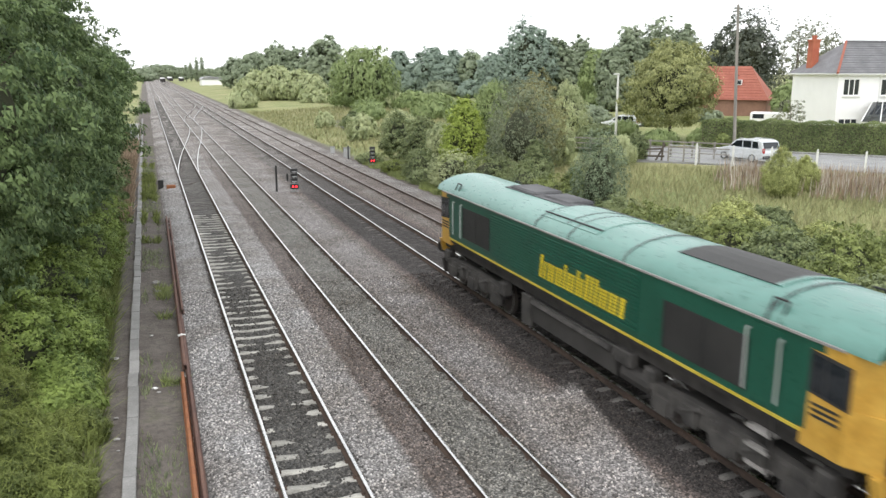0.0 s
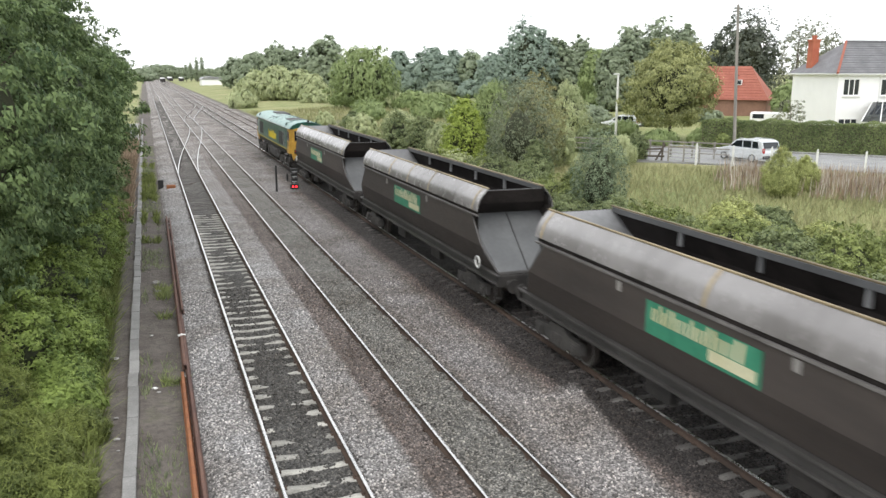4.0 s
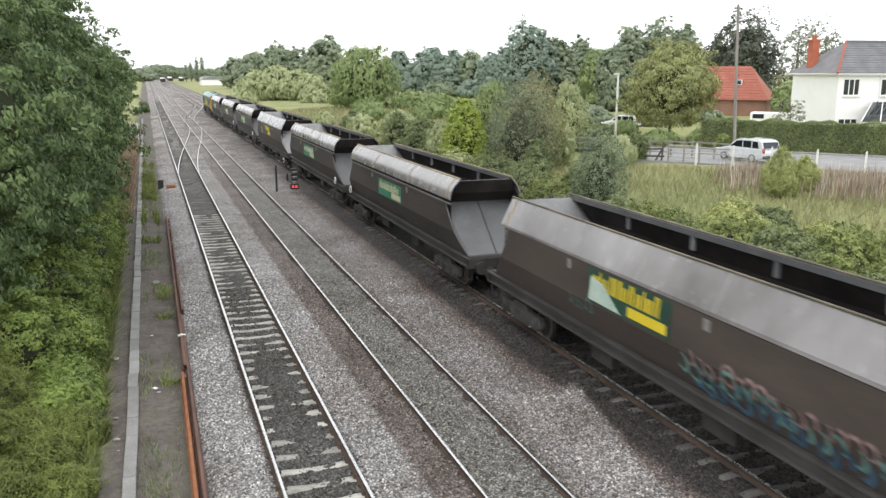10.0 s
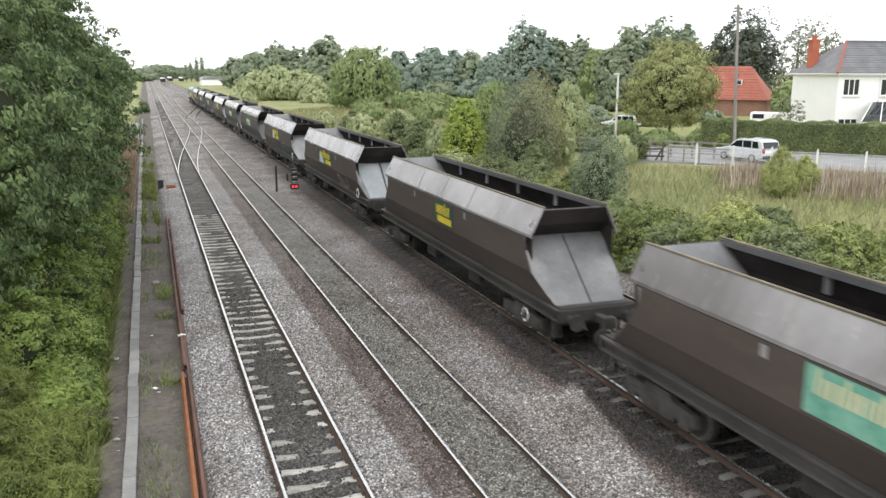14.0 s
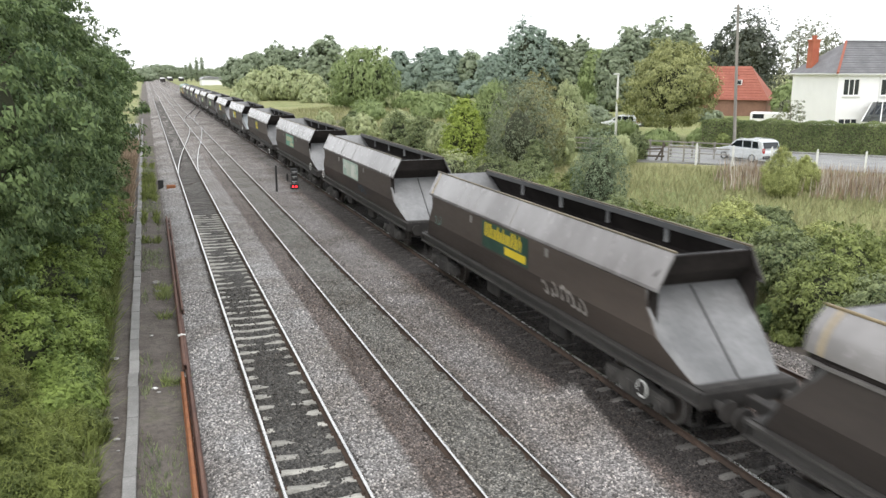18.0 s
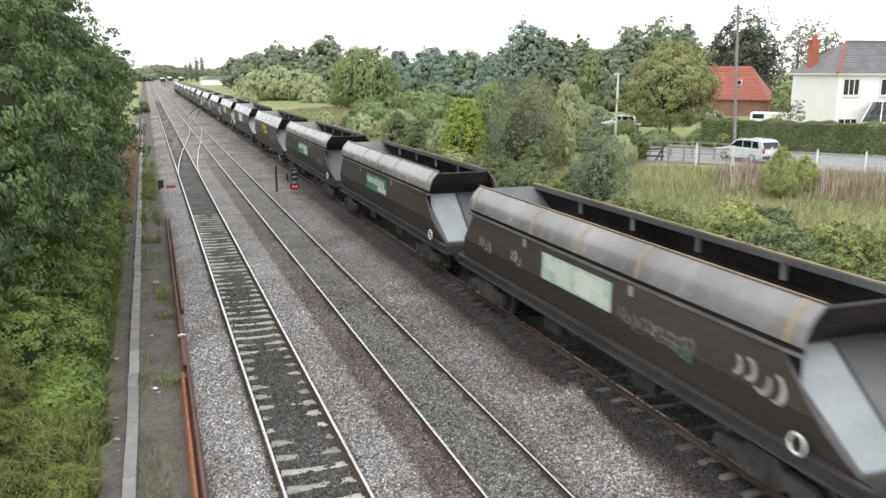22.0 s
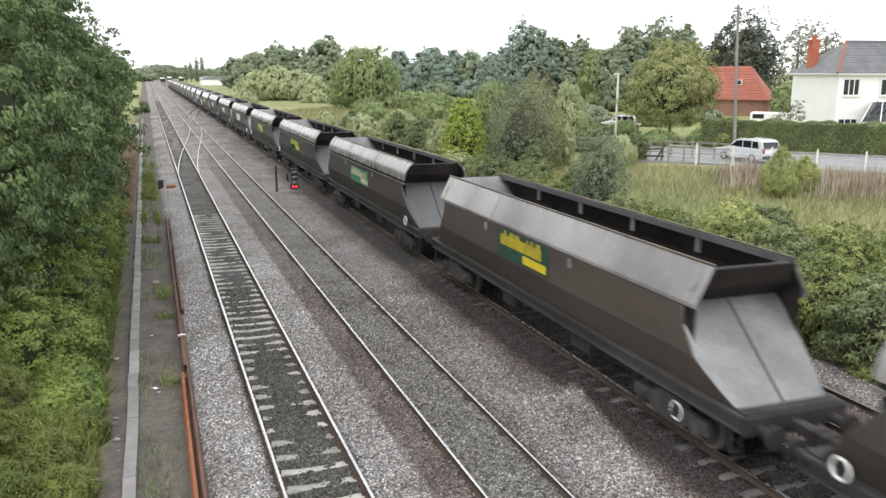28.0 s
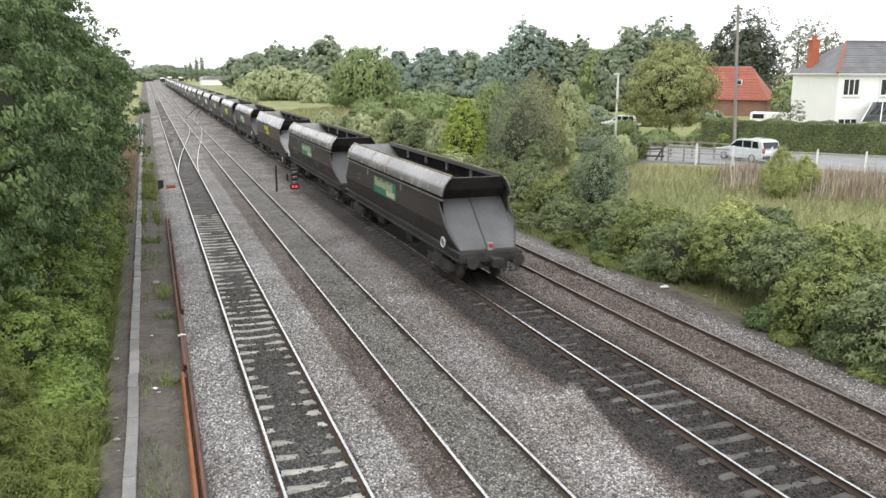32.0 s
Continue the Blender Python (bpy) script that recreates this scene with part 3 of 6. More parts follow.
gy = np.concatenate([[-800, -200, -60, -20], np.arange(-8, 120, 1.0), np.arange(120, 300, 8), [320, 400, 550, 800, 1200, 2000, 4500]])
sheet_np("ground", gx, gy, ground_z, GROUND, "structure", "rough grassland and trodden dirt beside the railway")


def lumps(X, Y, s, seed):
    """Cheap smooth unevenness from crossed waves."""
    rng = np.random.default_rng(seed)
    z = 0
    for k in range(10):
        a, f, ph = rng.uniform(0, 2 * np.pi), s * rng.uniform(0.6, 2.2), rng.uniform(0, 6.28)
        z = z + np.sin((X * np.cos(a) + Y * np.sin(a)) * f + ph)
    return z / 10 ** 0.5 / 0.71


def ballast_z(X, Y):
    prof_x = [0.30, 0.62, 0.95, 1.35, 1.72, 1.90, 2.2, 2.66, 3.1, 3.43, 3.61, 3.95, 4.5, 5.2, 5.45, 6.1, 6.9, 7.4, 8.6, 9.9, 10.4, 10.7, 11.3, 12.0, 12.3, 13.0, 13.7, 14.6, 15.6, 16.5, 17.1, 17.75]
    prof_z = [-0.40, -0.26, -0.14, -0.115, -0.115, -0.19, -0.198, -0.205, -0.198, -0.19, -0.115, -0.115, -0.15, -0.15, -0.14, -0.135, -0.14, -0.15, -0.20, -0.18, -0.17, -0.19, -0.20, -0.19, -0.17, -0.17, -0.14, -0.135, -0.14, -0.15, -0.24, -0.50]
    z = np.interp(X, prof_x, prof_z)
    crown = np.exp(-((X - TRACKS[0]) / 0.42) ** 4) * (0.050 - 0.036 * smooth(21.5, 23.5, Y)) * smooth(15.6, 16.8, Y) * (1 - smooth(38, 50, Y))
    fill = np.exp(-((X - TRACKS[2]) / 0.5) ** 4) * 0.036 * smooth(16.5, 20, Y)
    return z + crown + fill + 0.011 * lumps(X, Y, 2.6, 3) + 0.010 * lumps(X, Y, 9.0, 5)


bx = np.arange(0.30, 17.76, 0.11)
by = np.concatenate([np.arange(-45, 5, 2.5), np.arange(5, 40, 0.14), np.arange(40, 90, 0.3), np.arange(90, 240, 2.0), np.arange(240, 1000, 20)])
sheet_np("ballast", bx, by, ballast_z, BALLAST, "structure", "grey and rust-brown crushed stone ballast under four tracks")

HEAD = [(-0.07, -0.159), (0.07, -0.159), (0.07, -0.148), (0.012, -0.125), (0.010, -0.045), (0.034, -0.035), (0.036, -0.006), (0.030, 0.0), (-0.030, 0.0), (-0.036, -0.006), (-0.034, -0.035), (-0.010, -0.045), (-0.012, -0.125), (-0.07, -0.148)]


def rail_mesh(path, head_material=STEEL, side_material=RUST):
    """A flat-bottom rail along a line of (x, y), its running top bright and its sides rusty."""
    co, q, mats = [], [], []
    n = len(HEAD)
    for k, (x, y) in enumerate(path):
        x2, y2 = path[min(k + 1, len(path) - 1)]
        x1, y1 = path[max(k - 1, 0)]
        d = Vector((x2 - x1, y2 - y1, 0)).normalized()
        for u, w in HEAD:
            co.append((x + u * d.y, y - u * d.x, w))
    for k in range(len(path) - 1):
        for j in range(n):
            a, b = k * n + j, k * n + (j + 1) % n
            q.append((a, b, b + n, a + n))
            mats.append(1 if j in (6, 7, 8) else 0)
    me = mesh_np("rail", co, q, side_material)
    me.materials.append(head_material)
    me.polygons.foreach_set("material_index", mats)
    return me


def sleeper_mesh(half=1.25, mat_=SLEEPER):
    """A monoblock concrete sleeper: broad seats under the rails, waisted and lower in the middle."""
    xs = [-half, -half + 0.05, -0.98, -0.55, -0.25, 0.25, 0.55, 0.98, half - 0.05, half]
    tz = [-0.205, -0.185, -0.160, -0.162, -0.185, -0.185, -0.162, -0.160, -0.185, -0.205]
    tw = [0.085, 0.095, 0.10, 0.10, 0.085, 0.085, 0.10, 0.10, 0.095, 0.085]
    co, q = [], []
    for x, z, w in zip(xs, tz, tw):
        co += [(x, -w - 0.04, -0.36), (x, -w, z), (x, w, z), (x, w + 0.04, -0.36)]
    for k in range(len(xs) - 1):
        for j in range(3):
            a = k * 4 + j
            q.append((a, a + 4, a + 5, a + 1))
    q += [(0, 1, 2, 3), (4 * 9, 4 * 9 + 3, 4 * 9 + 2, 4 * 9 + 1)]
    return mesh_np("sleeper", co, q, mat_)


def joined(me, ys, x, name, parent, material):
    co = np.empty(len(me.vertices) * 3, dtype=np.float32)
    me.vertices.foreach_get("co", co)
    co = co.reshape(-1, 3)
    quads = np.array([list(p.vertices) for p in me.polygons])
    allco = np.concatenate([co + np.array([x, y, 0]) for y in ys])
    allq = np.concatenate([quads + i * len(co) for i in range(len(ys))])
    ob = link(name, mesh_np(name, allco, allq, material), parent)
    return tagged(ob, kind="stuff")


def clip_mesh():
    bm = bmesh.new()
    for s in (-1, 1):
        box(bm, s * 0.07 - 0.035, s * 0.07 + 0.035, -0.055, 0.055, -0.165, -0.135)
        rod(bm, (s * 0.075, -0.05, -0.13), (s * 0.115, 0.05, -0.128), 0.012, 5)
    bmesh.ops.triangulate(bm, faces=bm.faces)
    me = bpy.data.meshes.new("rail_clip")
    bm.to_mesh(me)
    bm.free()
    me.materials.append(RUST)
    return me


STRAIGHT = [-40, 0, 40, 100, 200, 400, 900]
SLEEP, CLIP = sleeper_mesh(), clip_mesh()
TRACK_OBS = []
for i, cx in enumerate(TRACKS):
    tk = thing("track_%d" % (i + 1), ["bright-railed track on exposed concrete sleepers", "bright-railed track with sleepers sunk in grey stone", "main track on dark stained sleepers under the coal train", "brown rusty track half buried in stone"][i], "railway track", kind="structure")
    TRACK_OBS.append(tk)
    for s in (-1, 1):
        top = STEEL if i < 3 else STEEL_DULL
        again("rail", rail_mesh([(cx + s * GAUGE, y) for y in STRAIGHT], top), tk)


def facing_point(x0, x1, y0, y1, n=16):
    """The line of a crossover between two tracks."""
    out = []
    for k in range(n + 1):
        t = k / n
        out.append((x0 + (x1 - x0) * (t * t * (3 - 2 * t) * 0.5 + t * 0.5), y0 + (y1 - y0) * t))
    return out


for tk, x0, x1, y0, y1 in ((TRACK_OBS[0], TRACKS[0], TRACKS[1], 65.0, 120.0), (TRACK_OBS[1], TRACKS[1], TRACKS[2], 136.0, 200.0)):
    for s in (-1, 1):
        again("switch_rail", rail_mesh([(x + s * GAUGE, y) for x, y in facing_point(x0, x1, y0, y1)]), tk)


# ---- coal hopper wagons ----
def end_y(z, kind):
    """How far the body's side runs at a height: the lip overhangs, the hopper end slopes out below it."""
    if z > 3.001:
        return 7.6
    if kind == "A":
        return 7.15 + 1.7 * (3.0 - z) / 1.84
    return 7.22 + 1.61 * max(0.0, (2.42 - z) / 1.26) ** 1.15


def slope_y(z):
    return 6.75 + (2.97 - z) * 1.165


def side_rows(prof, s, kind, grow=0.0):
    """Plate rows along one side, each running to the body's sloping ends."""
    rows = []
    for x, z in prof:
        e = end_y(z, kind) + grow
        rows.append([(s * x, y * e / 7.6, z) for y in np.linspace(-7.6, 7.6, 7)])
    return rows if s > 0 else rows[::-1]


def bogie(parent, y, wheel_me):
    bm = boxes((-1.0, 1.0, y - 0.22, y + 0.22, 0.42, 0.78), (-0.35, 0.35, y - 0.4, y + 0.4, 0.72, 0.92))
    bg = part("bogie", bm, UNDER, parent)
    for s in (-1, 1):
        b2 = bmesh.new()
        x0, x1 = sorted((s * 0.98, s * 1.16))
        prism(b2, [(y - 1.35, 0.40), (y - 1.30, 0.66), (y - 0.55, 0.70), (y - 0.40, 0.86), (y + 0.40, 0.86), (y + 0.55, 0.70), (y + 1.30, 0.66), (y + 1.35, 0.40), (y + 0.75, 0.40), (y + 0.45, 0.24), (y - 0.45, 0.24), (y - 0.75, 0.40)], "x", x0, x1)
        for d in (-1.0, 1.0):
            box(b2, s * 1.07 - 0.14, s * 1.07 + 0.14, y + d - 0.16, y + d + 0.16, 0.30, 0.60)
            rod(b2, (s * 1.0, y + d, 0.46), (s * 1.25, y + d, 0.46), 0.11, 10)
        for d in (-0.22, 0, 0.22):
            rod(b2, (s * 1.17, y + d, 0.30), (s * 1.17, y + d, 0.62), 0.06, 6)
        part("side_frame", b2, DUSTY_IRON, bg)
    for d in (-1.0, 1.0):
        again("wheelset", wheel_me, bg, pose(0, y + d, 0.46))
    return bg


def wheel_mesh(r=0.46):
    bm = bmesh.new()
    for s in (-1, 1):
        rod(bm, (s * 0.685, 0, 0), (s * 0.715, 0, 0), r + 0.028, 24)
        rod(bm, (s * 0.715, 0, 0), (s * 0.82, 0, 0), r, 24)
        rod(bm, (s * 0.82, 0, 0), (s * 0.835, 0, 0), r - 0.07, 24, r - 0.07)
        rod(bm, (s * 0.82, 0, 0), (s * 0.88, 0, 0), 0.14, 12)
        for k in range(3):
            a = k * 2.094
            rod(bm, (s * 0.83, 0.24 * math.cos(a), 0.24 * math.sin(a)), (s * 0.842, 0.24 * math.cos(a), 0.24 * math.sin(a)), 0.05, 6)
    rod(bm, (-0.75, 0, 0), (0.75, 0, 0), 0.09, 10)
    for f in bm.faces:
        c = f.calc_center_median()
        f.material_index = 1 if abs(abs(c.x) - 0.82) < 0.004 and abs(f.normal.x) > 0.9 and len(f.verts) > 12 and f.calc_area() > 0.4 else 0
    me = bpy.data.meshes.new("wheelset")
    bm.to_mesh(me)
    bm.free()
    me.materials.append(WHEEL)
    me.materials.append(TYRE)
    return me


WAGON_WHEEL = wheel_mesh()


def hopper_wagon(kind):
    """kind A: rolled top lip over a recess and a ledge; kind B: broad flat slanting top panel."""
    w = thing("hopper_wagon", "empty coal-stained brown bogie hopper wagon with pale slanting top", "wagon", "hopper wagons of the coal train")
    low = [(1.385, 3.0), (1.385, 2.6), (1.385, 2.05), (1.29, 1.80), (1.19, 1.545), (1.09, 1.29)]
    for s in (-1, 1):
        if kind == "A":
            lip = [(1.0, 3.87), (1.10, 3.77), (1.20, 3.66), (1.275, 3.555), (1.33, 3.44), (1.37, 3.32), (1.392, 3.21), (1.395, 3.14)]
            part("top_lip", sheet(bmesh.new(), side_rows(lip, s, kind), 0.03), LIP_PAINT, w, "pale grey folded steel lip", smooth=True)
            # Strip coloured black as the shade below the lip
            part("recess", sheet(bmesh.new(), side_rows([(1.33, 3.22), (1.33, 3.12), (1.33, 3.02)], s, kind, -0.05), 0.03), COAL_AND_SHADE, w, "recessed strip blackened for the shade under the lip")
            part("ledge", boxes((min(s * 1.30, s * 1.42), max(s * 1.30, s * 1.42), -7.58, 7.58, 2.97, 3.02)), LEDGE_DARK, w, "dull worn ledge")
        else:
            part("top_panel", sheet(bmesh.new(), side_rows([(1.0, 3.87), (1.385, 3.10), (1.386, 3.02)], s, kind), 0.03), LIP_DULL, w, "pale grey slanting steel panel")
        part("side_panel", sheet(bmesh.new(), side_rows(low, s, kind), 0.04), BROWN_PAINT if kind == "A" else BROWN_WARM, w)
        part("coping", boxes((min(s * 0.965, s * 1.025), max(s * 0.965, s * 1.025), -7.62, 7.62, 3.855, 3.905), bevel=0.012), EDGE if kind == "A" else EDGE_DARK, w, "worn top edge")
        part("sole_bar", prism(bmesh.new(), [(s * q, z) for q, z in ((1.08, 0.95), (1.24, 0.95), (1.24, 1.0), (1.13, 1.0), (1.13, 1.22), (1.24, 1.22), (1.24, 1.28), (1.08, 1.28))], "y", -8.95, 8.95), SOLE, w)
        part("inner_wall", sheet(bmesh.new(), [[(s * x * 0.97, y, z) for y in (-7.5, 7.5)] for x, z in ([(0.99, 3.84), (1.34, 3.2), (1.33, 2.2), (0.5, 1.3)] if s > 0 else [(0.5, 1.3), (1.33, 2.2), (1.34, 3.2), (0.99, 3.84)])], 0.01), COAL_AND_SHADE, w, "coal-blackened inside wall")
        part("inner_rail", boxes((min(s * 0.93, s * 0.962), max(s * 0.93, s * 0.962), -7.5, 7.5, 3.72, 3.86)), SHEET_GREY, w, "grey steel rail inside the top edge")
        for y in (-4.4, -1.5, 1.4, 4.3):
            part("inner_rib", boxes((min(s * 0.96, s * 1.04), max(s * 0.96, s * 1.04), y - 0.055, y + 0.055, 3.36, 3.76)), GALV, w, "pale worn stiffening rib")
        for y in (1.9, -2.6):
            part("door_gear_box", boxes((min(s * 0.9, s * 1.12), max(s * 0.9, s * 1.12), y - 0.5, y + 0.5, 0.52, 0.90), bevel=0.03), UNDER, w)
    for e in (-1, 1):
        for s in (-1, 1):
            x0, x1 = sorted((s * 1.29, s * 1.36))
            part("end_cheek", boxes((x0, x1, min(e * 6.7, e * 7.2), max(e * 6.7, e * 7.2), 2.9, 3.08)), COAL_AND_SHADE, w)
        # Overhung band set black, its shade included in the colour
        part("end_band", sheet(bmesh.new(), [[(-x, e * y_, z), (x, e * y_, z)] for x, y_, z in (((1.0, 7.56, 3.80), (1.28, 7.3, 3.35), (1.32, 6.78, 2.95)) if e > 0 else ((1.32, 6.78, 2.95), (1.28, 7.3, 3.35), (1.0, 7.56, 3.80)))], 0.03), COAL_AND_SHADE, w, "black end plate above the slope sheet")
        rows = []
        for outer, ww, z in ((1.375, 1.30, 2.98), (1.375, 1.27, 2.6), (1.375, 1.22, 2.2), (1.325, 1.16, 1.9), (1.195, 1.06, 1.55), (1.09, 0.99, 1.31)):
            y_, edge = slope_y(z), end_y(z, kind)
            rows.append([(-outer, e * edge, z)] + [(q * ww, e * y_, z) for q in (-1, -0.5, 0, 0.5, 1)] + [(outer, e * edge, z)])
        # End sheets coloured paler than the sides for their sky-facing light
        part("end_slope", sheet(bmesh.new(), rows if e < 0 else rows[::-1], 0.03), GALV if kind == "B" else SHEET_GREY, w, "sloping grey end sheet", smooth=kind == "B")
        bm = bmesh.new()
        rod(bm, (0, e * (slope_y(2.9) + 0.012), 2.9), (0, e * (slope_y(1.33) + 0.012), 1.33), 0.022, 6)
        part("end_rib", bm, BLACK, w)
        # Inner slope coloured pale for the sky light on it
        part("inner_slope", sheet(bmesh.new(), [[(-1.0, e * 7.5, 3.8), (1.0, e * 7.5, 3.8)], [(-1.3, e * 6.9, 3.1), (1.3, e * 6.9, 3.1)], [(-1.2, e * 5.2, 1.6), (1.2, e * 5.2, 1.6)]], 0.01), GALV, w, "pale inner slope, sky light in its grey")
        part("head_stock", boxes((-1.22, 1.22, min(e * 8.95, e * 9.08), max(e * 8.95, e * 9.08), 0.92, 1.28), bevel=0.012), UNDER, w)
        part("end_platform", boxes((-1.12, 1.12, min(e * 8.5, e * 9.0), max(e * 8.5, e * 9.0), 1.285, 1.315)), UNDER, w)
        for s in (-1, 1):
            bm = rods(((s * 0.87, e * 9.05, 1.03), (s * 0.87, e * 9.45, 1.03), 0.10), seg=12)
            rod(bm, (s * 0.87, e * 9.45, 1.03), (s * 0.87, e * 9.52, 1.03), 0.23, 14)
            part("buffer", bm, UNDER, w)
            part("end_step", boxes((s * 1.05 - 0.14, s * 1.05 + 0.14, e * 8.7 - 0.02, e * 8.7 + 0.12, 0.42, 0.45), (s * 1.05 - 0.14, s * 1.05 - 0.11, e * 8.7, e * 8.7 + 0.06, 0.42, 0.96), (s * 1.05 + 0.11, s * 1.05 + 0.14, e * 8.7, e * 8.7 + 0.06, 0.42, 0.96)), UNDER, w)
        part("coupler", boxes((-0.12, 0.12, min(e * 9.05, e * 9.68), max(e * 9.05, e * 9.68), 0.90, 1.12), (-0.2, 0.2, min(e * 9.5, e * 9.72), max(e * 9.5, e * 9.72), 0.84, 1.16), bevel=0.02), UNDER, w)
        part("brake_hose", rods(((0.35, e * 9.05, 0.95), (0.36, e * 9.35, 0.6), 0.025), ((0.36, e * 9.35, 0.6), (0.33, e * 9.6, 0.75), 0.025), seg=6), BLACK, w)
    for a, b in ((-4.4, -0.3), (0.3, 4.4)):
        part("hopper_chute", prism(bmesh.new(), [(-0.8, 1.2), (0.8, 1.2), (0.45, 0.42), (-0.45, 0.42)], "y", a, b), UNDER, w)
    part("floor", boxes((-1.1, 1.1, -5.3, 5.3, 1.35, 1.45)), COAL_AND_SHADE, w, "coal-dusted hopper floor")
    part("centre_sill", boxes((-0.25, 0.25, -8.95, 8.95, 0.80, 1.12)), UNDER, w)
    for y in (-6.6, 6.6):
        bogie(w, y, WAGON_WHEEL)
    return w


def side_plate(bm, y0, y1, z0, z1, x=-1.392, t=0.006):
    return box(bm, x - t, x, y0, y1, z0, z1)


def marks(w, kind, style, seed):
    """The painted panel, its plain lettering shapes, tie plates and ochre bands of one wagon."""
    rng = random.Random(seed)
    y1, y0, z0, z1 = (2.06, -1.58, 2.07, 2.80) if kind == "A" else (2.2, -1.22, 2.12, 2.96)
    if style == "half":
        y1 = 0.75
    back, ink = {"green": (PANEL_GREEN, MARK_CREAM), "dark": (PANEL_DARK, MARK_YELLOW), "yellow": (PANEL_DARK, MARK_YELLOW), "mid": (PANEL_GREEN, MARK_YELLOW), "pale": (PANEL_PALE, MARK_WHITE), "half": (PANEL_DARK, MARK_YELLOW), "teal": (PANEL_TEAL, MARK_CREAM), "white": (PANEL_GREEN, MARK_WHITE)}[style]
    plate = part("logo_panel", side_plate(bmesh.new(), y0, y1, z0, z1), back, w, {"green": "faded green panel with cream shapes", "white": "faded green panel with white shapes", "teal": "bleached teal panel with cream shapes", "pale": "washed-out pale green panel"}.get(style, "green panel with yellow shapes"))
    bm = bmesh.new()
    y, zm = y1 - 0.2, z0 + (z1 - z0) * 0.44
    tall = (z1 - z0) * 0.42
    stroke = 0.062
    while y > y0 + 0.45:
        wd = stroke * rng.choice((1.0, 1.2, 1.7))
        bars = [(0, wd, 0, tall * rng.choice((0.9, 0.9, 1.25)))]
        for c0, c1, b0, b1 in bars:
            prism(bm, [(y - c0 - b0 * 0.1, zm + b0), (y - c1 - b0 * 0.1, zm + b0), (y - c1 - b1 * 0.1, zm + b1), (y - c0 - b1 * 0.1, zm + b1)], "x", -1.404, -1.399)
        y -= wd + rng.choice((0.05, 0.075))
    part("lettering", bm, ink, plate)
    part("lower_bar", side_plate(bmesh.new(), y0 + 0.12, y0 + 0.12 + (1.5 if kind == "B" else 1.35), z0 + 0.07, z0 + 0.30, x=-1.399), ink, plate)
    if style == "dark":
        part("bleached_patch", prism(bmesh.new(), [(y1 - 0.05, z0 + 0.05), (y1 - 0.15, z1 - 0.2), (y1 - 0.7, z0 + 0.55), (y1 - 1.5, z0 + 0.03)], "x", -1.412, -1.406), PANEL_PALE, plate)
    if style == "pale":
        for q in (0.9, 1.9):
            part("bleached_patch", side_plate(bmesh.new(), y1 - q - 0.75, y1 - q, z0 + 0.06, z1 - 0.1, x=-1.406), MARK_WHITE, plate)
    for yy in (3.2, -2.4):
        part("tie_plate", side_plate(bmesh.new(), yy - 0.09, yy + 0.09, 2.70, 2.93, x=-1.392, t=0.015), LEDGE_PAINT, w)
    lip = [(1.003, 3.876), (1.105, 3.775), (1.205, 3.664), (1.28, 3.558), (1.335, 3.442), (1.376, 3.321), (1.398, 3.21), (1.401, 3.145)] if kind == "A" else [(1.0, 3.875), (1.2, 3.475), (1.388, 3.105)]
    for yy in (7.25, 2.85, 0.15, -2.55, -7.2):
        half = 0.055 if kind == "A" or yy == 7.25 else 0.035
        if rng.random() < (0.75 if kind == "A" else 0.55):
            part("paint_band", sheet(bmesh.new(), [[(-x, yy - half, z), (-x, yy + half, z)] for x, z in lip[::-1]], -0.004), OCHRE if half > 0.05 else LEDGE_PAINT, w, "faded ochre band across the lip")
    return plate


def sprayed(w, y, z, size, seed, count=5, material=SPRAY, bold=0.05):
    """Curling sprayed strokes, as flat bands on the side."""
    rng = random.Random(seed)
    for k in range(count):
        bm = bmesh.new()
        yy, zz, r = y - k * size * 0.5, z + rng.uniform(-0.1, 0.1) * size, size * rng.uniform(0.18, 0.3)
        a0, a1 = rng.uniform(0, 3), rng.uniform(4, 6)
        pts = []
        for i in range(11):
            a = a0 + (a1 - a0) * i / 10
            pts.append((yy + r * math.cos(a), zz + r * 1.2 * math.sin(a)))
        wd = size * bold
        edges = []
        for i, (yc, zc) in enumerate(pts):
            (ya, za), (yb, zb) = pts[max(i - 1, 0)], pts[min(i + 1, 10)]
            d = Vector((yb - ya, zb - za)).normalized() * wd * (0.55 + 0.45 * math.sin(math.pi * i / 10))
            edges.append([bm.verts.new((-1.398 if q > 2.05 else -1.398 + (2.05 - q) * 0.365, p_, q)) for p_, q in ((yc - d.y, zc + d.x), (yc + d.y, zc - d.x))])
        for (a, b), (c, d) in zip(edges, edges[1:]):
            bm.faces.new((a, c, d, b))
        part("sprayed_stroke", bm, material, w, "sprayed graffiti stroke")


def hand_wheel(w, e, kind):
    y, z = (8.05 if e > 0 else -7.6 if kind == "A" else -7.4), 1.45
    r, tube = (0.18, 0.03) if kind == "A" else (0.23, 0.02)
    x = -1.34
    if e == -2:
        x, y, z, r, tube = -1.2, -6.95, 0.60, 0.19, 0.022
    part("hand_wheel", ring(bmesh.new(), (x, y, z), r, tube), WHITE_RING, w, "white handbrake wheel rim")
    bm = bmesh.new()
    for k in range(3):
        a = k * 1.047
        rod(bm, (x + 0.01, y - r * math.cos(a), z - r * math.sin(a)), (x + 0.01, y + r * math.cos(a), z + r * math.sin(a)), 0.014, 6)
    rod(bm, (x + 0.01, y, z), (x + 0.22, y, z), 0.03, 6)
    part("hand_wheel_spokes", bm, UNDER, w)


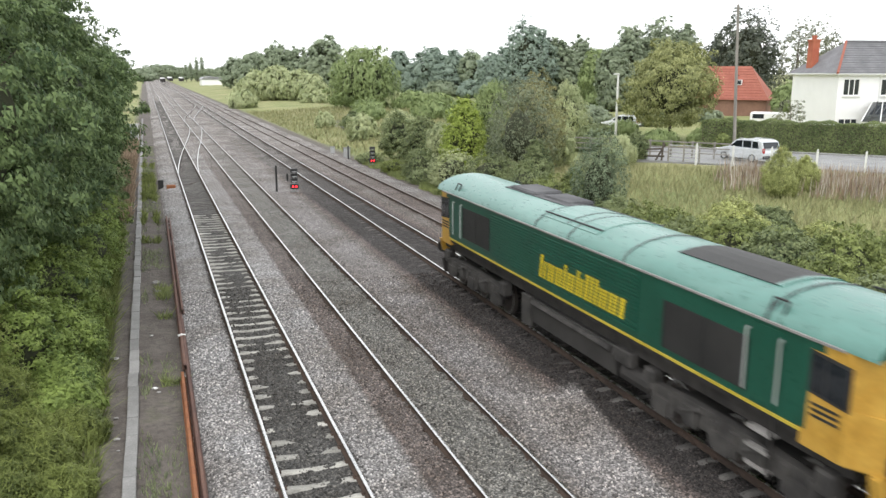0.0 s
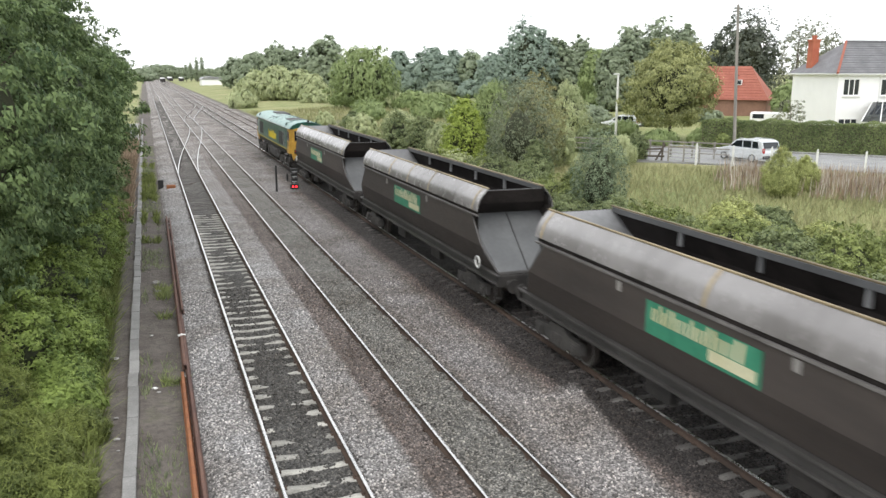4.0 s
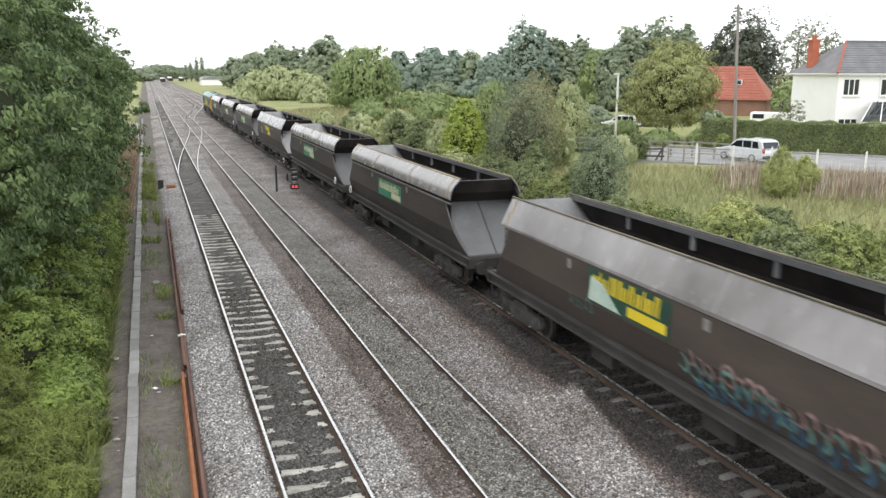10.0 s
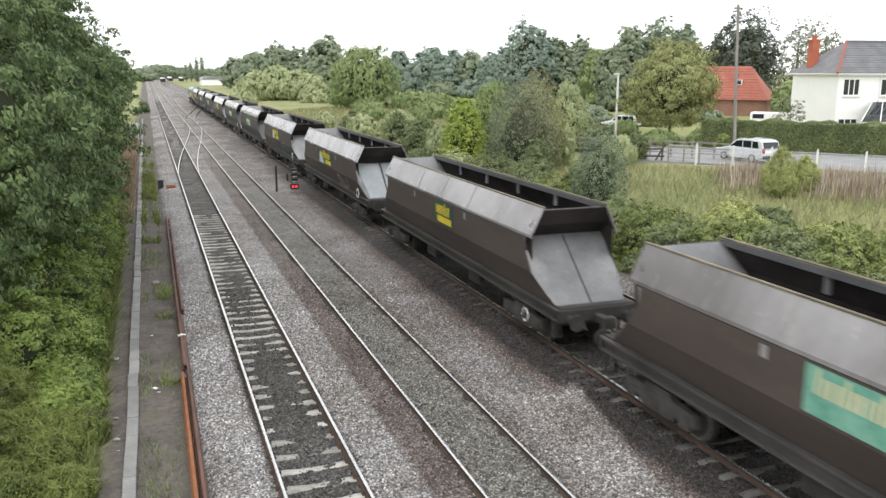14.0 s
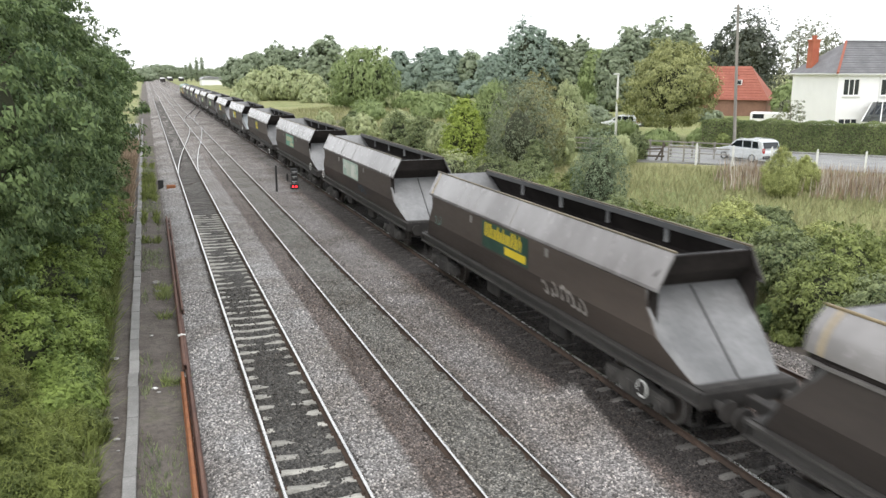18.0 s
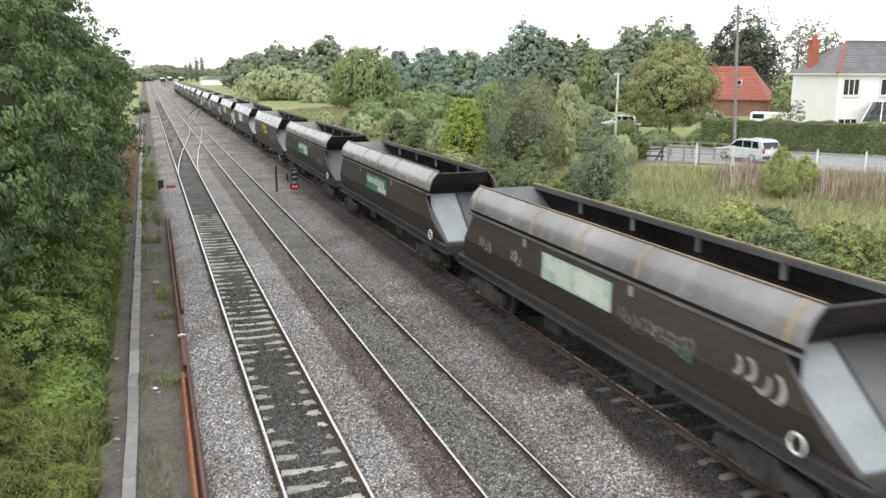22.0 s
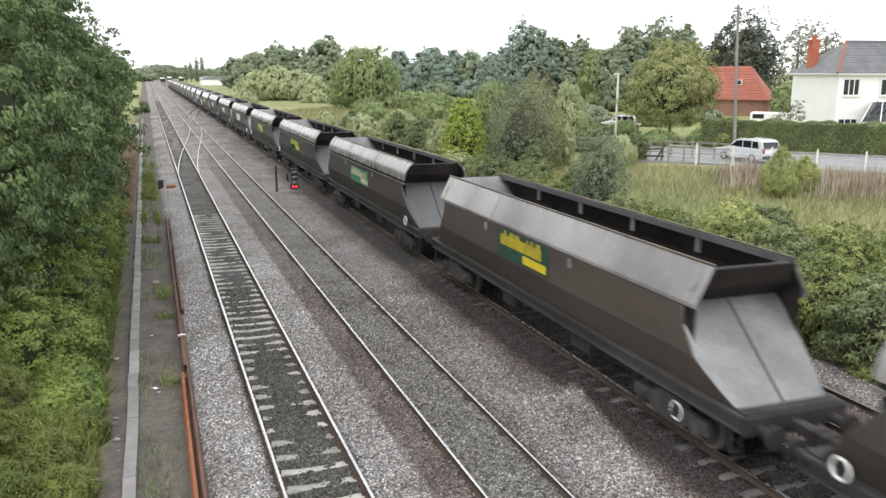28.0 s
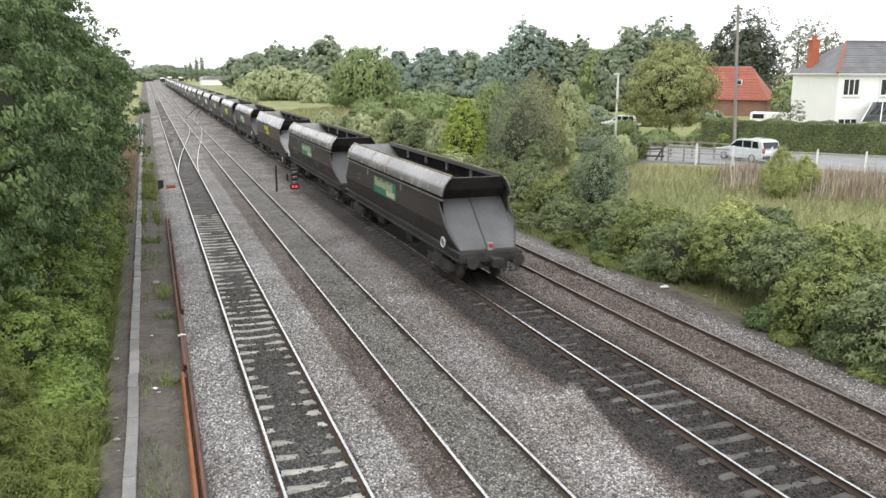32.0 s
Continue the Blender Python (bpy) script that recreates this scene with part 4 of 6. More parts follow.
# near-end distance of each wagon along the train, its kind, panel, and end that carries the handbrake wheel
TRAIN = [(-9.75, "A", "green", 1), (-29.3, "A", "green", -1), (-48.9, "A", "green", -1), (-68.6, "B", "yellow", -2), (-88.2, "A", "green", -1), (-107.7, "A", "green", 1), (-127.5, "B", "dark", -1),
         (-147.85, "B", "dark", -1), (-168.4, "B", "half", -2), (-188.7, "B", "teal", -1), (-208.4, "B", "pale", 1), (-228.6, "B", "yellow", -2), (-248.0, "A", "white", -1), (-267.4, "A", "white", -1),
         (-286.8, "A", "pale", -1), (-306.3, "A", "mid", 1), (-325.7, "A", "mid", 1), (-345.1, "A", "green", -1), (-364.9, "B", "yellow", -2), (-384.4, "A", "green", 1), (-403.85, "A", "green", -1)]
SPEED = 13.5
WAGONS = []
first = {}
for k, (s0, kind, style, hw) in enumerate(TRAIN):
    at = pose(TRACKS[2], s0 + 7.6, 0)
    if kind in first:
        w = copy_thing(first[kind], at)
    else:
        w = first[kind] = hopper_wagon(kind)
        w.matrix_basis = at
    WAGONS.append((w, s0 + 7.6))
for k, (s0, kind, style, hw) in enumerate(TRAIN):
    w = WAGONS[k][0]
    marks(w, kind, style, k)
    hand_wheel(w, hw, kind)
for k, y, z, size, count, mt, bold in ((3, 4.6, 2.4, 0.75, 3, SPRAY, 0.10), (6, -1.6, 1.75, 0.75, 15, SPRAY_TEAL, 0.07), (6, -1.9, 1.95, 0.6, 16, SPRAY_PINK, 0.07), (6, -2.0, 1.55, 0.7, 15, SPRAY_BLUE, 0.09), (6, 3.2, 1.9, 0.5, 5, SPRAY_TEAL, 0.05), (7, -2.4, 1.6, 1.1, 5, SPRAY, 0.06), (11, -2.2, 1.85, 0.6, 8, SPRAY, 0.10),
                                       (12, -4.5, 1.97, 0.85, 5, SPRAY, 0.05), (14, 6.6, 2.2, 0.5, 4, SPRAY, 0.07), (14, 4.1, 2.25, 0.5, 3, SPRAY, 0.09), (14, -1.9, 2.2, 0.42, 14, SPRAY_DIM, 0.09), (14, -2.1, 2.08, 0.4, 13, SPRAY_DIM, 0.06), (14, -3.9, 2.05, 0.4, 4, SPRAY_TEAL, 0.12), (14, -6.0, 2.3, 0.7, 4, SPRAY, 0.09), (10, -0.8, 1.75, 0.6, 5, SPRAY_BLUE, 0.07), (11, 6.8, 2.2, 0.5, 3, SPRAY_TEAL, 0.05),
                                       (16, 1.9, 2.2, 0.5, 13, SPRAY_BLUE, 0.16), (16, 1.2, 2.15, 0.45, 14, SPRAY, 0.10), (16, -2.3, 2.0, 0.45, 18, SPRAY_TEAL, 0.07), (19, 6.2, 1.95, 0.85, 5, SPRAY, 0.05), (19, -1.9, 1.95, 0.8, 4, SPRAY, 0.05), (19, -5.0, 1.9, 0.9, 4, SPRAY_PINK, 0.05), (20, 5.2, 2.4, 0.5, 3, SPRAY, 0.03)):
    sprayed(WAGONS[k][0], y, z, size, 40 + k, count, mt, bold)
last = WAGONS[-1][0]
tail = part("tail_lamp", boxes((-0.1, 0.1, -9.0, -8.83, 1.315, 1.6), bevel=0.02), LEDGE_PAINT, last, "white tail lamp with red lens")
part("red_lens", rods(((0, -9.0, 1.50), (0, -9.02, 1.50), 0.08), seg=12), CAR_RED, tail)
for k, e, x0, x1 in ((14, -1, -0.95, -0.06), (13, -1, -0.95, -0.06), (7, -1, -0.95, -0.05), (7, -1, 0.05, 0.95)):
    rows = [[(x * (0.35 * (z - 1.16) / 1.84 + 1.0), e * (slope_y(z) + 0.035), z) for x in (x0, x1)] for z in (2.9, 2.6, 2.2, 1.7, 1.36)]
    part("bare_end_plate", sheet(bmesh.new(), rows, 0.005), PALE_SHEET, WAGONS[k][0], "bright bare metal end plate")


# ---- diesel locomotive ----
def locomotive():
    lo = thing("diesel_locomotive", "green diesel freight locomotive with yellow cab ends and dusty, sky-paled roof", "locomotive")
    X = 1.32
    part("underframe", boxes((-1.12, 1.12, -9.6, 9.6, 1.25, 1.68)), UNDER, lo)
    part("sill", boxes((-1.29, 1.29, -8.6, 8.6, 1.58, 1.70)), UNDER, lo)
    part("fuel_tank", prism(bmesh.new(), [(-1.15, 1.2), (1.15, 1.2), (1.22, 1.0), (1.15, 0.5), (0.8, 0.3), (-0.8, 0.3), (-1.15, 0.5), (-1.22, 1.0)], "y", -2.6, 2.3), SOLE, lo)
    for s in (-1, 1):
        def plate(y0, y1, z0, z1, t=0.05):
            return (min(s * X, s * (X - t)), max(s * X, s * (X - t)), y0, y1, z0, z1)
        part("body_side", boxes(plate(-8.6, 8.6, 1.70, 3.34)), LOCO_GREEN, lo)
        part("sill_stripe", boxes((min(s * 1.325, s * 1.345), max(s * 1.325, s * 1.345), -8.6, 8.6, 1.70, 1.76)), OCHRE_YELLOW, lo, "yellow sill stripe")
        part("gutter", boxes((min(s * 1.30, s * 1.36), max(s * 1.30, s * 1.36), -9.4, 9.4, 3.33, 3.37)), LEDGE_PAINT, lo, "dull worn gutter strip")
        g = bmesh.new()
        for k in range(16):
            z = 1.90 + k * 0.083
            prism(g, [(s * 1.320, z), (s * 1.340, z + 0.004), (s * 1.340, z + 0.05), (s * 1.320, z + 0.058)], "y", -3.6, 4.9)
        part("louvre_grille", g, LOCO_GREEN, lo, "ribbed green louvres")
        b = bmesh.new()
        y = 1.3
        for wd, rows, gap in ((0.14, 8, 0.08), (0.12, 6, 0.1), (0.13, 6, 0.06), (0.13, 6, 0.09), (0.13, 6, 0.06), (0.12, 6, 0.08), (0.12, 8, 0.08), (0.13, 6, 0.06), (0.13, 6, 0.09), (0.13, 8, 0.06), (0.13, 6, 0.08), (0.16, 8, 0.07), (0.12, 8, 0.08), (0.12, 8, 0.08), (0.13, 6, 0.06), (0.13, 6, 0.09), (0.13, 6, 0.06), (0.13, 6, 0.1), (0.2, 6, 0.1)):
            for q in range(rows):
                z, lean = 2.05 + q * 0.083, q * 0.012
                box(b, s * 1.346 - 0.012, s * 1.346 + 0.012, y - wd - lean, y - lean, z, z + 0.066)
            y -= (wd + gap) * 1.12
        part("lettering", b, MARK_YELLOW, lo, "yellow shapes across the louvres")
        for y0, y1, z0, z1 in ((4.95, 7.3, 2.0, 3.05), (-7.2, -4.6, 1.9, 2.92)):
            part("side_grille", boxes((min(s * 1.318, s * 1.335), max(s * 1.318, s * 1.335), y0, y1, z0, z1)), MESH_DARK, lo, "dark radiator mesh")
            fr = bmesh.new()
            for yy in (y0, (y0 + y1) / 2, y1):
                box(fr, s * 1.335 - 0.012, s * 1.335 + 0.012, yy - 0.02, yy + 0.02, z0, z1)
            part("grille_frame", fr, BLACK, lo)
        for y in (-8.05, -7.2, 7.45, 8.2):
            part("door_handrail", rods(((s * 1.38, y, 1.95), (s * 1.38, y, 3.1), 0.024), ((s * 1.38, y, 3.1), (s * 1.31, y, 3.12), 0.024), seg=6), HANDRAIL, lo, "pale vertical handrail")
        part("cab_door", boxes((min(s * 1.318, s * 1.33), max(s * 1.318, s * 1.33), -8.0, -7.25, 1.80, 3.25)), LOCO_GREEN, lo)
        part("air_tank", rods(((s * 1.1, -3.0, 0.75), (s * 1.1, -4.2, 0.75), 0.22), seg=12), UNDER, lo)
        for z in (0.55, 0.9, 1.25):
            part("cab_step", boxes((s * 1.25 - 0.1, s * 1.25 + 0.1, -7.95, -7.35, z, z + 0.05)), LEDGE_PAINT, lo, "worn pale cab step")
        part("step_hanger", boxes((s * 1.33 - 0.02, s * 1.33 + 0.02, -7.99, -7.95, 0.5, 1.7)), UNDER, lo)
        part("tank_end", boxes((s * 1.2 - 0.06, s * 1.2 + 0.06, 2.0, 2.6, 0.35, 1.25), bevel=0.02), DUSTY_IRON, lo, "dusty grey box at the tank's end")
        part("tank_pipe", rods(((s * 1.22, -2.4, 1.1), (s * 1.22, 1.9, 1.1), 0.09), seg=8), DUSTY_IRON, lo)
        part("valve_box", boxes((s * 1.2 - 0.12, s * 1.2 + 0.12, -3.4, -2.7, 0.95, 1.3), bevel=0.03), DUSTY_IRON, lo)
    arc = [(1.32, 3.35), (1.26, 3.50), (1.05, 3.66), (0.7, 3.80), (0.3, 3.87), (0.0, 3.89)]
    full = [(-x, z) for x, z in arc] + [(x, z) for x, z in arc[-2::-1]]
    part("roof", sheet(bmesh.new(), [[(x, y, z) for y in np.linspace(-10.0, 10.0, 9)] for x, z in full], 0.04), LOCO_ROOF, lo, "curved green roof paled for dust and sky reflection", smooth=True)
    part("radiator_fan_grille", sheet(bmesh.new(), [[(x, y, z + 0.02) for y in (-7.1, -4.1)] for x, z in full[3:-2]], 0.015), MESH_DARK, lo, "dark roof radiator mesh")
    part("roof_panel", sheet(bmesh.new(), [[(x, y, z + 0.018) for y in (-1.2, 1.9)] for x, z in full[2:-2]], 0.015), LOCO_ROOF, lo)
    part("exhaust_hatch", sheet(bmesh.new(), [[(x, y, z + 0.02) for y in (1.7, 6.1)] for x, z in full[4:-2]], 0.02), SOOT, lo, "soot-stained exhaust hatch")
    part("silencer", boxes((-0.25, 0.75, 4.0, 5.8, 3.80, 3.98), bevel=0.06), SOOT, lo, "soot-grey silencer hump")
    part("silencer", boxes((-0.15, 0.75, 2.0, 3.7, 3.78, 3.95), bevel=0.06), SOOT, lo, "soot-grey silencer hump")
    for y in (1.75, -0.2, -2.9, -7.6):
        part("roof_joint", sheet(bmesh.new(), [[(x * 1.003, y - 0.025, z + 0.024), (x * 1.003, y + 0.025, z + 0.024)] for x, z in full], 0.012), SOOT, lo)
    for y in (8.0, -7.9):
        for s in (-1, 1):
            part("roof_grab_rail", rods(((s * 1.30, y, 3.36), (s * 1.12, y, 3.74), 0.025), ((s * 1.30, y + 0.35, 3.36), (s * 1.12, y + 0.35, 3.74), 0.025), ((s * 1.12, y, 3.74), (s * 1.12, y + 0.35, 3.74), 0.025), seg=6), BLACK, lo)
    for x in (-0.88, 0.88):
        part("roof_seam", boxes((x - 0.02, x + 0.02, -1.2, 1.9, 3.74, 3.78)), SOOT, lo)
    part("roof_joint", sheet(bmesh.new(), [[(x * 1.0, 0.33, z + 0.03), (x, 0.37, z + 0.03)] for x, z in full[2:-2]], 0.012), SOOT, lo)
    part("radiator_rim", sheet(bmesh.new(), [[(x, y, z + 0.026) for y in (-7.2, -7.08)] for x, z in full[3:-2]], 0.02), LOCO_ROOF, lo)
    part("horn", rods(((0.1, -9.9, 3.93), (0.1, -10.2, 3.93), 0.07), seg=10), BLACK, lo)
    for e in (-1, 1):
        def yy(a, b):
            return (min(e * a, e * b), max(e * a, e * b))
        plan = [(-1.32, e * 8.6), (1.32, e * 8.6), (1.32, e * 9.5), (1.0, e * 10.12), (-1.0, e * 10.12), (-1.32, e * 9.5)]
        up = [(-1.32, e * 8.6), (1.32, e * 8.6), (1.32, e * 9.5), (1.0, e * 10.02), (-1.0, e * 10.02), (-1.32, e * 9.5)]
        cab = part("cab", prism(bmesh.new(), plan, "z", 1.48, 2.42), LOCO_YELLOW, lo, "yellow cab end")
        part("cab_upper", prism(bmesh.new(), up, "z", 2.42, 3.34), LOCO_YELLOW, cab)
        part("cab_brow", prism(bmesh.new(), [(-1.25, 3.34), (1.25, 3.34), (1.05, 3.6), (0.7, 3.74), (0, 3.82), (-0.7, 3.74), (-1.05, 3.6)], "y", *yy(8.7, 9.93)), LOCO_GREEN, cab, "dark green brow above the windscreens")
        part("brow_band", prism(bmesh.new(), [(-1.04, 3.28), (1.04, 3.28), (0.9, 3.37), (0.5, 3.44), (0, 3.47), (-0.5, 3.44), (-0.9, 3.37)], "y", *yy(9.9, 9.99)), LOCO_YELLOW, cab, "curved yellow band over the windscreens")
        part("top_lamp", rods(((0, e * 9.98, 3.38), (0, e * 10.05, 3.38), 0.08), seg=12), BLACK, cab)
        part("nose_socket", rods(((0, e * 10.1, 1.95), (0, e * 10.15, 1.95), 0.1), seg=10), LOCO_YELLOW, cab)
        for s in (-1, 1):
            x0, x1 = sorted((s * 0.15, s * 0.92))
            part("windscreen", boxes((x0, x1, *yy(10.0, 10.05), 2.48, 3.18), bevel=0.02), CAB_GLASS, cab)
            part("windscreen_seal", boxes((x0 - 0.04, x1 + 0.04, *yy(9.98, 10.035), 2.44, 2.48), (x0 - 0.04, x1 + 0.04, *yy(9.98, 10.035), 3.18, 3.22), (x0 - 0.04, x0, *yy(9.98, 10.035), 2.48, 3.18), (x1, x1 + 0.04, *yy(9.98, 10.035), 2.48, 3.18)), BLACK, cab)
            x0, x1 = sorted((s * 1.30, s * 1.335))
            part("cab_side_window", prism(bmesh.new(), [(e * 8.76, 2.50), (e * 9.50, 2.44), (e * 9.50, 3.06), (e * 8.76, 3.12)], "x", x0, x1), CAB_GLASS, cab)
            part("window_seal", prism(bmesh.new(), [(e * 8.70, 2.45), (e * 9.56, 2.38), (e * 9.56, 3.12), (e * 8.70, 3.18)], "x", *sorted((s * 1.30, s * 1.328))), BLACK, cab)
            part("window_bar", boxes((x0 - 0.008, x1 + 0.008, *yy(9.05, 9.09), 2.48, 3.1)), BLACK, cab)
            g0, g1 = sorted((s * 1.30, s * 1.324))
            part("green_cab_panel", prism(bmesh.new(), [(e * 8.58, 1.78), (e * 8.70, 1.78), (e * 8.72, 2.42), (e * 8.72, 3.19), (e * 9.02, 3.19), (e * 8.96, 3.34), (e * 8.58, 3.34)], "x", g0, g1), LOCO_GREEN, cab, "green panel running into the yellow cab")
            for k in range(3):
                z = 2.06 + k * 0.1
                part("cab_vent", boxes((x0, x1, *yy(8.80, 9.40), z, z + 0.045)), BLACK, cab)
            bm = rods(((s * 0.87, e * 10.1, 1.05), (s * 0.87, e * 10.5, 1.05), 0.10), seg=12)
            rod(bm, (s * 0.87, e * 10.5, 1.05), (s * 0.87, e * 10.58, 1.05), 0.25, 14)
            part("buffer", bm, UNDER, cab)
            lamp = part("lamp_housing", boxes((s * 0.82 - 0.22, s * 0.82 + 0.22, *yy(10.1, 10.2), 1.52, 1.82), bevel=0.03), BLACK, cab)
            part("headlight", rods(((s * 0.76, e * 10.18, 1.66), (s * 0.76, e * 10.215, 1.66), 0.09), seg=14), WHITE_RING, lamp)
            part("marker_light", rods(((s * 0.95, e * 10.18, 1.70), (s * 0.95, e * 10.215, 1.70), 0.05), seg=10), CAR_RED, lamp)
        part("nose_stripe", boxes((-0.75, 0.75, *yy(10.12, 10.128), 2.25, 2.29), (-0.75, 0.75, *yy(10.12, 10.128), 2.33, 2.37)), LOCO_GREEN, cab)
        part("valance", prism(bmesh.new(), [(-1.2, 1.48), (1.2, 1.48), (1.1, 1.0), (0.55, 0.95), (0.5, 1.2), (-0.5, 1.2), (-0.55, 0.95), (-1.1, 1.0)], "y", *yy(9.95, 10.1)), LOCO_YELLOW, cab)
        part("coupler", boxes((-0.14, 0.14, *yy(10.0, 10.55), 0.9, 1.12), bevel=0.02), UNDER, cab)
        part("snow_plough", prism(bmesh.new(), [(-1.2, 0.75), (1.2, 0.75), (1.1, 0.2), (-1.1, 0.2)], "y", *yy(9.7, 9.85)), UNDER, cab)
    wheel = wheel_mesh(0.53)
    for y in (-6.6, 6.6):
        bg = part("bogie", boxes((-0.95, 0.95, y - 1.9, y + 1.9, 0.62, 0.95)), UNDER, lo)
        for s in (-1, 1):
            bm = bmesh.new()
            x0, x1 = sorted((s * 1.0, s * 1.2))
            prism(bm, [(y - 2.5, 0.62), (y - 2.5, 0.92), (y - 0.9, 1.0), (y + 0.9, 1.0), (y + 2.5, 0.92), (y + 2.5, 0.62), (y + 1.3, 0.55), (y - 1.3, 0.55)], "x", x0, x1)
            for d in (-2.0, 0, 2.0):
                box(bm, s * 1.14 - 0.14, s * 1.14 + 0.14, y + d - 0.24, y + d + 0.24, 0.34, 0.72)
                rod(bm, (s * 1.2, y + d - 0.32, 0.4), (s * 1.2, y + d - 0.32, 0.9), 0.09, 8)
                rod(bm, (s * 1.2, y + d + 0.32, 0.4), (s * 1.2, y + d + 0.32, 0.9), 0.09, 8)
            for d in (-1.0, 1.0):
                box(bm, s * 1.2 - 0.08, s * 1.2 + 0.08, y + d - 0.2, y + d + 0.2, 0.5, 0.9)
                rod(bm, (s * 1.24, y + d - 0.35, 0.95), (s * 1.24, y + d + 0.35, 0.72), 0.06, 8)
            part("side_frame", bm, DUSTY_IRON, bg)
            for d in (-2.55, 2.55):
                part("sand_box", boxes((s * 1.12 - 0.16, s * 1.12 + 0.16, y + d - 0.2, y + d + 0.2, 0.75, 1.2), bevel=0.05), DUSTY_IRON, bg, "dusty sand box")
        for d in (-2.0, 0, 2.0):
            again("wheelset", wheel, bg, pose(0, y + d, 0.53))
    return lo


LOCO = locomotive()
LOCO_S = 18.8
LOCO.matrix_basis = pose(TRACKS[2], LOCO_S, 0)


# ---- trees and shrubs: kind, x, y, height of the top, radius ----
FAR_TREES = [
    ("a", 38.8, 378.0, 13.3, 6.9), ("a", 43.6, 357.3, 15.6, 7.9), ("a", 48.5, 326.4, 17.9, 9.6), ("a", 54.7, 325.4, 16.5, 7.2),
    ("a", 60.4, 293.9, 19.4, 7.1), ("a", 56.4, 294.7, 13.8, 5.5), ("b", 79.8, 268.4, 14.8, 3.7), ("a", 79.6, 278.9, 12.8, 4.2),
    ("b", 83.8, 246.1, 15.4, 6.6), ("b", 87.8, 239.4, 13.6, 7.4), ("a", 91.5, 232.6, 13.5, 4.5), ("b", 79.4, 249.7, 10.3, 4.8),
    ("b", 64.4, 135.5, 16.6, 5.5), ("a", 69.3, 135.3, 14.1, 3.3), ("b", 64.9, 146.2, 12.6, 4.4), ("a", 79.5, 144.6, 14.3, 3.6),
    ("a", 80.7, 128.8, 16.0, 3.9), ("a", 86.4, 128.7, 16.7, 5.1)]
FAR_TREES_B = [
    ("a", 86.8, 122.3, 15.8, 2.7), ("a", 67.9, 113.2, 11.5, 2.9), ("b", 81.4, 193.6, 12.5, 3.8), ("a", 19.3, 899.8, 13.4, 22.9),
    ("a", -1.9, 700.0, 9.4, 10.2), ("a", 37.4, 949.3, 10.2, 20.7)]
MID_TREES = [
    ("l", 41.7, 166.9, 12.7, 7.0), ("l", 69.9, 121.3, 11.5, 3.6), ("d", 85.3, 104.7, 16.3, 6.0), ("d", 85.3, 111.0, 12.6, 2.0),
    ("s", 86.0, 94.8, 14.8, 2.6), ("s", 97.1, 103.6, 15.8, 3.1), ("s", 104.5, 107.6, 14.5, 2.7), ("w", 26.5, 238.8, 4.6, 3.2),
    ("w", 28.6, 230.2, 7.1, 5.1), ("w", 33.0, 223.6, 8.3, 5.8), ("w", 37.0, 216.9, 7.5, 4.8), ("w", 39.7, 210.3, 6.4, 3.9),
    ("w", 47.1, 165.4, 3.2, 3.5), ("l", 50.9, 160.1, 2.9, 4.0), ("l", 52.6, 151.1, 2.9, 3.5),
    ("w", 23.5, 115.6, 1.5, 1.0), ("w", 22.0, 62.2, 3.6, 1.4), ("w", 36.8, 68.8, 6.5, 1.9), ("l", 32.7, 77.4, 6.8, 2.0),
    ("p", 33.0, 36.8, 3.5, 1.0), ("p", 34.3, 36.4, 3.0, 0.9), ("p", 32.2, 35.6, 2.6, 0.9)]
NEAR_SHRUBS = [
    ("T", 46.9, 67.5, 10.7, 4.75), ("e", 23.0, 49.9, 7.4, 2.4), ("v", 26.6, 55.0, 7.3, 2.2), ("c", 21.2, 36.2, 4.8, 1.5),
    ("q", 22.2, 57.9, 6.0, 1.9), ("g", 21.6, 72.9, 4.2, 1.9), ("g", 21.7, 66.6, 4.1, 1.8), ("y", 21.6, 39.5, 2.8, 1.0),
    ("y", 44.0, 55.9, 2.8, 0.5)]
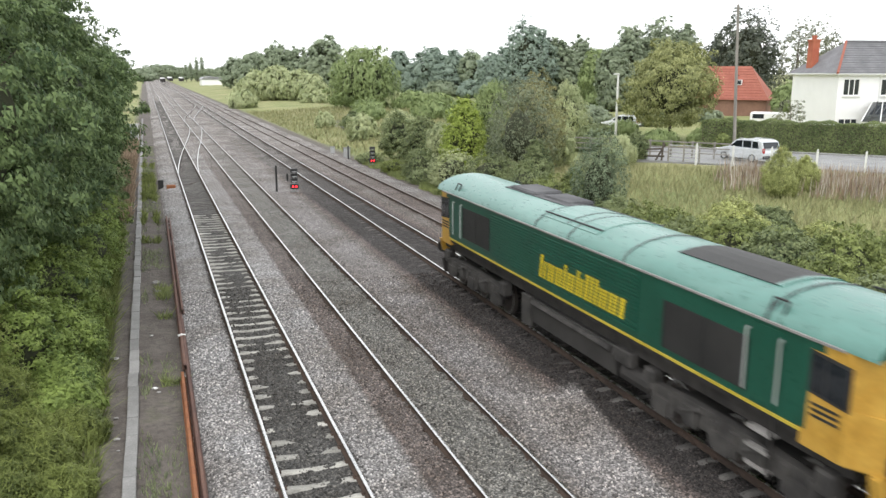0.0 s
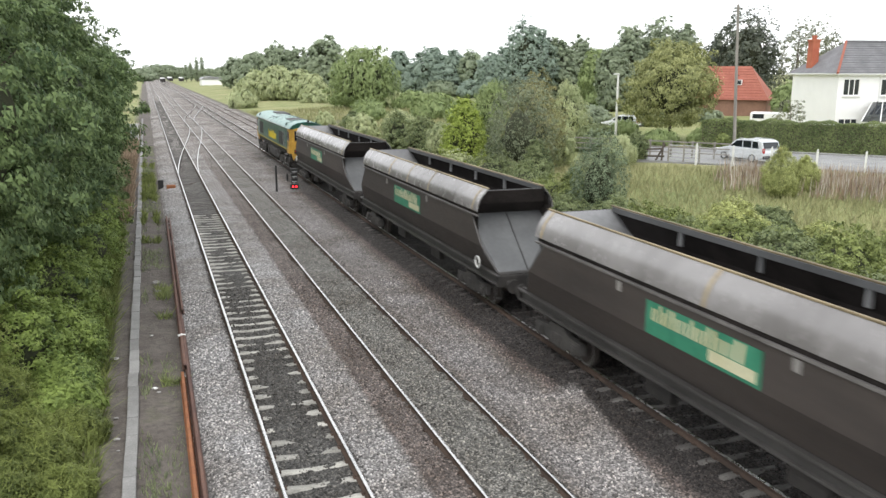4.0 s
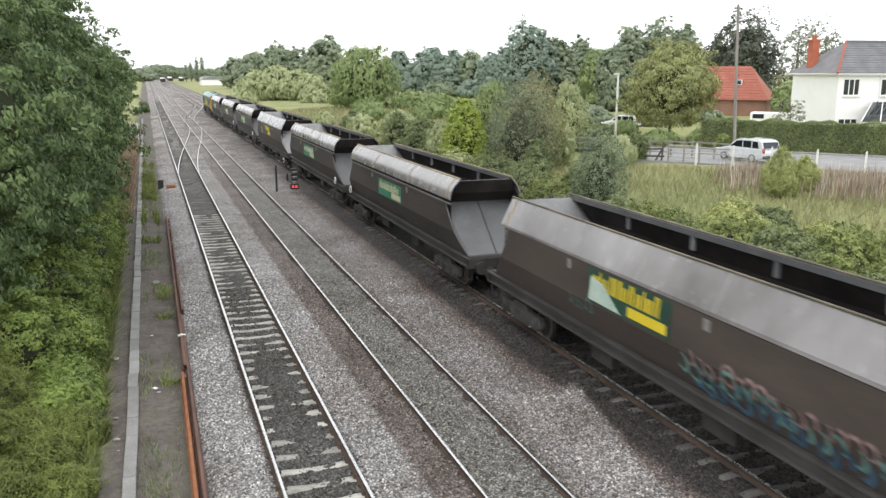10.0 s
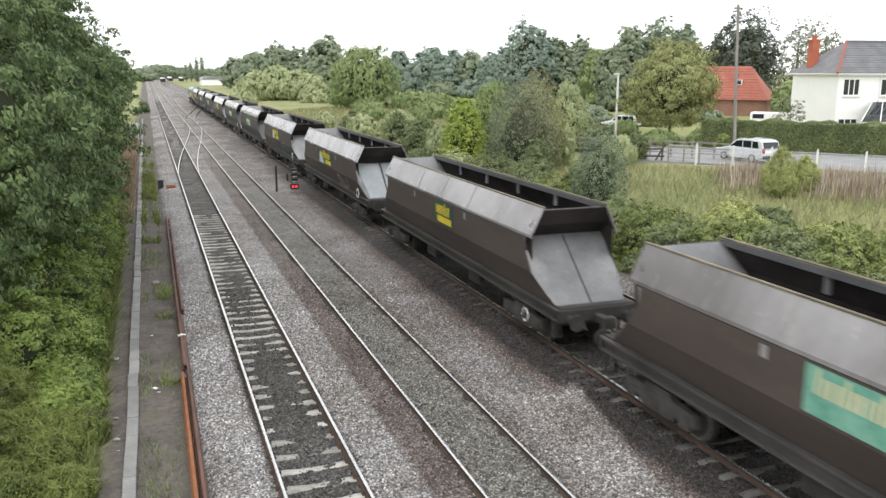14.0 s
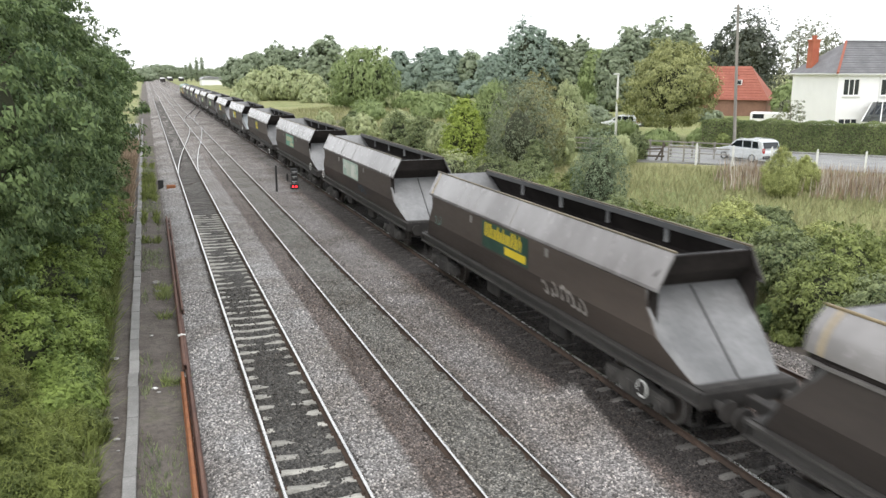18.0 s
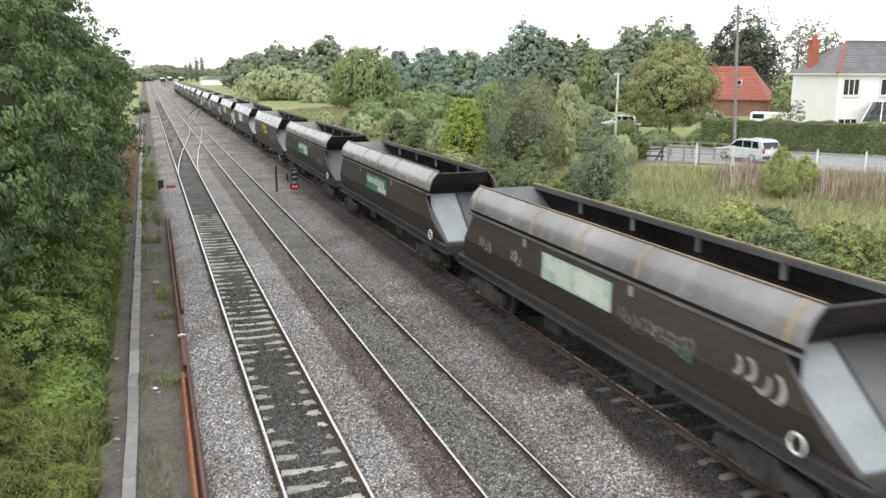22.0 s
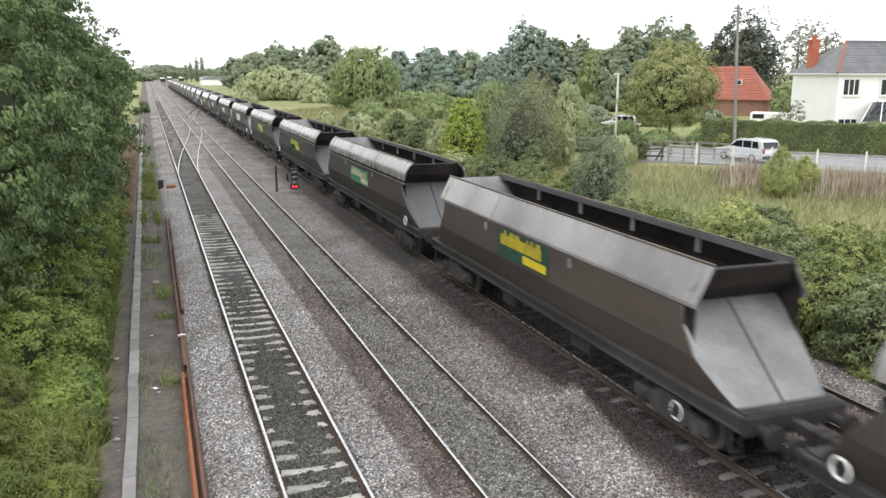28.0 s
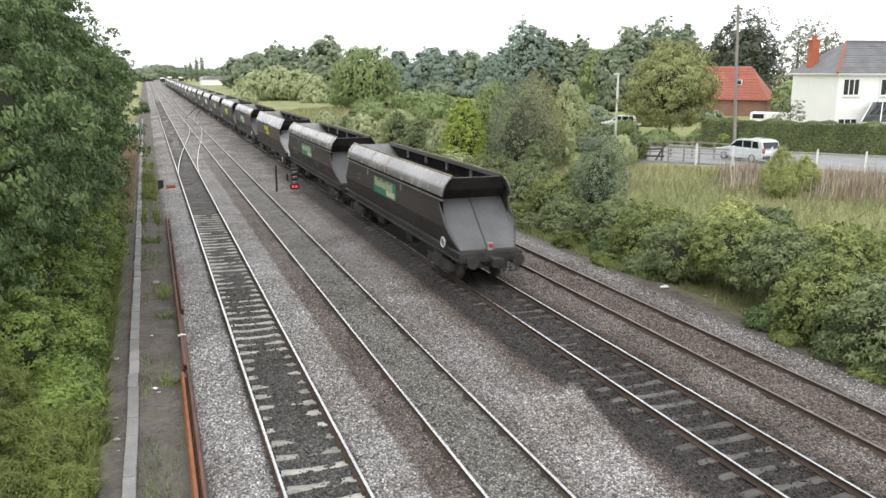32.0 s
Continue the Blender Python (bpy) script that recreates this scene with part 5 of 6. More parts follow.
HEDGEROW = [
    ("g", 34.1, 53.0, 3.4, 0.9),
    ("w", 32.1, 51.9, 3.0, 1.1),
    ("w", 29.1, 55.9, 4.0, 1.4),
    ("g", 34.4, 61.0, 3.1, 1.3),
    ("l", 43.4, 63.6, 2.2, 1.7),
    ("l", 46.5, 61.4, 2.6, 1.7),
    ("l", 38.3, 113.7, 3.3, 2.6),
    ("l", 39.3, 102.7, 3.4, 2.4),
    ("g", 38.2, 92.4, 4.0, 1.8),
    ("w", 23.2, 93.2, 2.6, 1.7),
    ("a", 51.0, 90.6, 3.6, 3.0),
    ("a", 64.5, 86.6, 3.0, 2.7),
    ("a", 58.4, 88.4, 3.0, 2.3),
    ("l", 73.4, 81.9, 6.2, 1.6),
    ("l", 42.2, 185.2, 2.3, 3.5),
    ("w", 38.0, 196.4, 1.7, 2.9),
    ("w", 20.2, 188.9, 2.6, 2.8),
    ("g", 26.1, 60.6, 4.2, 1.4),
    ("g", 22.8, 46.7, 3.6, 1.1), ("g", 44.6, 77.2, 2.3, 1.9), ("l", 47.2, 76.2, 2.2, 1.5), ("l", 31.0, 120.0, 2.4, 2.2), ("g", 26.0, 108.0, 2.2, 1.8), ("w", 29.0, 98.0, 2.6, 2.0), ("l", 34.0, 132.0, 2.6, 2.6),
    ("a", 78.0, 258.0, 5.0, 6.0), ("a", 84.0, 236.0, 5.0, 6.0), ("b", 90.0, 224.0, 5.0, 6.0), ("a", 70.0, 262.0, 5.0, 5.5), ("a", 62.0, 128.0, 4.6, 3.8), ("l", 70.0, 118.0, 4.6, 3.8), ("a", 77.0, 120.0, 5.0, 4.0), ("a", 84.0, 116.0, 5.0, 4.0), ("a", 52.0, 300.0, 5.0, 6.0), ("a", 45.0, 640.0, 9.0, 9.0), ("a", 56.0, 645.0, 10.0, 10.0), ("a", 68.0, 650.0, 10.0, 12.0)]

WORDS = {"a": ("broadleaf_tree", "broadleaf tree in full leaf, haze in its green", "tree"), "b": ("broadleaf_tree", "broadleaf tree in full leaf, haze in its blue-green", "tree"), "l": ("lime_tree", "rounded mid-green tree with drooping foliage", "tree"), "w": ("willow_bush", "pale green willow bush beside the line", "bush"), "d": ("dark_tree", "very dark leafed tall tree behind a house", "tree"), "s": ("sparse_tree", "thin-leafed tree with gaps in its crown", "tree"), "g": ("shrub", "green shrub in the rough grass", "shrub"), "y": ("shrub", "bright yellow-green shrub in the rough grass", "shrub"), "e": ("sallow", "dark grey-green sallow beside the line", "tree"), "v": ("thorn_tree", "olive-brown thorn tree in the rough grass", "tree"), "p": ("willow_bush", "ragged yellow-green bush among dry weeds", "bush"), "c": ("shrub", "upright blue-green shrub on the bank", "shrub"), "q": ("young_tree", "bright yellow-green young tree beside the line", "tree"), "T": ("garden_tree", "broad green garden tree beside the road", "tree")}


def stand(row, seed):
    kind, x, y, top, radius = row
    dist = math.hypot(x, y)
    z0 = float(ground_z(x, y))
    h = max(top - z0, 0.8) * 1.02
    size = max(0.11, min((0.0031 if dist > 95 else 0.0024) * dist, 1.5)) * {"s": 0.6, "l": 1.15, "w": 1.2}.get(kind, 1.0)
    wide = {"w": 0.13, "l": 0.2, "s": 0.3, "e": 0.19, "p": 0.12, "c": 0.24, "v": 0.2, "q": 0.3, "g": 0.2, "y": 0.28}.get(kind, 0.33)
    if dist > 95:
        wide = max(wide, 0.26)
    area = 4 * math.pi * radius * max(radius, h * 0.45)
    n = int(min(max(area * 3.4 / (size * size * wide), 1500), 30000 if kind == "T" else (14500 if dist < 75 else 11000)))
    bush = h < radius * 2.4 and kind in "wgylab"
    hang = kind in "lw"
    me = tree_meshes(kind, h, radius, (0.10 if kind == "T" else 0.0) * h, n if kind != "s" else n // 2, size, seed, pointed={"w": 0.3, "y": 0.5, "q": 0.5, "p": 0.5, "g": 0.3}.get(kind, 0.12), droop=2.2 if hang else (1.0 if kind in "evT" else 0.3), rise=1.4 if kind in "pc" else 0.0, wide=wide, tall=(1.5 if dist < 95 else 1.1) if hang else (1.5 if kind in "pc" else 0.75), base=3.4 if bush else 2.2, core=0.05 if kind == "s" else (0.45 if kind in "ev" else 0.35 if kind == "p" else 0.55 if kind == "c" else 0.6), ragged=0.5 if kind in "pc" else 0.3 if kind in "gwsev" else 0.1)
    name, label, cat = WORDS[kind]
    return plant(name, label, cat, me, pose(x, y, z0, 0, 0, seed * 47 % 360))


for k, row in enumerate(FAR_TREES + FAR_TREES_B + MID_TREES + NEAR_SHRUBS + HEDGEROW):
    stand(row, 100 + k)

# the thick belt of trees along the near side of the line: x, y, height, radius, leaf kind
BELT = [(-5.6, 23, 13.6, 3.8, "n"), (-5.2, 28.5, 14.2, 4.0, "n"), (-4.9, 34.5, 14.4, 4.5, "n"), (-5.1, 42, 13.0, 4.3, "n"), (-5.5, 52, 12.2, 4.5, "n"), (-6.3, 61, 12.0, 4.7, "n"), (-6.8, 72, 11.0, 4.4, "n"), (-6.9, 85, 10.8, 4.4, "n"), (-7.2, 100, 10.6, 4.6, "n"), (-7.2, 120, 10.6, 4.6, "n"), (-7.0, 145, 12.0, 5.0, "n"), (-6.5, 180, 13.0, 5.4, "n")]
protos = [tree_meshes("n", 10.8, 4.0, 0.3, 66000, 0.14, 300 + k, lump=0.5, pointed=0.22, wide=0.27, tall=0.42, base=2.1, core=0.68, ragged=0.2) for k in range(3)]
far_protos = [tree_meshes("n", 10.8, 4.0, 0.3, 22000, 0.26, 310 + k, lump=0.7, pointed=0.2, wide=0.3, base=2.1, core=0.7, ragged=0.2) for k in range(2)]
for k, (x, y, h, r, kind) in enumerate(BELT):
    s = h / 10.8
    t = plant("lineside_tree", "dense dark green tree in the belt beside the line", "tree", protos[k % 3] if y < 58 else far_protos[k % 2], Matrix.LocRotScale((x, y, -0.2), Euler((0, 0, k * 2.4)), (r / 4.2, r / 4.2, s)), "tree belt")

SHRUBS = [(-3.2, 27, 2.8, 1.6, "r"), (-2.7, 23, 1.9, 1.2, "r"), (-2.9, 33, 3.4, 1.7, "r"), (-2.9, 39, 3.6, 1.8, "r"), (-3.3, 46, 4.2, 1.9, "n"), (-3.4, 54, 4.6, 2.0, "n"), (-4.3, 64, 5.0, 2.2, "n"), (-4.5, 76, 5.0, 2.2, "n"), (-4.6, 92, 5.5, 2.2, "n"), (-4.9, 20.2, 5.6, 1.5, "o"), (-5.6, 19.0, 5.2, 1.4, "r"), (-3.6, 19.5, 1.5, 1.0, "o"), (-2.5, 17.0, 0.8, 0.8, "o"), (-2.3, 19.5, 1.0, 0.8, "r"), (-3.2, 15.5, 0.9, 0.9, "o"), (-2.3, 14.0, 0.6, 0.6, "o"), (-3.4, 22.0, 2.6, 1.3, "r"), (-1.95, 15.5, 0.6, 0.6, "o"), (-1.9, 18.2, 0.7, 0.65, "o"), (-2.3, 21.0, 1.0, 0.75, "r"), (-2.35, 24.5, 1.1, 0.8, "r"), (-2.4, 28.5, 1.1, 0.8, "o"), (-2.1, 12.6, 0.6, 0.7, "o"), (-3.2, 13.0, 0.9, 0.9, "o"), (-3.0, 17.6, 1.1, 0.95, "o"), (-4.2, 17.0, 2.2, 1.2, "o"), (-2.5, 31.5, 1.3, 0.9, "r"), (-2.5, 35.5, 1.2, 0.8, "o")]
for k, (x, y, h, r, kind) in enumerate(SHRUBS):
    weedy = kind == "o"
    me = tree_meshes(kind, h, r, 0.0, int(min(15000, 3500 + 6500 * r)), 0.15 if weedy else 0.1, 400 + k, lump=0.16 if weedy else 0.3, wide=0.06 if weedy else 0.24, tall=1.3 if weedy else 0.6, base=3.4, rise=1.6 if weedy else 0.0, ragged=0.3)
    plant("lineside_shrub", {"r": "fresh bright green shrub at the trees' foot", "n": "dark green shrub at the trees' foot", "o": "olive-yellow weedy shrub beside the cess"}[kind], "shrub", me, pose(x, y, -0.25, 0, 0, k * 61), "shrubs beside the cess")

BANK = [(18.9, 13.5, 2.6, 1.5, "g"), (18.8, 16.2, 2.9, 1.6, "g"), (19.0, 18.8, 2.9, 1.6, "y"), (19.6, 21.4, 3.0, 1.6, "g"), (19.7, 24.0, 2.9, 1.6, "y"), (19.4, 26.8, 2.5, 1.5, "g"), (19.8, 29.8, 2.4, 1.5, "y"), (20.2, 33.0, 2.5, 1.5, "g"), (20.4, 40.0, 2.6, 1.6, "y"), (21.0, 44.5, 2.8, 1.6, "g"),
        (21.6, 14.0, 3.1, 1.6, "g"), (21.8, 17.5, 3.0, 1.6, "g"), (22.0, 21.0, 2.9, 1.7, "y"), (20.6, 49.0, 3.0, 1.8, "g"), (19.8, 54.0, 2.8, 1.7, "w"), (19.4, 60.0, 2.4, 1.6, "g"), (22.6, 27.6, 2.8, 1.9, "p"), (26.6, 30.2, 1.3, 1.2, "g"), (23.8, 29.8, 1.9, 1.5, "p"), (24.0, 24.4, 2.1, 1.6, "p"), (22.2, 25.0, 2.3, 1.5, "y"), (19.6, 36.4, 2.2, 1.4, "g"), (21.9, 31.2, 2.0, 1.5, "y"), (21.2, 36.6, 1.8, 1.3, "g"), (24.2, 18.0, 2.4, 1.6, "g"), (24.6, 21.2, 2.2, 1.5, "y")]
LOW = [(18.2, 14.6, 0.8, 0.7, "g"), (18.2, 17.4, 0.9, 0.7, "g"), (18.3, 20.4, 0.8, 0.7, "n"), (18.6, 28.2, 0.8, 0.7, "g"), (18.9, 31.5, 0.9, 0.7, "n"), (19.0, 36.0, 1.2, 0.9, "g"), (25.0, 19.5, 1.7, 1.1, "w"), (25.2, 23.0, 1.6, 1.1, "g"), (24.4, 27.5, 1.4, 1.0, "w"), (23.6, 31.0, 1.3, 1.0, "g"),
       (18.3, 33.6, 0.8, 0.8, "o"), (18.4, 38.4, 0.9, 0.9, "g"), (18.7, 41.0, 1.0, 0.9, "y"), (18.8, 44.0, 1.1, 1.0, "o"), (18.9, 47.2, 1.2, 1.0, "g"), (18.8, 51.0, 1.1, 1.0, "y"), (18.0, 29.8, 0.5, 0.6, "o"), (17.9, 15.9, 0.5, 0.6, "y"), (17.9, 13.0, 0.6, 0.7, "g"), (18.0, 19.0, 0.45, 0.5, "y"), (18.6, 57.0, 1.2, 1.1, "g"), (18.5, 64.0, 1.2, 1.2, "o"), (18.4, 71.0, 1.2, 1.2, "g")]
for k, (x, y, h, r, kind) in enumerate(LOW):
    me = tree_meshes(kind, h, r, 0.0, 4600, 0.12, 560 + k, lump=0.24, wide=0.2, base=3.4, ragged=0.25)
    plant("low_bramble", "low tangled bramble at the foot of the bank", "bramble", me, pose(x, y, float(ground_z(x, y)) - 0.1, 0, 0, k * 51), "brambles")
for k, (x, y, h, r, kind) in enumerate(BANK):
    me = tree_meshes(kind, h, r, 0.9 if 21 < y < 24.2 and x < 20 else 0.0, 10500 if y < 36 else 7000, 0.13, 500 + k, lump=0.3, wide=0.23, tall=0.95 if kind == "p" else 0.7, base=3.4, pointed=0.35 if kind == "p" else 0.0, droop=1.0 if k % 3 == 0 else 0.3, ragged=0.3)
    plant("bank_shrub", {"g": "leafy green shrub on the railway bank", "y": "yellow-green shrub on the railway bank", "w": "pale green bush in the rough grass", "p": "pale yellow-green bush in the rough grass"}[kind], "shrub", me, pose(x, y, float(ground_z(x, y)) - 0.1, 0, 0, k * 83), "shrubs on the bank")


def blades(name, n, area, height, width, material, seed, label, category, lean=0.35, keep=None):
    """Upright blades scattered over a stretch of ground."""
    rng = np.random.default_rng(seed)
    x0, x1, y0, y1 = area
    x, y = rng.uniform(x0, x1, n), rng.uniform(y0, y1, n)
    if keep is not None:
        k = keep(x, y)
        x, y = x[k], y[k]
    c = np.stack([x, y, ground_z(x, y) - 0.03], 1)
    h = height * rng.uniform(0.5, 1.3, len(x))
    a = rng.uniform(-1.5, 1.0, len(x))
    side = np.stack([np.cos(a), np.sin(a), 0 * a], 1) * (width * rng.uniform(0.6, 1.4, len(x)))[:, None]
    tip = np.stack([rng.normal(0, lean, len(x)) * h, rng.normal(0, lean, len(x)) * h, h], 1)
    co = np.stack([c - side, c + side, c + tip * 0.6 + side * 0.7, c + tip], 1).reshape(-1, 3)
    me = mesh_np(name, co, np.arange(len(co)).reshape(-1, 4), material)
    up = np.stack([rng.normal(0, 0.25, len(x)), rng.normal(0, 0.25, len(x)), np.ones(len(x))], 1)
    me.normals_split_custom_set_from_vertices(np.repeat(up / np.linalg.norm(up, axis=1)[:, None], 4, 0).astype(np.float32))
    return tagged(new(name, me), label, category, kind="stuff")


def off_road(x, y):
    n = 0.757 * x + 0.654 * y
    return n < 57.5


def weedy_patch(x, y):
    """Two straggling stands of dead stalks before the road."""
    wob = 0.35 * np.sin(x * 2.3 + y) + 0.3 * np.sin(y * 3.1 - x * 1.7)
    one = ((x - 34.6) * 0.77 - (y - 41.6) * 0.64) ** 2 / 2.6 + ((x - 34.6) * 0.64 + (y - 41.6) * 0.77) ** 2 / 17
    two = ((x - 37.4) * 0.70 - (y - 35.6) * 0.72) ** 2 / 9.0 + ((x - 37.4) * 0.72 + (y - 35.6) * 0.70) ** 2 / 26
    return (np.minimum(one, two) + wob < 1) & off_road(x, y)


blades("bank_foot_weeds", 26000, (17.5, 19.4, 11, 75), 0.34, 0.014, LEAF["y"], 67, "green weeds and grass at the foot of the bank", "grass", lean=0.5, keep=lambda x, y: x > 17.75 + 0.25 * np.sin(y * 0.8) + 0.2 * np.sin(y * 2.3) + 2.0 * np.exp(-((y - 23.5) / 2.4) ** 2))
blades("field_grass", 60000, (18.5, 48, 10, 75), 0.4, 0.025, GRASS, 61, "tall rough grass in the field beside the line", "grass", keep=off_road)
blades("far_grass", 16000, (18.5, 62, 75, 170), 0.5, 0.07, GRASS, 62, "rough pale grass of the far field", "grass", keep=lambda x, y: (x < 30) | (y > 96))
blades("cess_weeds", 24000, (-5.2, -1.4, 10, 44), 0.4, 0.018, LEAF["o"], 63, "weeds and grass along the cess path", "grass", lean=0.6)
blades("cess_tufts", 10000, (-0.62, 0.36, 12, 95), 0.15, 0.012, LEAF["g"], 64, "thin weeds in the trodden dirt", "grass", keep=lambda x, y: (np.sin(y * 0.9) + np.sin(y * 0.37 + 1) + np.clip((y - 34) / 20, 0, 1) + 0.5 * np.sin(x * 9) > 0.7))
blades("cess_greenery", 7000, (-0.62, 0.2, 40, 78), 0.3, 0.024, LEAF["o"], 68, "rank green weeds in the cess", "grass", lean=0.5, keep=lambda x, y: np.sin(y * 0.7) + np.sin(y * 0.23) + 0.6 * np.sin(x * 7) > -0.3)
blades("railside_weeds", 2600, (-0.1, 0.34, 21, 36), 0.3, 0.014, LEAF["y"], 69, "scrappy green weeds beside the spare rails", "grass", lean=0.6, keep=lambda x, y: np.sin(y * 1.9) + np.sin(y * 0.61 + 2) > 0.75)
blades("pale_verge", 9000, (-3.4, -1.15, 46, 118), 0.6, 0.03, STRAW, 66, "pale dry grass along the cess", "grass")
blades("pale_stalks", 5200, (26, 47, 26, 52), 1.15, 0.024, STALK, 70, "tall bleached weed stalks standing in the grass", "weeds", lean=0.08, keep=weedy_patch)
blades("dry_weeds", 11000, (26, 47, 26, 52), 0.95, 0.024, STRAW, 65, "dead brown weed stalks standing in the grass", "weeds", lean=0.2, keep=weedy_patch)

# ---- road, hedge and fence beyond the field: their own axes run along and across the road ----
ROAD = Matrix(((0.654, 0.757, 0, 0), (-0.757, 0.654, 0, 0), (0, 0, 1, 0), (0, 0, 0, 1)))


def beside_road(u, n, z=0.0):
    return Matrix.Translation(ROAD @ Vector((u, n, z))) @ Matrix.Rotation(math.atan2(-0.757, 0.654), 4, "Z")


rd = boxes((-20, 60, 60.0, 71.0, 0.9, 1.33))
for v in rd.verts:
    v.co = ROAD @ v.co
tagged(part("road", rd, ASPHALT, None), "grey asphalt residential road", "road", kind="structure")
ft = sheet(bmesh.new(), [[(x0 + 1.6 * y_ / 40, 104 + y_, float(ground_z(x0, 104 + y_)) + 0.06) for y_ in range(0, 52, 4)] for x0 in (24.5, 26.4, 28.3)], 0.05)
tagged(part("farm_track", ft, CONCRETE, None), "pale concrete track through the rough field", "road", kind="structure")
kb = boxes((-20, 60, 71.0, 71.15, 1.0, 1.44))
for v in kb.verts:
    v.co = ROAD @ v.co
tagged(part("kerb", kb, CONCRETE, None), "concrete kerb along the road", "kerb", kind="structure")

hd = thing("clipped_hedge", "long clipped green garden hedge along the road", "hedge", at=beside_road(0, 73.5, 1.3))
rng_h = np.random.default_rng(71)
nh = 60000
hx, pick = rng_h.uniform(-16, 16, nh), rng_h.random(nh)
depth = rng_h.exponential(0.10, nh)
swell = 0.10 * np.sin(hx * 1.7) + 0.07 * np.sin(hx * 4.1 + 1)
hy = np.where(pick < 0.62, -0.8 - swell * 0.6 + depth, rng_h.uniform(-0.8, 0.8, nh))
hz = np.where(pick < 0.62, rng_h.uniform(0.0, 2.45, nh) + swell * 0.5, 2.45 + swell - depth)
hc = np.stack([hx, hy, hz], 1)
hn = np.where((pick < 0.62)[:, None], np.array([0, -1.0, 0.3]), np.array([0, -0.2, 1.0])) + rng_h.normal(0, 0.55, (nh, 3))
hn /= np.linalg.norm(hn, axis=1)[:, None]
ht = np.cross(hn, rng_h.normal(size=(nh, 3)))
ht /= np.linalg.norm(ht, axis=1)[:, None]
hw_ = np.cross(hn, ht)
hs = 0.125 * rng_h.uniform(0.7, 1.3, nh)[:, None]
hco = np.stack([hc - ht * hs * 0.5, hc + hw_ * hs * 0.5, hc + ht * hs * 0.5], 1).reshape(-1, 3)
link("hedge_leaves", mesh_np("hedge_leaves", hco, np.arange(len(hco)).reshape(-1, 3), LEAF["h"]), hd)
part("hedge_core", boxes((-15.9, 15.9, -0.55, 0.6, -0.2, 2.2)), BARK, hd, "dense twiggy inside of the hedge")


def concrete_post():
    t = thing("fence_post", "pale concrete fence post with cranked top", "fence post", "concrete fence posts")
    part("post", prism(bmesh.new(), [(-0.07, -0.3), (0.07, -0.3), (0.06, 1.45), (0.0, 1.55), (-0.06, 1.45)], "y", -0.07, 0.07), WHITE_RING, t)
    return t


first_post = concrete_post()
first_post.matrix_basis = beside_road(-13.3, 59.7, 1.2)
for u in (-10.8, -8.3, -5.45, -2.56, 0.3, 3.2, 6.1):
    copy_thing(first_post, beside_road(u, 59.7, 1.17))
wf = thing("wire_fence", "thin wire mesh fence between concrete posts", "fence", at=beside_road(0, 59.66, 1.15))
for z in (0.25, 0.6, 0.95, 1.3):
    part("wire", rods(((-13.3, 0, z), (6.1, 0, z), 0.012), seg=4), LAMP_GREY, wf)
net = []
for q in np.arange(-13.3, 6.1, 0.16):
    for way in (-1, 1):
        net.append(((q, 0, 0.02 if way > 0 else 1.3), (min(q + 0.64, 6.1), 0, 1.3 if way > 0 else 0.02), 0.0045))
tagged(part("wire_mesh", rods(*net, seg=3), LAMP_GREY, wf, "thin grey chain-link mesh"), kind="stuff")

tp = thing("telegraph_pole", "tall silver-grey wooden telegraph pole", "pole", at=beside_road(-12.65, 70.3, 1.2))
part("pole", rod(bmesh.new(), (0, 0, -0.4), (-0.55, 0, 11.7), 0.14, 10, 0.10), POLE_WOOD, tp)
part("pole_step", rods(((-0.42, 0, 6.2), (0.0, 0, 6.2), 0.02), ((-0.66, 0, 7.0), (-0.2, 0, 7.0), 0.02), seg=5), BLACK, tp)

sl = thing("street_lamp", "slender grey street lamp with flat lantern", "street lamp", at=beside_road(-25.8, 80, 2.0))
part("post", rod(bmesh.new(), (0, 0, -0.5), (0, 0, 5.4), 0.13, 8, 0.11), WHITE_RING, sl)
part("lantern", boxes((-0.45, 0.12, -0.12, 0.12, 5.38, 5.52), bevel=0.03), WHITE_RING, sl)


# ---- houses ----
def sash(parent, u0, u1, z0, z1, y=0.0, panes=3):
    wd = part("window", boxes((u0 - 0.08, u1 + 0.08, y - 0.04, y + 0.04, z0 - 0.1, z0), (u0 - 0.08, u1 + 0.08, y - 0.04, y + 0.04, z1, z1 + 0.08), (u0 - 0.08, u0, y - 0.04, y + 0.04, z0, z1), (u1, u1 + 0.08, y - 0.04, y + 0.04, z0, z1)), UPVC, parent, "white framed window")
    step = (u1 - u0) / panes
    for i in range(panes):
        part("pane", boxes((u0 + i * step + 0.04, u0 + (i + 1) * step - 0.04, y - 0.005, y + 0.02, z0, z1)), HOUSE_GLASS, wd)
    for i in range(1, panes):
        part("mullion", boxes((u0 + i * step - 0.04, u0 + i * step + 0.04, y - 0.05, y + 0.03, z0, z1)), UPVC, wd)
    part("sill", boxes((u0 - 0.14, u1 + 0.14, y - 0.16, y + 0.02, z0 - 0.16, z0 - 0.1)), UPVC, wd)


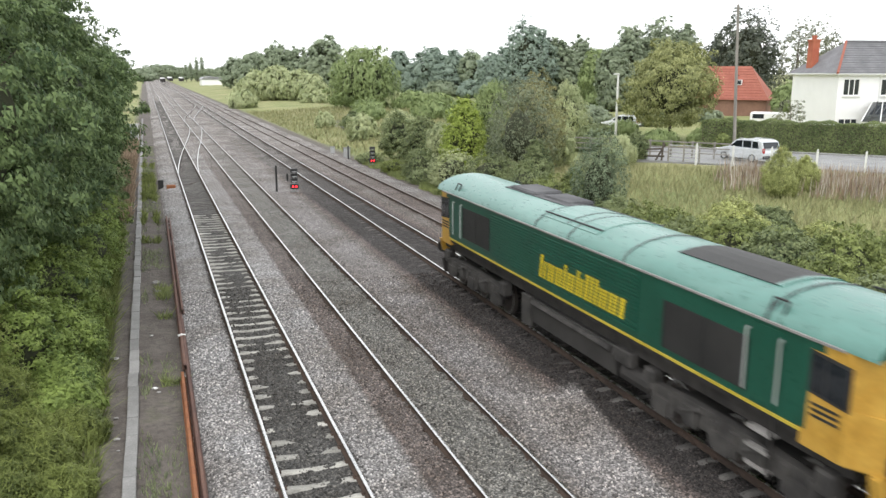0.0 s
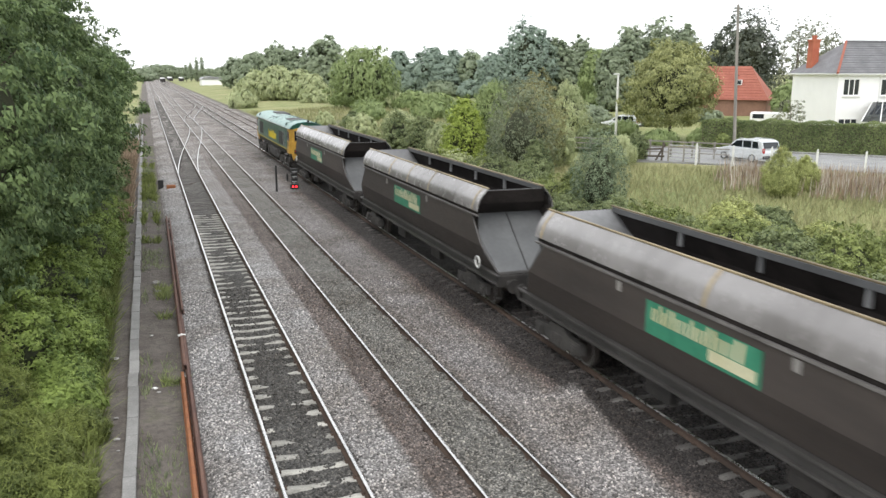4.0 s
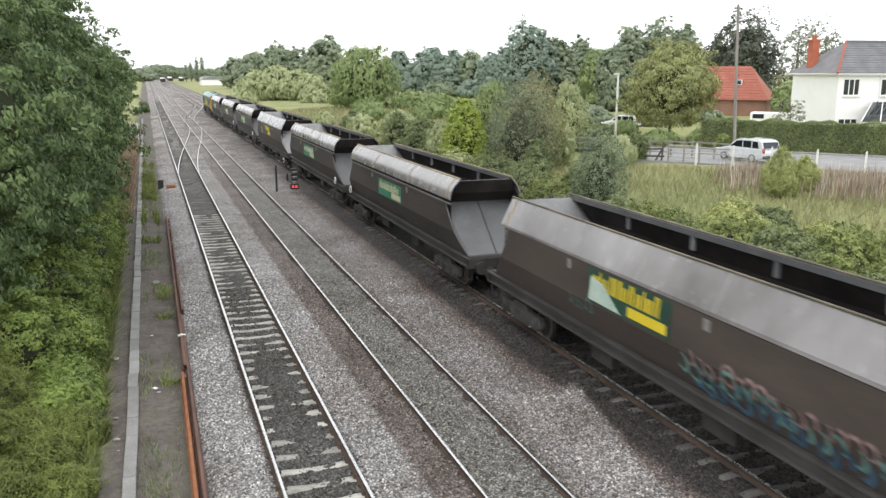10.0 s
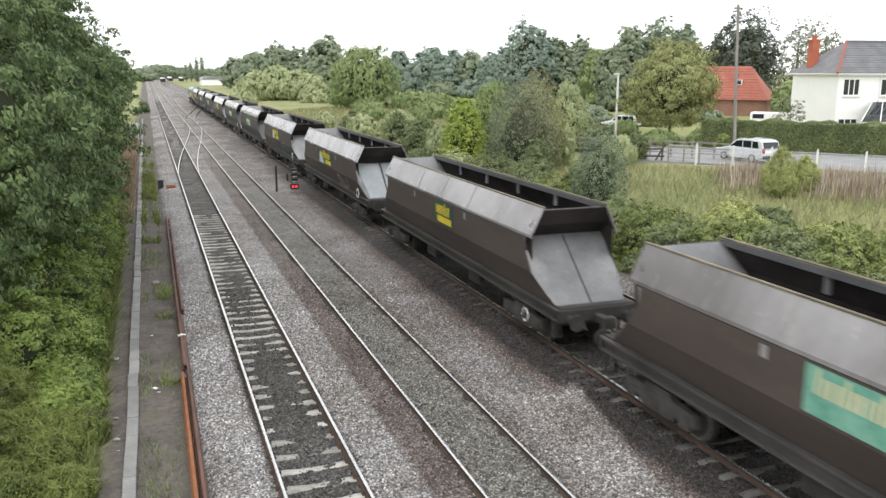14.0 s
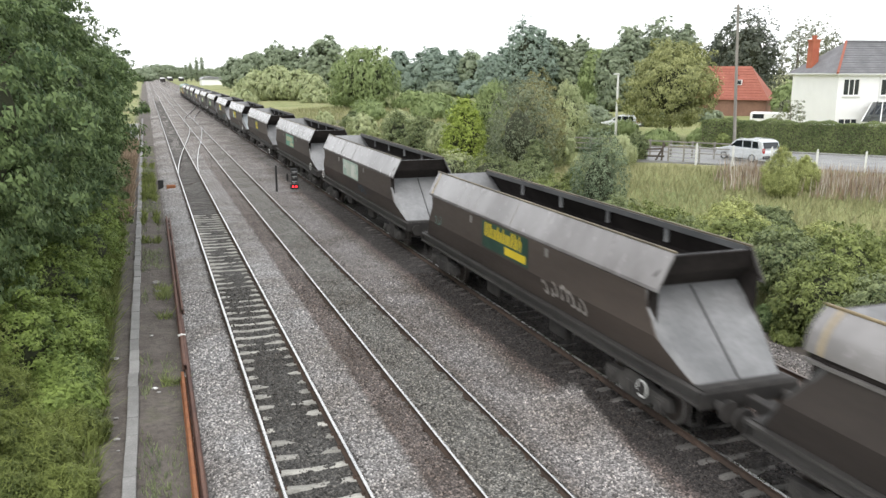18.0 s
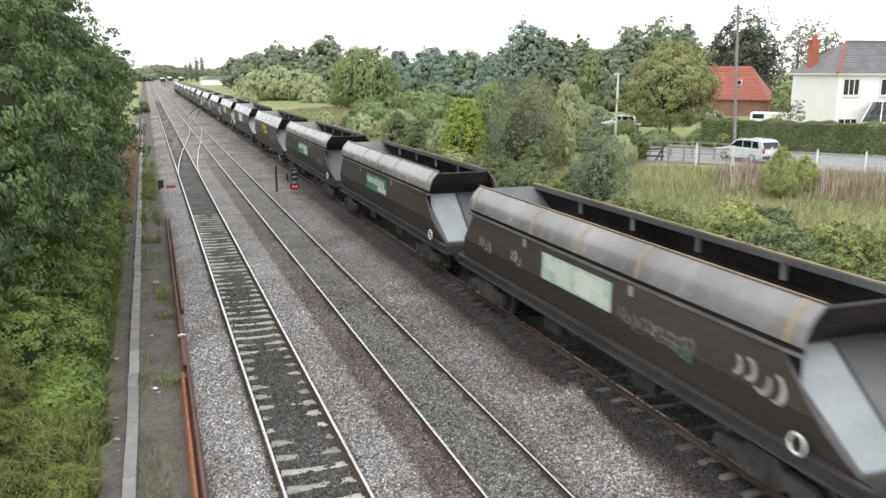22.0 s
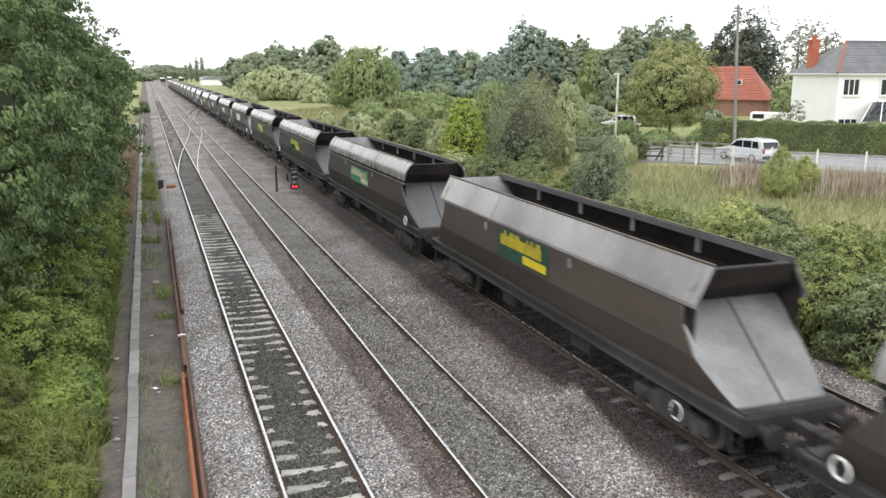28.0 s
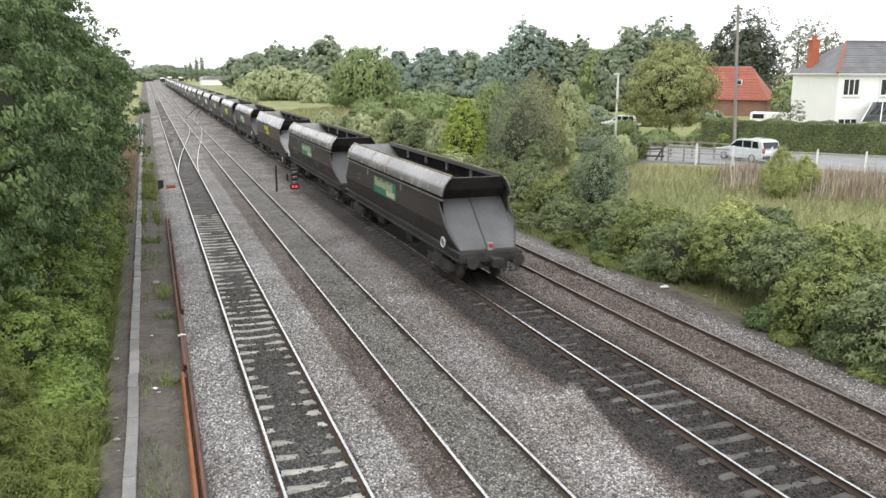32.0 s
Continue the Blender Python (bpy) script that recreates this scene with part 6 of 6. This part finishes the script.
hw = thing("white_house", "white rendered two-storey house with grey hipped roof", "house", at=pose(61.9, 62.5, 2.3, 0, 0, -11.2))
part("wall", boxes((0, 14, 0, 7.8, -0.9, 5.15)), RENDER_WHITE, hw)
part("fascia", boxes((-0.32, 14.3, -0.32, 8.1, 5.10, 5.26)), UPVC, hw)
part("gutter", rods(((-0.38, -0.38, 5.24), (14.3, -0.38, 5.24), 0.06), ((-0.38, -0.38, 5.24), (-0.38, 8.1, 5.24), 0.06), seg=6), UPVC, hw)
rf = bmesh.new()
a = [rf.verts.new(q) for q in ((-0.42, -0.42, 5.28), (14.42, -0.42, 5.28), (14.42, 8.2, 5.28), (-0.42, 8.2, 5.28), (3.0, 3.9, 8.35), (10.4, 3.9, 8.35))]
for f in ((0, 1, 5, 4), (1, 2, 5), (2, 3, 4, 5), (3, 0, 4), (0, 3, 2, 1)):
    rf.faces.new([a[i] for i in f])
roof = part("roof", rf, SLATE, hw, "grey slate hipped roof")
for i in range(13):
    f = (i + 0.5) / 13.5
    z, x0, x1, y = 5.30 + 3.07 * f, -0.42 + 3.42 * f, 14.42 - 4.02 * f, -0.42 + 4.32 * f
    part("slate_course", boxes((x0 + 0.1, x1 - 0.1, y - 0.03, y + 0.03, z - 0.02, z + 0.02)), SLATE, roof)
part("hip_tiles", rods(((-0.42, -0.42, 5.32), (3.0, 3.9, 8.39), 0.13), seg=6), RED_TILE, hw, "dull red clay hip tiles")
part("ridge_tiles", rods(((3.0, 3.9, 8.39), (10.4, 3.9, 8.39), 0.12), seg=6), SLATE, hw)
ch = part("chimney", boxes((0.15, 0.85, 4.9, 5.8, 5.2, 8.6), (0.09, 0.91, 4.84, 5.86, 8.4, 8.6)), BRICK, hw, "orange brick chimney stack")
for q in (5.15, 5.55):
    part("chimney_pot", rods(((0.5, q, 8.6), (0.5, q, 9.0), 0.13), seg=8), BRICK, ch)
sash(hw, 0.6, 2.2, 3.30, 4.72)
sash(hw, 4.5, 6.3, 3.30, 4.72)
sash(hw, 0.4, 2.3, 0.2, 0.98)
part("drainpipe", rods(((4.3, -0.08, 0), (4.3, -0.08, 5.2), 0.05), seg=6), UPVC, hw)

cs = thing("conservatory", "glazed lean-to conservatory with dark glazing bars", "conservatory", at=pose(61.1, 58.7, 2.3, 0, 0, -11.2))
part("glass_roof", sheet(bmesh.new(), [[(0, -0.2, 1.0), (8.5, -0.2, 1.0)], [(3.6, 3.6, 2.6), (8.5, 3.6, 2.6)]], 0.02), HOUSE_GLASS, cs)
for i in range(10):
    part("glazing_bar", rods(((i * 0.94, -0.22, 1.04), (3.6 + i * 0.54, 3.58, 2.65), 0.05), seg=5), BLACK if i % 2 else UPVC, cs)
part("wall", boxes((0.05, 8.5, 0, 0.12, -0.9, 1.0)), UPVC, cs)

rh = thing("brick_bungalow", "brown brick bungalow with steep red tiled roof", "house", at=beside_road(-25.0, 110, 2.0))
part("wall", boxes((0, 8.6, 0, 6, -0.5, 2.4)), BRICK_BROWN, rh)
rf = bmesh.new()
a = [rf.verts.new(q) for q in ((-0.3, -0.4, 2.3), (8.9, -0.4, 2.3), (8.9, 6.4, 2.3), (-0.3, 6.4, 2.3), (-0.3, 3.0, 6.45), (6.0, 3.0, 6.45))]
for f in ((0, 1, 5, 4), (1, 2, 5), (2, 3, 4, 5), (3, 0, 4), (0, 3, 2, 1)):
    rf.faces.new([a[i] for i in f])
part("roof", rf, RED_TILE, rh, "red tiled half-hipped roof")
for i in range(12):
    z = 2.45 + i * 0.33
    part("tile_course", boxes((-0.3, 8.85 - (z - 2.3) * 0.69, -0.43 + (z - 2.3) * 0.82, -0.36 + (z - 2.3) * 0.82, z, z + 0.05)), RED_TILE, rh)
sk = part("skylight", boxes((4.6, 5.3, 0.9, 1.5, 4.1, 4.75), bevel=0.02), UPVC, rh)
part("pane", boxes((4.66, 5.24, 0.86, 0.9, 4.2, 4.68)), HOUSE_GLASS, sk)

for u, n_, w_, h_ in ((-16.6, 100, 3.8, 1.3), (-14.0, 101, 2.6, 1.2)):
    v = thing("parked_van", "white van parked before the brick bungalow", "van", "white vans", at=beside_road(u, n_, 1.35))
    part("body", boxes((0, w_, 0, 1.9, 0.35, h_ + 0.6), bevel=0.15), UPVC, v)
    part("cab_window", boxes((0.3, w_ * 0.4, -0.02, 0.02, h_ - 0.1, h_ + 0.4)), HOUSE_GLASS, v)
    for q in (0.7, w_ - 0.7):
        part("wheel", rods(((q, 0.0, 0.33), (q, 0.2, 0.33), 0.33), seg=14), CAR_DARK, v)


# ---- cars ----
def estate_car(at, label):
    c = thing("parked_car", label, "car", "parked cars", at=at)
    out = [(0, 0.35), (0.1, 0.75), (0.9, 0.98), (1.15, 1.0), (4.1, 1.0), (4.25, 0.8), (4.25, 0.4), (3.9, 0.25), (0.35, 0.25)]
    part("body", bmesh_bevelled(out, 0.0, 1.72, 0.06), CAR_SILVER, c)
    cab = [(1.05, 1.0), (1.75, 1.52), (2.1, 1.60), (3.75, 1.60), (4.0, 1.5), (4.18, 1.0)]
    part("cabin", bmesh_bevelled(cab, 0.10, 1.62, 0.05), CAR_SILVER, c)
    for y0, y1 in ((0.085, 0.11), (1.61, 1.635)):
        for pts in ([(1.35, 1.04), (1.85, 1.46), (2.35, 1.50), (2.35, 1.04)], [(2.45, 1.04), (2.45, 1.50), (3.15, 1.51), (3.15, 1.04)], [(3.25, 1.04), (3.25, 1.50), (3.68, 1.48), (3.8, 1.04)]):
            part("side_window", prism(bmesh.new(), pts, "y", y0, y1), CAB_GLASS, c)
    part("rear_window", prism(bmesh.new(), [(4.02, 1.47), (4.04, 1.47), (4.19, 1.06), (4.17, 1.06)], "y", 0.2, 1.5), CAB_GLASS, c)
    part("windscreen", prism(bmesh.new(), [(1.12, 1.06), (1.10, 1.06), (1.72, 1.52), (1.74, 1.50)], "y", 0.2, 1.5), CAB_GLASS, c)
    for y in (0.02, 1.50):
        part("tail_lamp", boxes((4.16, 4.27, y, y + 0.2, 0.72, 1.05), bevel=0.02), CAR_RED, c)
        part("head_lamp", boxes((0.0, 0.2, y, y + 0.2, 0.62, 0.78), bevel=0.02), UPVC, c)
        part("roof_rail", rods(((2.0, 0.2 + (y > 1) * 1.3, 1.65), (3.7, 0.2 + (y > 1) * 1.3, 1.65), 0.02), seg=6), LAMP_GREY, c)
    part("bumper", boxes((4.2, 4.33, 0.05, 1.67, 0.32, 0.55), bevel=0.03), CAR_DARK, c)
    for x in (0.85, 3.35):
        for y in (0.0, 1.54):
            wh = part("wheel", rods(((x, y, 0.31), (x, y + 0.18, 0.31), 0.31), seg=18), CAR_DARK, c)
            part("rim", rods(((x, y - 0.01 + (y > 1) * 0.2, 0.31), (x, y + 0.0 + (y > 1) * 0.2, 0.31), 0.19), seg=14), LAMP_GREY, wh)
    return c


def bmesh_bevelled(pts, a, b, r):
    bm = prism(bmesh.new(), pts, "y", a, b)
    bmesh.ops.recalc_face_normals(bm, faces=bm.faces)
    bmesh.ops.bevel(bm, geom=list(bm.edges), offset=r, segments=2, affect="EDGES", profile=0.5)
    return bm


estate_car(beside_road(-12.9, 64.0, 1.34) @ Matrix.Rotation(radians(-36), 4, "Z") @ Matrix.Diagonal((1.1, 1.06, 1.01, 1)), "silver estate car parked on the road behind the fence")
estate_car(beside_road(-31.5, 92, 1.25), "silver car parked beyond the field")

# ---- gate and rails at the field's corner ----
gt = thing("field_gate", "weathered grey five-bar gate with dark leaning timbers", "gate", at=beside_road(-17.6, 60.2, 1.15))
for z in (0.3, 0.55, 0.8, 1.05, 1.3):
    part("bar", boxes((2.2, 4.4, -0.02, 0.02, z, z + 0.07)), LAMP_GREY, gt)
for x in (2.2, 3.3, 4.4):
    part("upright", boxes((x - 0.05, x + 0.05, -0.05, 0.05, -0.3, 1.45)), POLE_WOOD, gt)
for a_, b_ in (((-0.2, 0, 0.0), (0.6, 0.1, 1.5)), ((0.3, 0, -0.1), (0.3, 0, 1.3)), ((0.1, 0, 0.9), (1.8, 0.1, 1.05)), ((0.2, 0.1, 0.45), (1.9, 0, 0.5)), ((1.7, 0, -0.1), (1.8, 0, 1.5)), ((1.2, 0, 0.0), (1.9, 0.1, 1.4))):
    part("timber", rods((a_, b_, 0.07), seg=6), TIMBER, gt)
fr = thing("rail_fence", "grey post and rail fence behind the field", "fence", at=beside_road(-20.0, 63.2, 1.2))
for x in np.arange(-4, 9.0, 1.6):
    part("post", boxes((x - 0.06, x + 0.06, -0.06, 0.06, -0.3, 1.4)), POLE_WOOD, fr)
for z in (0.45, 0.85, 1.25):
    part("rail", boxes((-4, 8.8, -0.09, -0.06, z, z + 0.09)), POLE_WOOD, fr)
me = tree_meshes("s", 3.3, 1.5, 0.2, 1600, 0.16, 811, core=0.05)
plant("garden_shrub", "thin grey-green garden shrub before the white house", "shrub", me, beside_road(-9.9, 80, 2.2))
ts = thing("timber_stack", "low dark stack of old timbers in the weeds", "timber", at=pose(39.5, 32.8, 0.9, 0, 0, -30))
for k_ in range(4):
    part("beam", boxes((-1.6 + 0.1 * k_, 2.2, -0.15 + 0.02 * k_, 0.15, 0.02 + k_ * 0.22, 0.22 + k_ * 0.22), bevel=0.02), TIMBER, ts)

# ---- litter ----
def scrap(x, y, z, s_, material, seed, label):
    rng_ = random.Random(seed)
    bm = bmesh.new()
    bmesh.ops.create_icosphere(bm, subdivisions=2, radius=1.0)
    for v in bm.verts:
        v.co = Vector((v.co.x * s_, v.co.y * s_ * 0.7, abs(v.co.z) * s_ * 0.45)) * rng_.uniform(0.6, 1.15)
    ob = part("litter", bm, material, None)
    ob.location = (x, y, z)
    return tagged(ob, label, "litter", "litter")


for k_, (x, y, z, s_) in enumerate(((0.52, 24.75, -0.12, 0.14), (18.0, 25.6, -0.33, 0.2), (-0.33, 25.3, -0.2, 0.06), (-0.28, 20.8, -0.2, 0.08), (-0.2, 20.5, -0.2, 0.07), (-1.1, 18.0, -0.22, 0.08), (-1.15, 19.2, -0.22, 0.07), (-1.3, 23.5, -0.22, 0.12), (-0.1, 32.0, -0.2, 0.16), (-0.05, 30.6, -0.2, 0.14), (0.0, 52.5, -0.2, 0.14), (-1.05, 17.4, -0.22, 0.05), (18.6, 24.0, -0.3, 0.1))):
    scrap(x, y, z, s_, WHITE_RING if k_ < 4 else LEDGE_PAINT, 900 + k_, "crumpled pale litter lying beside the track")

# ---- cable trough, spare rails and lineside fittings ----
tr = thing("cable_trough", "pale concrete cable trough along the cess", "cable trough", kind="structure")
lid_b = boxes((-0.92, -0.67, 0.01, 0.99, -0.26, -0.16), bevel=0.012)
lid = part("lid", lid_b, CONCRETE, tr)
lid.location = (0, 8, 0)
rng = random.Random(5)
for i in range(1, 140):
    again("lid", lid.data, tr, pose(rng.uniform(-0.012, 0.012), 8 + i, rng.uniform(-0.01, 0.012), 0, 0, rng.uniform(-0.5, 0.5)))

for x, mt, y0, y1, nm in ((0.335, RUST_ORANGE, 4.0, 21.5, "bright orange rusty spare rail lying in the cess"), (0.49, RUST_DARK, 4.0, 27.0, "dark rusty spare rail lying in the cess"), (0.42, RUST_DARK, 22.0, 46.5, "old purple-brown spare rail lying in the cess"), (0.56, RUST_DARK, 27.5, 46.0, "old brown spare rail lying in the cess")):
    me = rail_mesh([(x + 0.0045 * (y0 - 4), y0), (x + 0.0045 * ((y0 + y1) / 2 - 4), (y0 + y1) / 2), (x + 0.0045 * (y1 - 4), y1)], mt, mt)
    ob = new("spare_rail", me)
    ob.location = (0, 0, -0.09)
    tagged(ob, nm, "rail", "spare rails")


def shunt_signal(x, y, z, lights, label):
    s = thing("shunt_signal", label, "signal", "low signals", at=pose(x, y, z))
    part("base", boxes((-0.25, 0.25, -0.25, 0.25, -0.3, 0.06)), CONCRETE, s)
    part("post", rods(((0, 0, 0), (0, 0, 1.5), 0.05), seg=8), LAMP_GREY, s)
    part("lamp_box", boxes((-0.26, 0.26, -0.16, 0.12, 0.22, 0.56), bevel=0.02), BLACK, s)
    for k in range(3):
        part("back_plate", boxes((-0.22, 0.22, -0.14, 0.1, 0.66 + k * 0.32, 0.92 + k * 0.32), bevel=0.02), BLACK, s)
        part("lens", boxes((-0.17, 0.17, -0.16, -0.13, 0.70 + k * 0.32, 0.74 + k * 0.32)), LAMP_GREY, s)
    for q in (-0.11, 0.11):
        part("red_lamp", rods(((q, -0.17, 0.38), (q, -0.19, 0.38), 0.062), seg=12), RED_GLOW if lights else CAR_RED, s, "lit red lamp")
    return s


shunt_signal(8.85, 54.3, -0.2, True, "low black signal showing two red lights")
shunt_signal(17.9, 68.5, -0.2, True, "low black signal with a red light by the bank")
for x, y, h in ((7.75, 54.7, 1.8), (17.2, 74.5, 1.2), (9.3, 60.0, 0.6)):
    p_ = thing("marker_post", "dark lineside marker post", "post", "marker posts", at=pose(x, y, -0.25))
    part("post", boxes((-0.06, 0.06, -0.06, 0.06, -0.2, h)), BLACK, p_)
for x, y, s_ in ((17.4, 76, 0.8), (16.9, 80, 0.6), (0.56, 59.4, 0.5)):
    c_ = thing("equipment_case", "small grey lineside equipment case", "cabinet", "lineside cases", at=pose(x, y, -0.25))
    part("body", boxes((-0.35 * s_, 0.35 * s_, -0.3 * s_, 0.3 * s_, -0.1, 1.1 * s_), bevel=0.02), LAMP_GREY if s_ > 0.55 else BLACK, c_)
    part("lid", boxes((-0.4 * s_, 0.4 * s_, -0.35 * s_, 0.35 * s_, 1.1 * s_, 1.16 * s_)), CONCRETE, c_)
lc = thing("relay_cabinet", "tall white lineside relay cabinet at the cess edge", "cabinet", at=pose(-1.5, 100.0, -0.3))
part("body", boxes((-0.45, 0.45, -0.3, 0.3, 0.1, 2.0), bevel=0.03), WHITE_RING, lc)
part("plinth", boxes((-0.5, 0.5, -0.35, 0.35, -0.1, 0.1)), CONCRETE, lc)
part("door", boxes((-0.38, 0.38, -0.325, -0.3, 0.22, 1.9)), LAMP_GREY, lc)
part("roof", boxes((-0.5, 0.5, -0.36, 0.36, 2.0, 2.06), bevel=0.015), LAMP_GREY, lc)
pm = thing("point_machine", "orange-brown point machine beside the switch", "point machine", at=pose(1.2, 58.3, -0.2))
part("case", boxes((-0.3, 0.3, -0.2, 0.2, -0.05, 0.28), bevel=0.04), RUST_ORANGE, pm)
part("rod", rods(((0.3, 0, 0.0), (2.2, 4.0, 0.02), 0.025), seg=6), RUST, pm)

sh = thing("white_shed", "long low white shed far down the line", "shed", at=pose(29, 470, -0.3, 0, 0, 0))
part("wall", boxes((0, 10.5, 0, 20, 0, 3.6)), UPVC, sh)
part("roof", prism(bmesh.new(), [(-0.4, 3.6), (10.9, 3.6), (9.5, 4.8), (5.2, 5.3), (1.0, 4.8)], "y", -0.3, 20.3), GALV, sh)
for k, (x, y, l) in enumerate(((11.0, 560, 30), (17.5, 620, 60), (24.0, 600, 26))):
    v = thing("stabled_wagons", "distant stabled wagons with pale roofs", "wagon", "stabled wagons", at=pose(x, y, 0))
    part("body", boxes((-1.3, 1.3, 0, l, 0.9, 3.0)), UNDER, v)
    part("roof", prism(bmesh.new(), [(-1.35, 3.0), (1.35, 3.0), (0.8, 3.5), (-0.8, 3.5)], "y", 0, l), UPVC, v)
# Poplars take the hazed leaf colour as well
for k, (x, h, r) in enumerate(((38.8, 19, 1.6), (35.6, 18, 1.5), (31.8, 15, 1.6), (28.8, 13.5, 1.4))):
    me = tree_meshes("a", h, r * 0.8, 1.0, 900, 0.9, 700 + k, pointed=0.75, ragged=0.0)
    plant("poplar", "tall narrow poplar far down the line, haze in its green", "tree", me, pose(x, 620 + k * 8, -0.3), "distant poplars")


SLEEP_DARK, SLEEP_COAL = sleeper_mesh(1.25, SLEEPER_DARK), sleeper_mesh(1.25, SLEEPER_COAL)
# ---- sleepers and rail clips, last because they are many ----
for i, (tk, cx) in enumerate(zip(TRACK_OBS, TRACKS)):
    first_y = 13.843 - 0.685 * 9 + 0.2 * i
    ys = [first_y + 0.685 * k for k in range(330)]
    near, far = ys[:(150, 70, 110, 60)[i]], ys[(150, 70, 110, 60)[i]:]
    rng = random.Random(20 + i)
    down = (0.0, -0.045, 0.006, -0.045)[i]
    for y in near:
        again("sleeper", SLEEP if i == 0 and y < 47 else (SLEEP_COAL if i == 2 and y > 17.2 else SLEEP_DARK), tk, pose(cx + rng.uniform(-0.02, 0.02), y + rng.uniform(-0.02, 0.02), down + rng.uniform(-0.008, 0.004), 0, 0, rng.uniform(-0.8, 0.8)))
    joined(SLEEP_DARK, [first_y - 0.685 * k for k in range(1, 68)], cx, "sleepers_under_bridge", tk, SLEEPER_DARK)
    joined(SLEEP, far, cx, "far_sleepers", tk, SLEEPER_DARK)
    for s in (-1, 1):
        joined(CLIP, ys[:90], cx + s * GAUGE, "rail_clips", tk, RUST)


# ---- loose chips of stone lying proud of the ballast ----
def loose_stones(n, area, seed):
    rng = np.random.default_rng(seed)
    x, y = rng.uniform(area[0], area[1], n), rng.uniform(area[2], area[3], n)
    clear = np.ones(n, bool)
    for cx in TRACKS:
        for s in (-1, 1):
            clear &= np.abs(x - cx - s * GAUGE) > 0.09
    x, y = x[clear], y[clear]
    n = len(x)
    c = np.stack([x, y, ballast_z(x, y) + 0.008], 1)
    octa = np.array([(1, 0, 0), (-1, 0, 0), (0, 1, 0), (0, -1, 0), (0, 0, 1), (0, 0, -1)], float)
    size = rng.uniform(0.018, 0.042, (n, 1, 1)) * rng.uniform(0.6, 1.2, (n, 6, 1))
    q = rng.normal(size=(n, 4))
    q /= np.linalg.norm(q, axis=1)[:, None]
    w, a, b, d = q.T
    R = np.stack([1 - 2 * (b * b + d * d), 2 * (a * b - d * w), 2 * (a * d + b * w), 2 * (a * b + d * w), 1 - 2 * (a * a + d * d), 2 * (b * d - a * w), 2 * (a * d - b * w), 2 * (b * d + a * w), 1 - 2 * (a * a + b * b)], -1).reshape(n, 3, 3)
    co = np.einsum("nij,nkj->nki", R, octa[None] * size) + c[:, None]
    f = np.array([(0, 2, 4), (2, 1, 4), (1, 3, 4), (3, 0, 4), (2, 0, 5), (1, 2, 5), (3, 1, 5), (0, 3, 5)])
    faces = (np.arange(n)[:, None, None] * 6 + f[None]).reshape(-1, 3)
    return tagged(new("loose_stones", mesh_np("loose_stones", co.reshape(-1, 3), faces, LOOSE_STONE)), "loose angular chips of grey and brown ballast stone", "stones", kind="stuff")


loose_stones(36000, (0.7, 17.2, 10.5, 30.0), 91)


# ---- the train runs by at a steady pace ----
def spin(wheels, radius):
    """Turns wheels that sit alike in their bogies: the first is keyed, the others roll by the same keys."""
    y, z = wheels[0].location.y, wheels[0].location.z
    walk(wheels[0], [(k / FPS, pose(0, y, z, -math.degrees(SPEED * k / FPS / radius), 0, 0)) for k in range(0, 961)])
    keys = wheels[0].animation_data
    for o in wheels[1:]:
        o.rotation_mode = "QUATERNION"
        other = o.animation_data_create()
        other.action, other.action_slot = keys.action, keys.action_slot


def motions():
    times = (0.0, 8.0, 16.0, 24.0, 32.0)
    for w, s0 in WAGONS:
        walk(w, [(t, pose(TRACKS[2], s0 + SPEED * t, 0)) for t in times])
    walk(LOCO, [(t, pose(TRACKS[2], LOCO_S + SPEED * t, 0)) for t in times])
    rows = {}
    for w, _ in WAGONS:
        for o in w.children_recursive:
            if o.name.startswith("wheelset"):
                rows.setdefault(round(o.location.y, 2), []).append(o)
    for same in rows.values():
        spin(same, 0.46)
    for o in LOCO.children_recursive:
        if o.name.startswith("wheelset"):
            spin([o], 0.53)


motions()
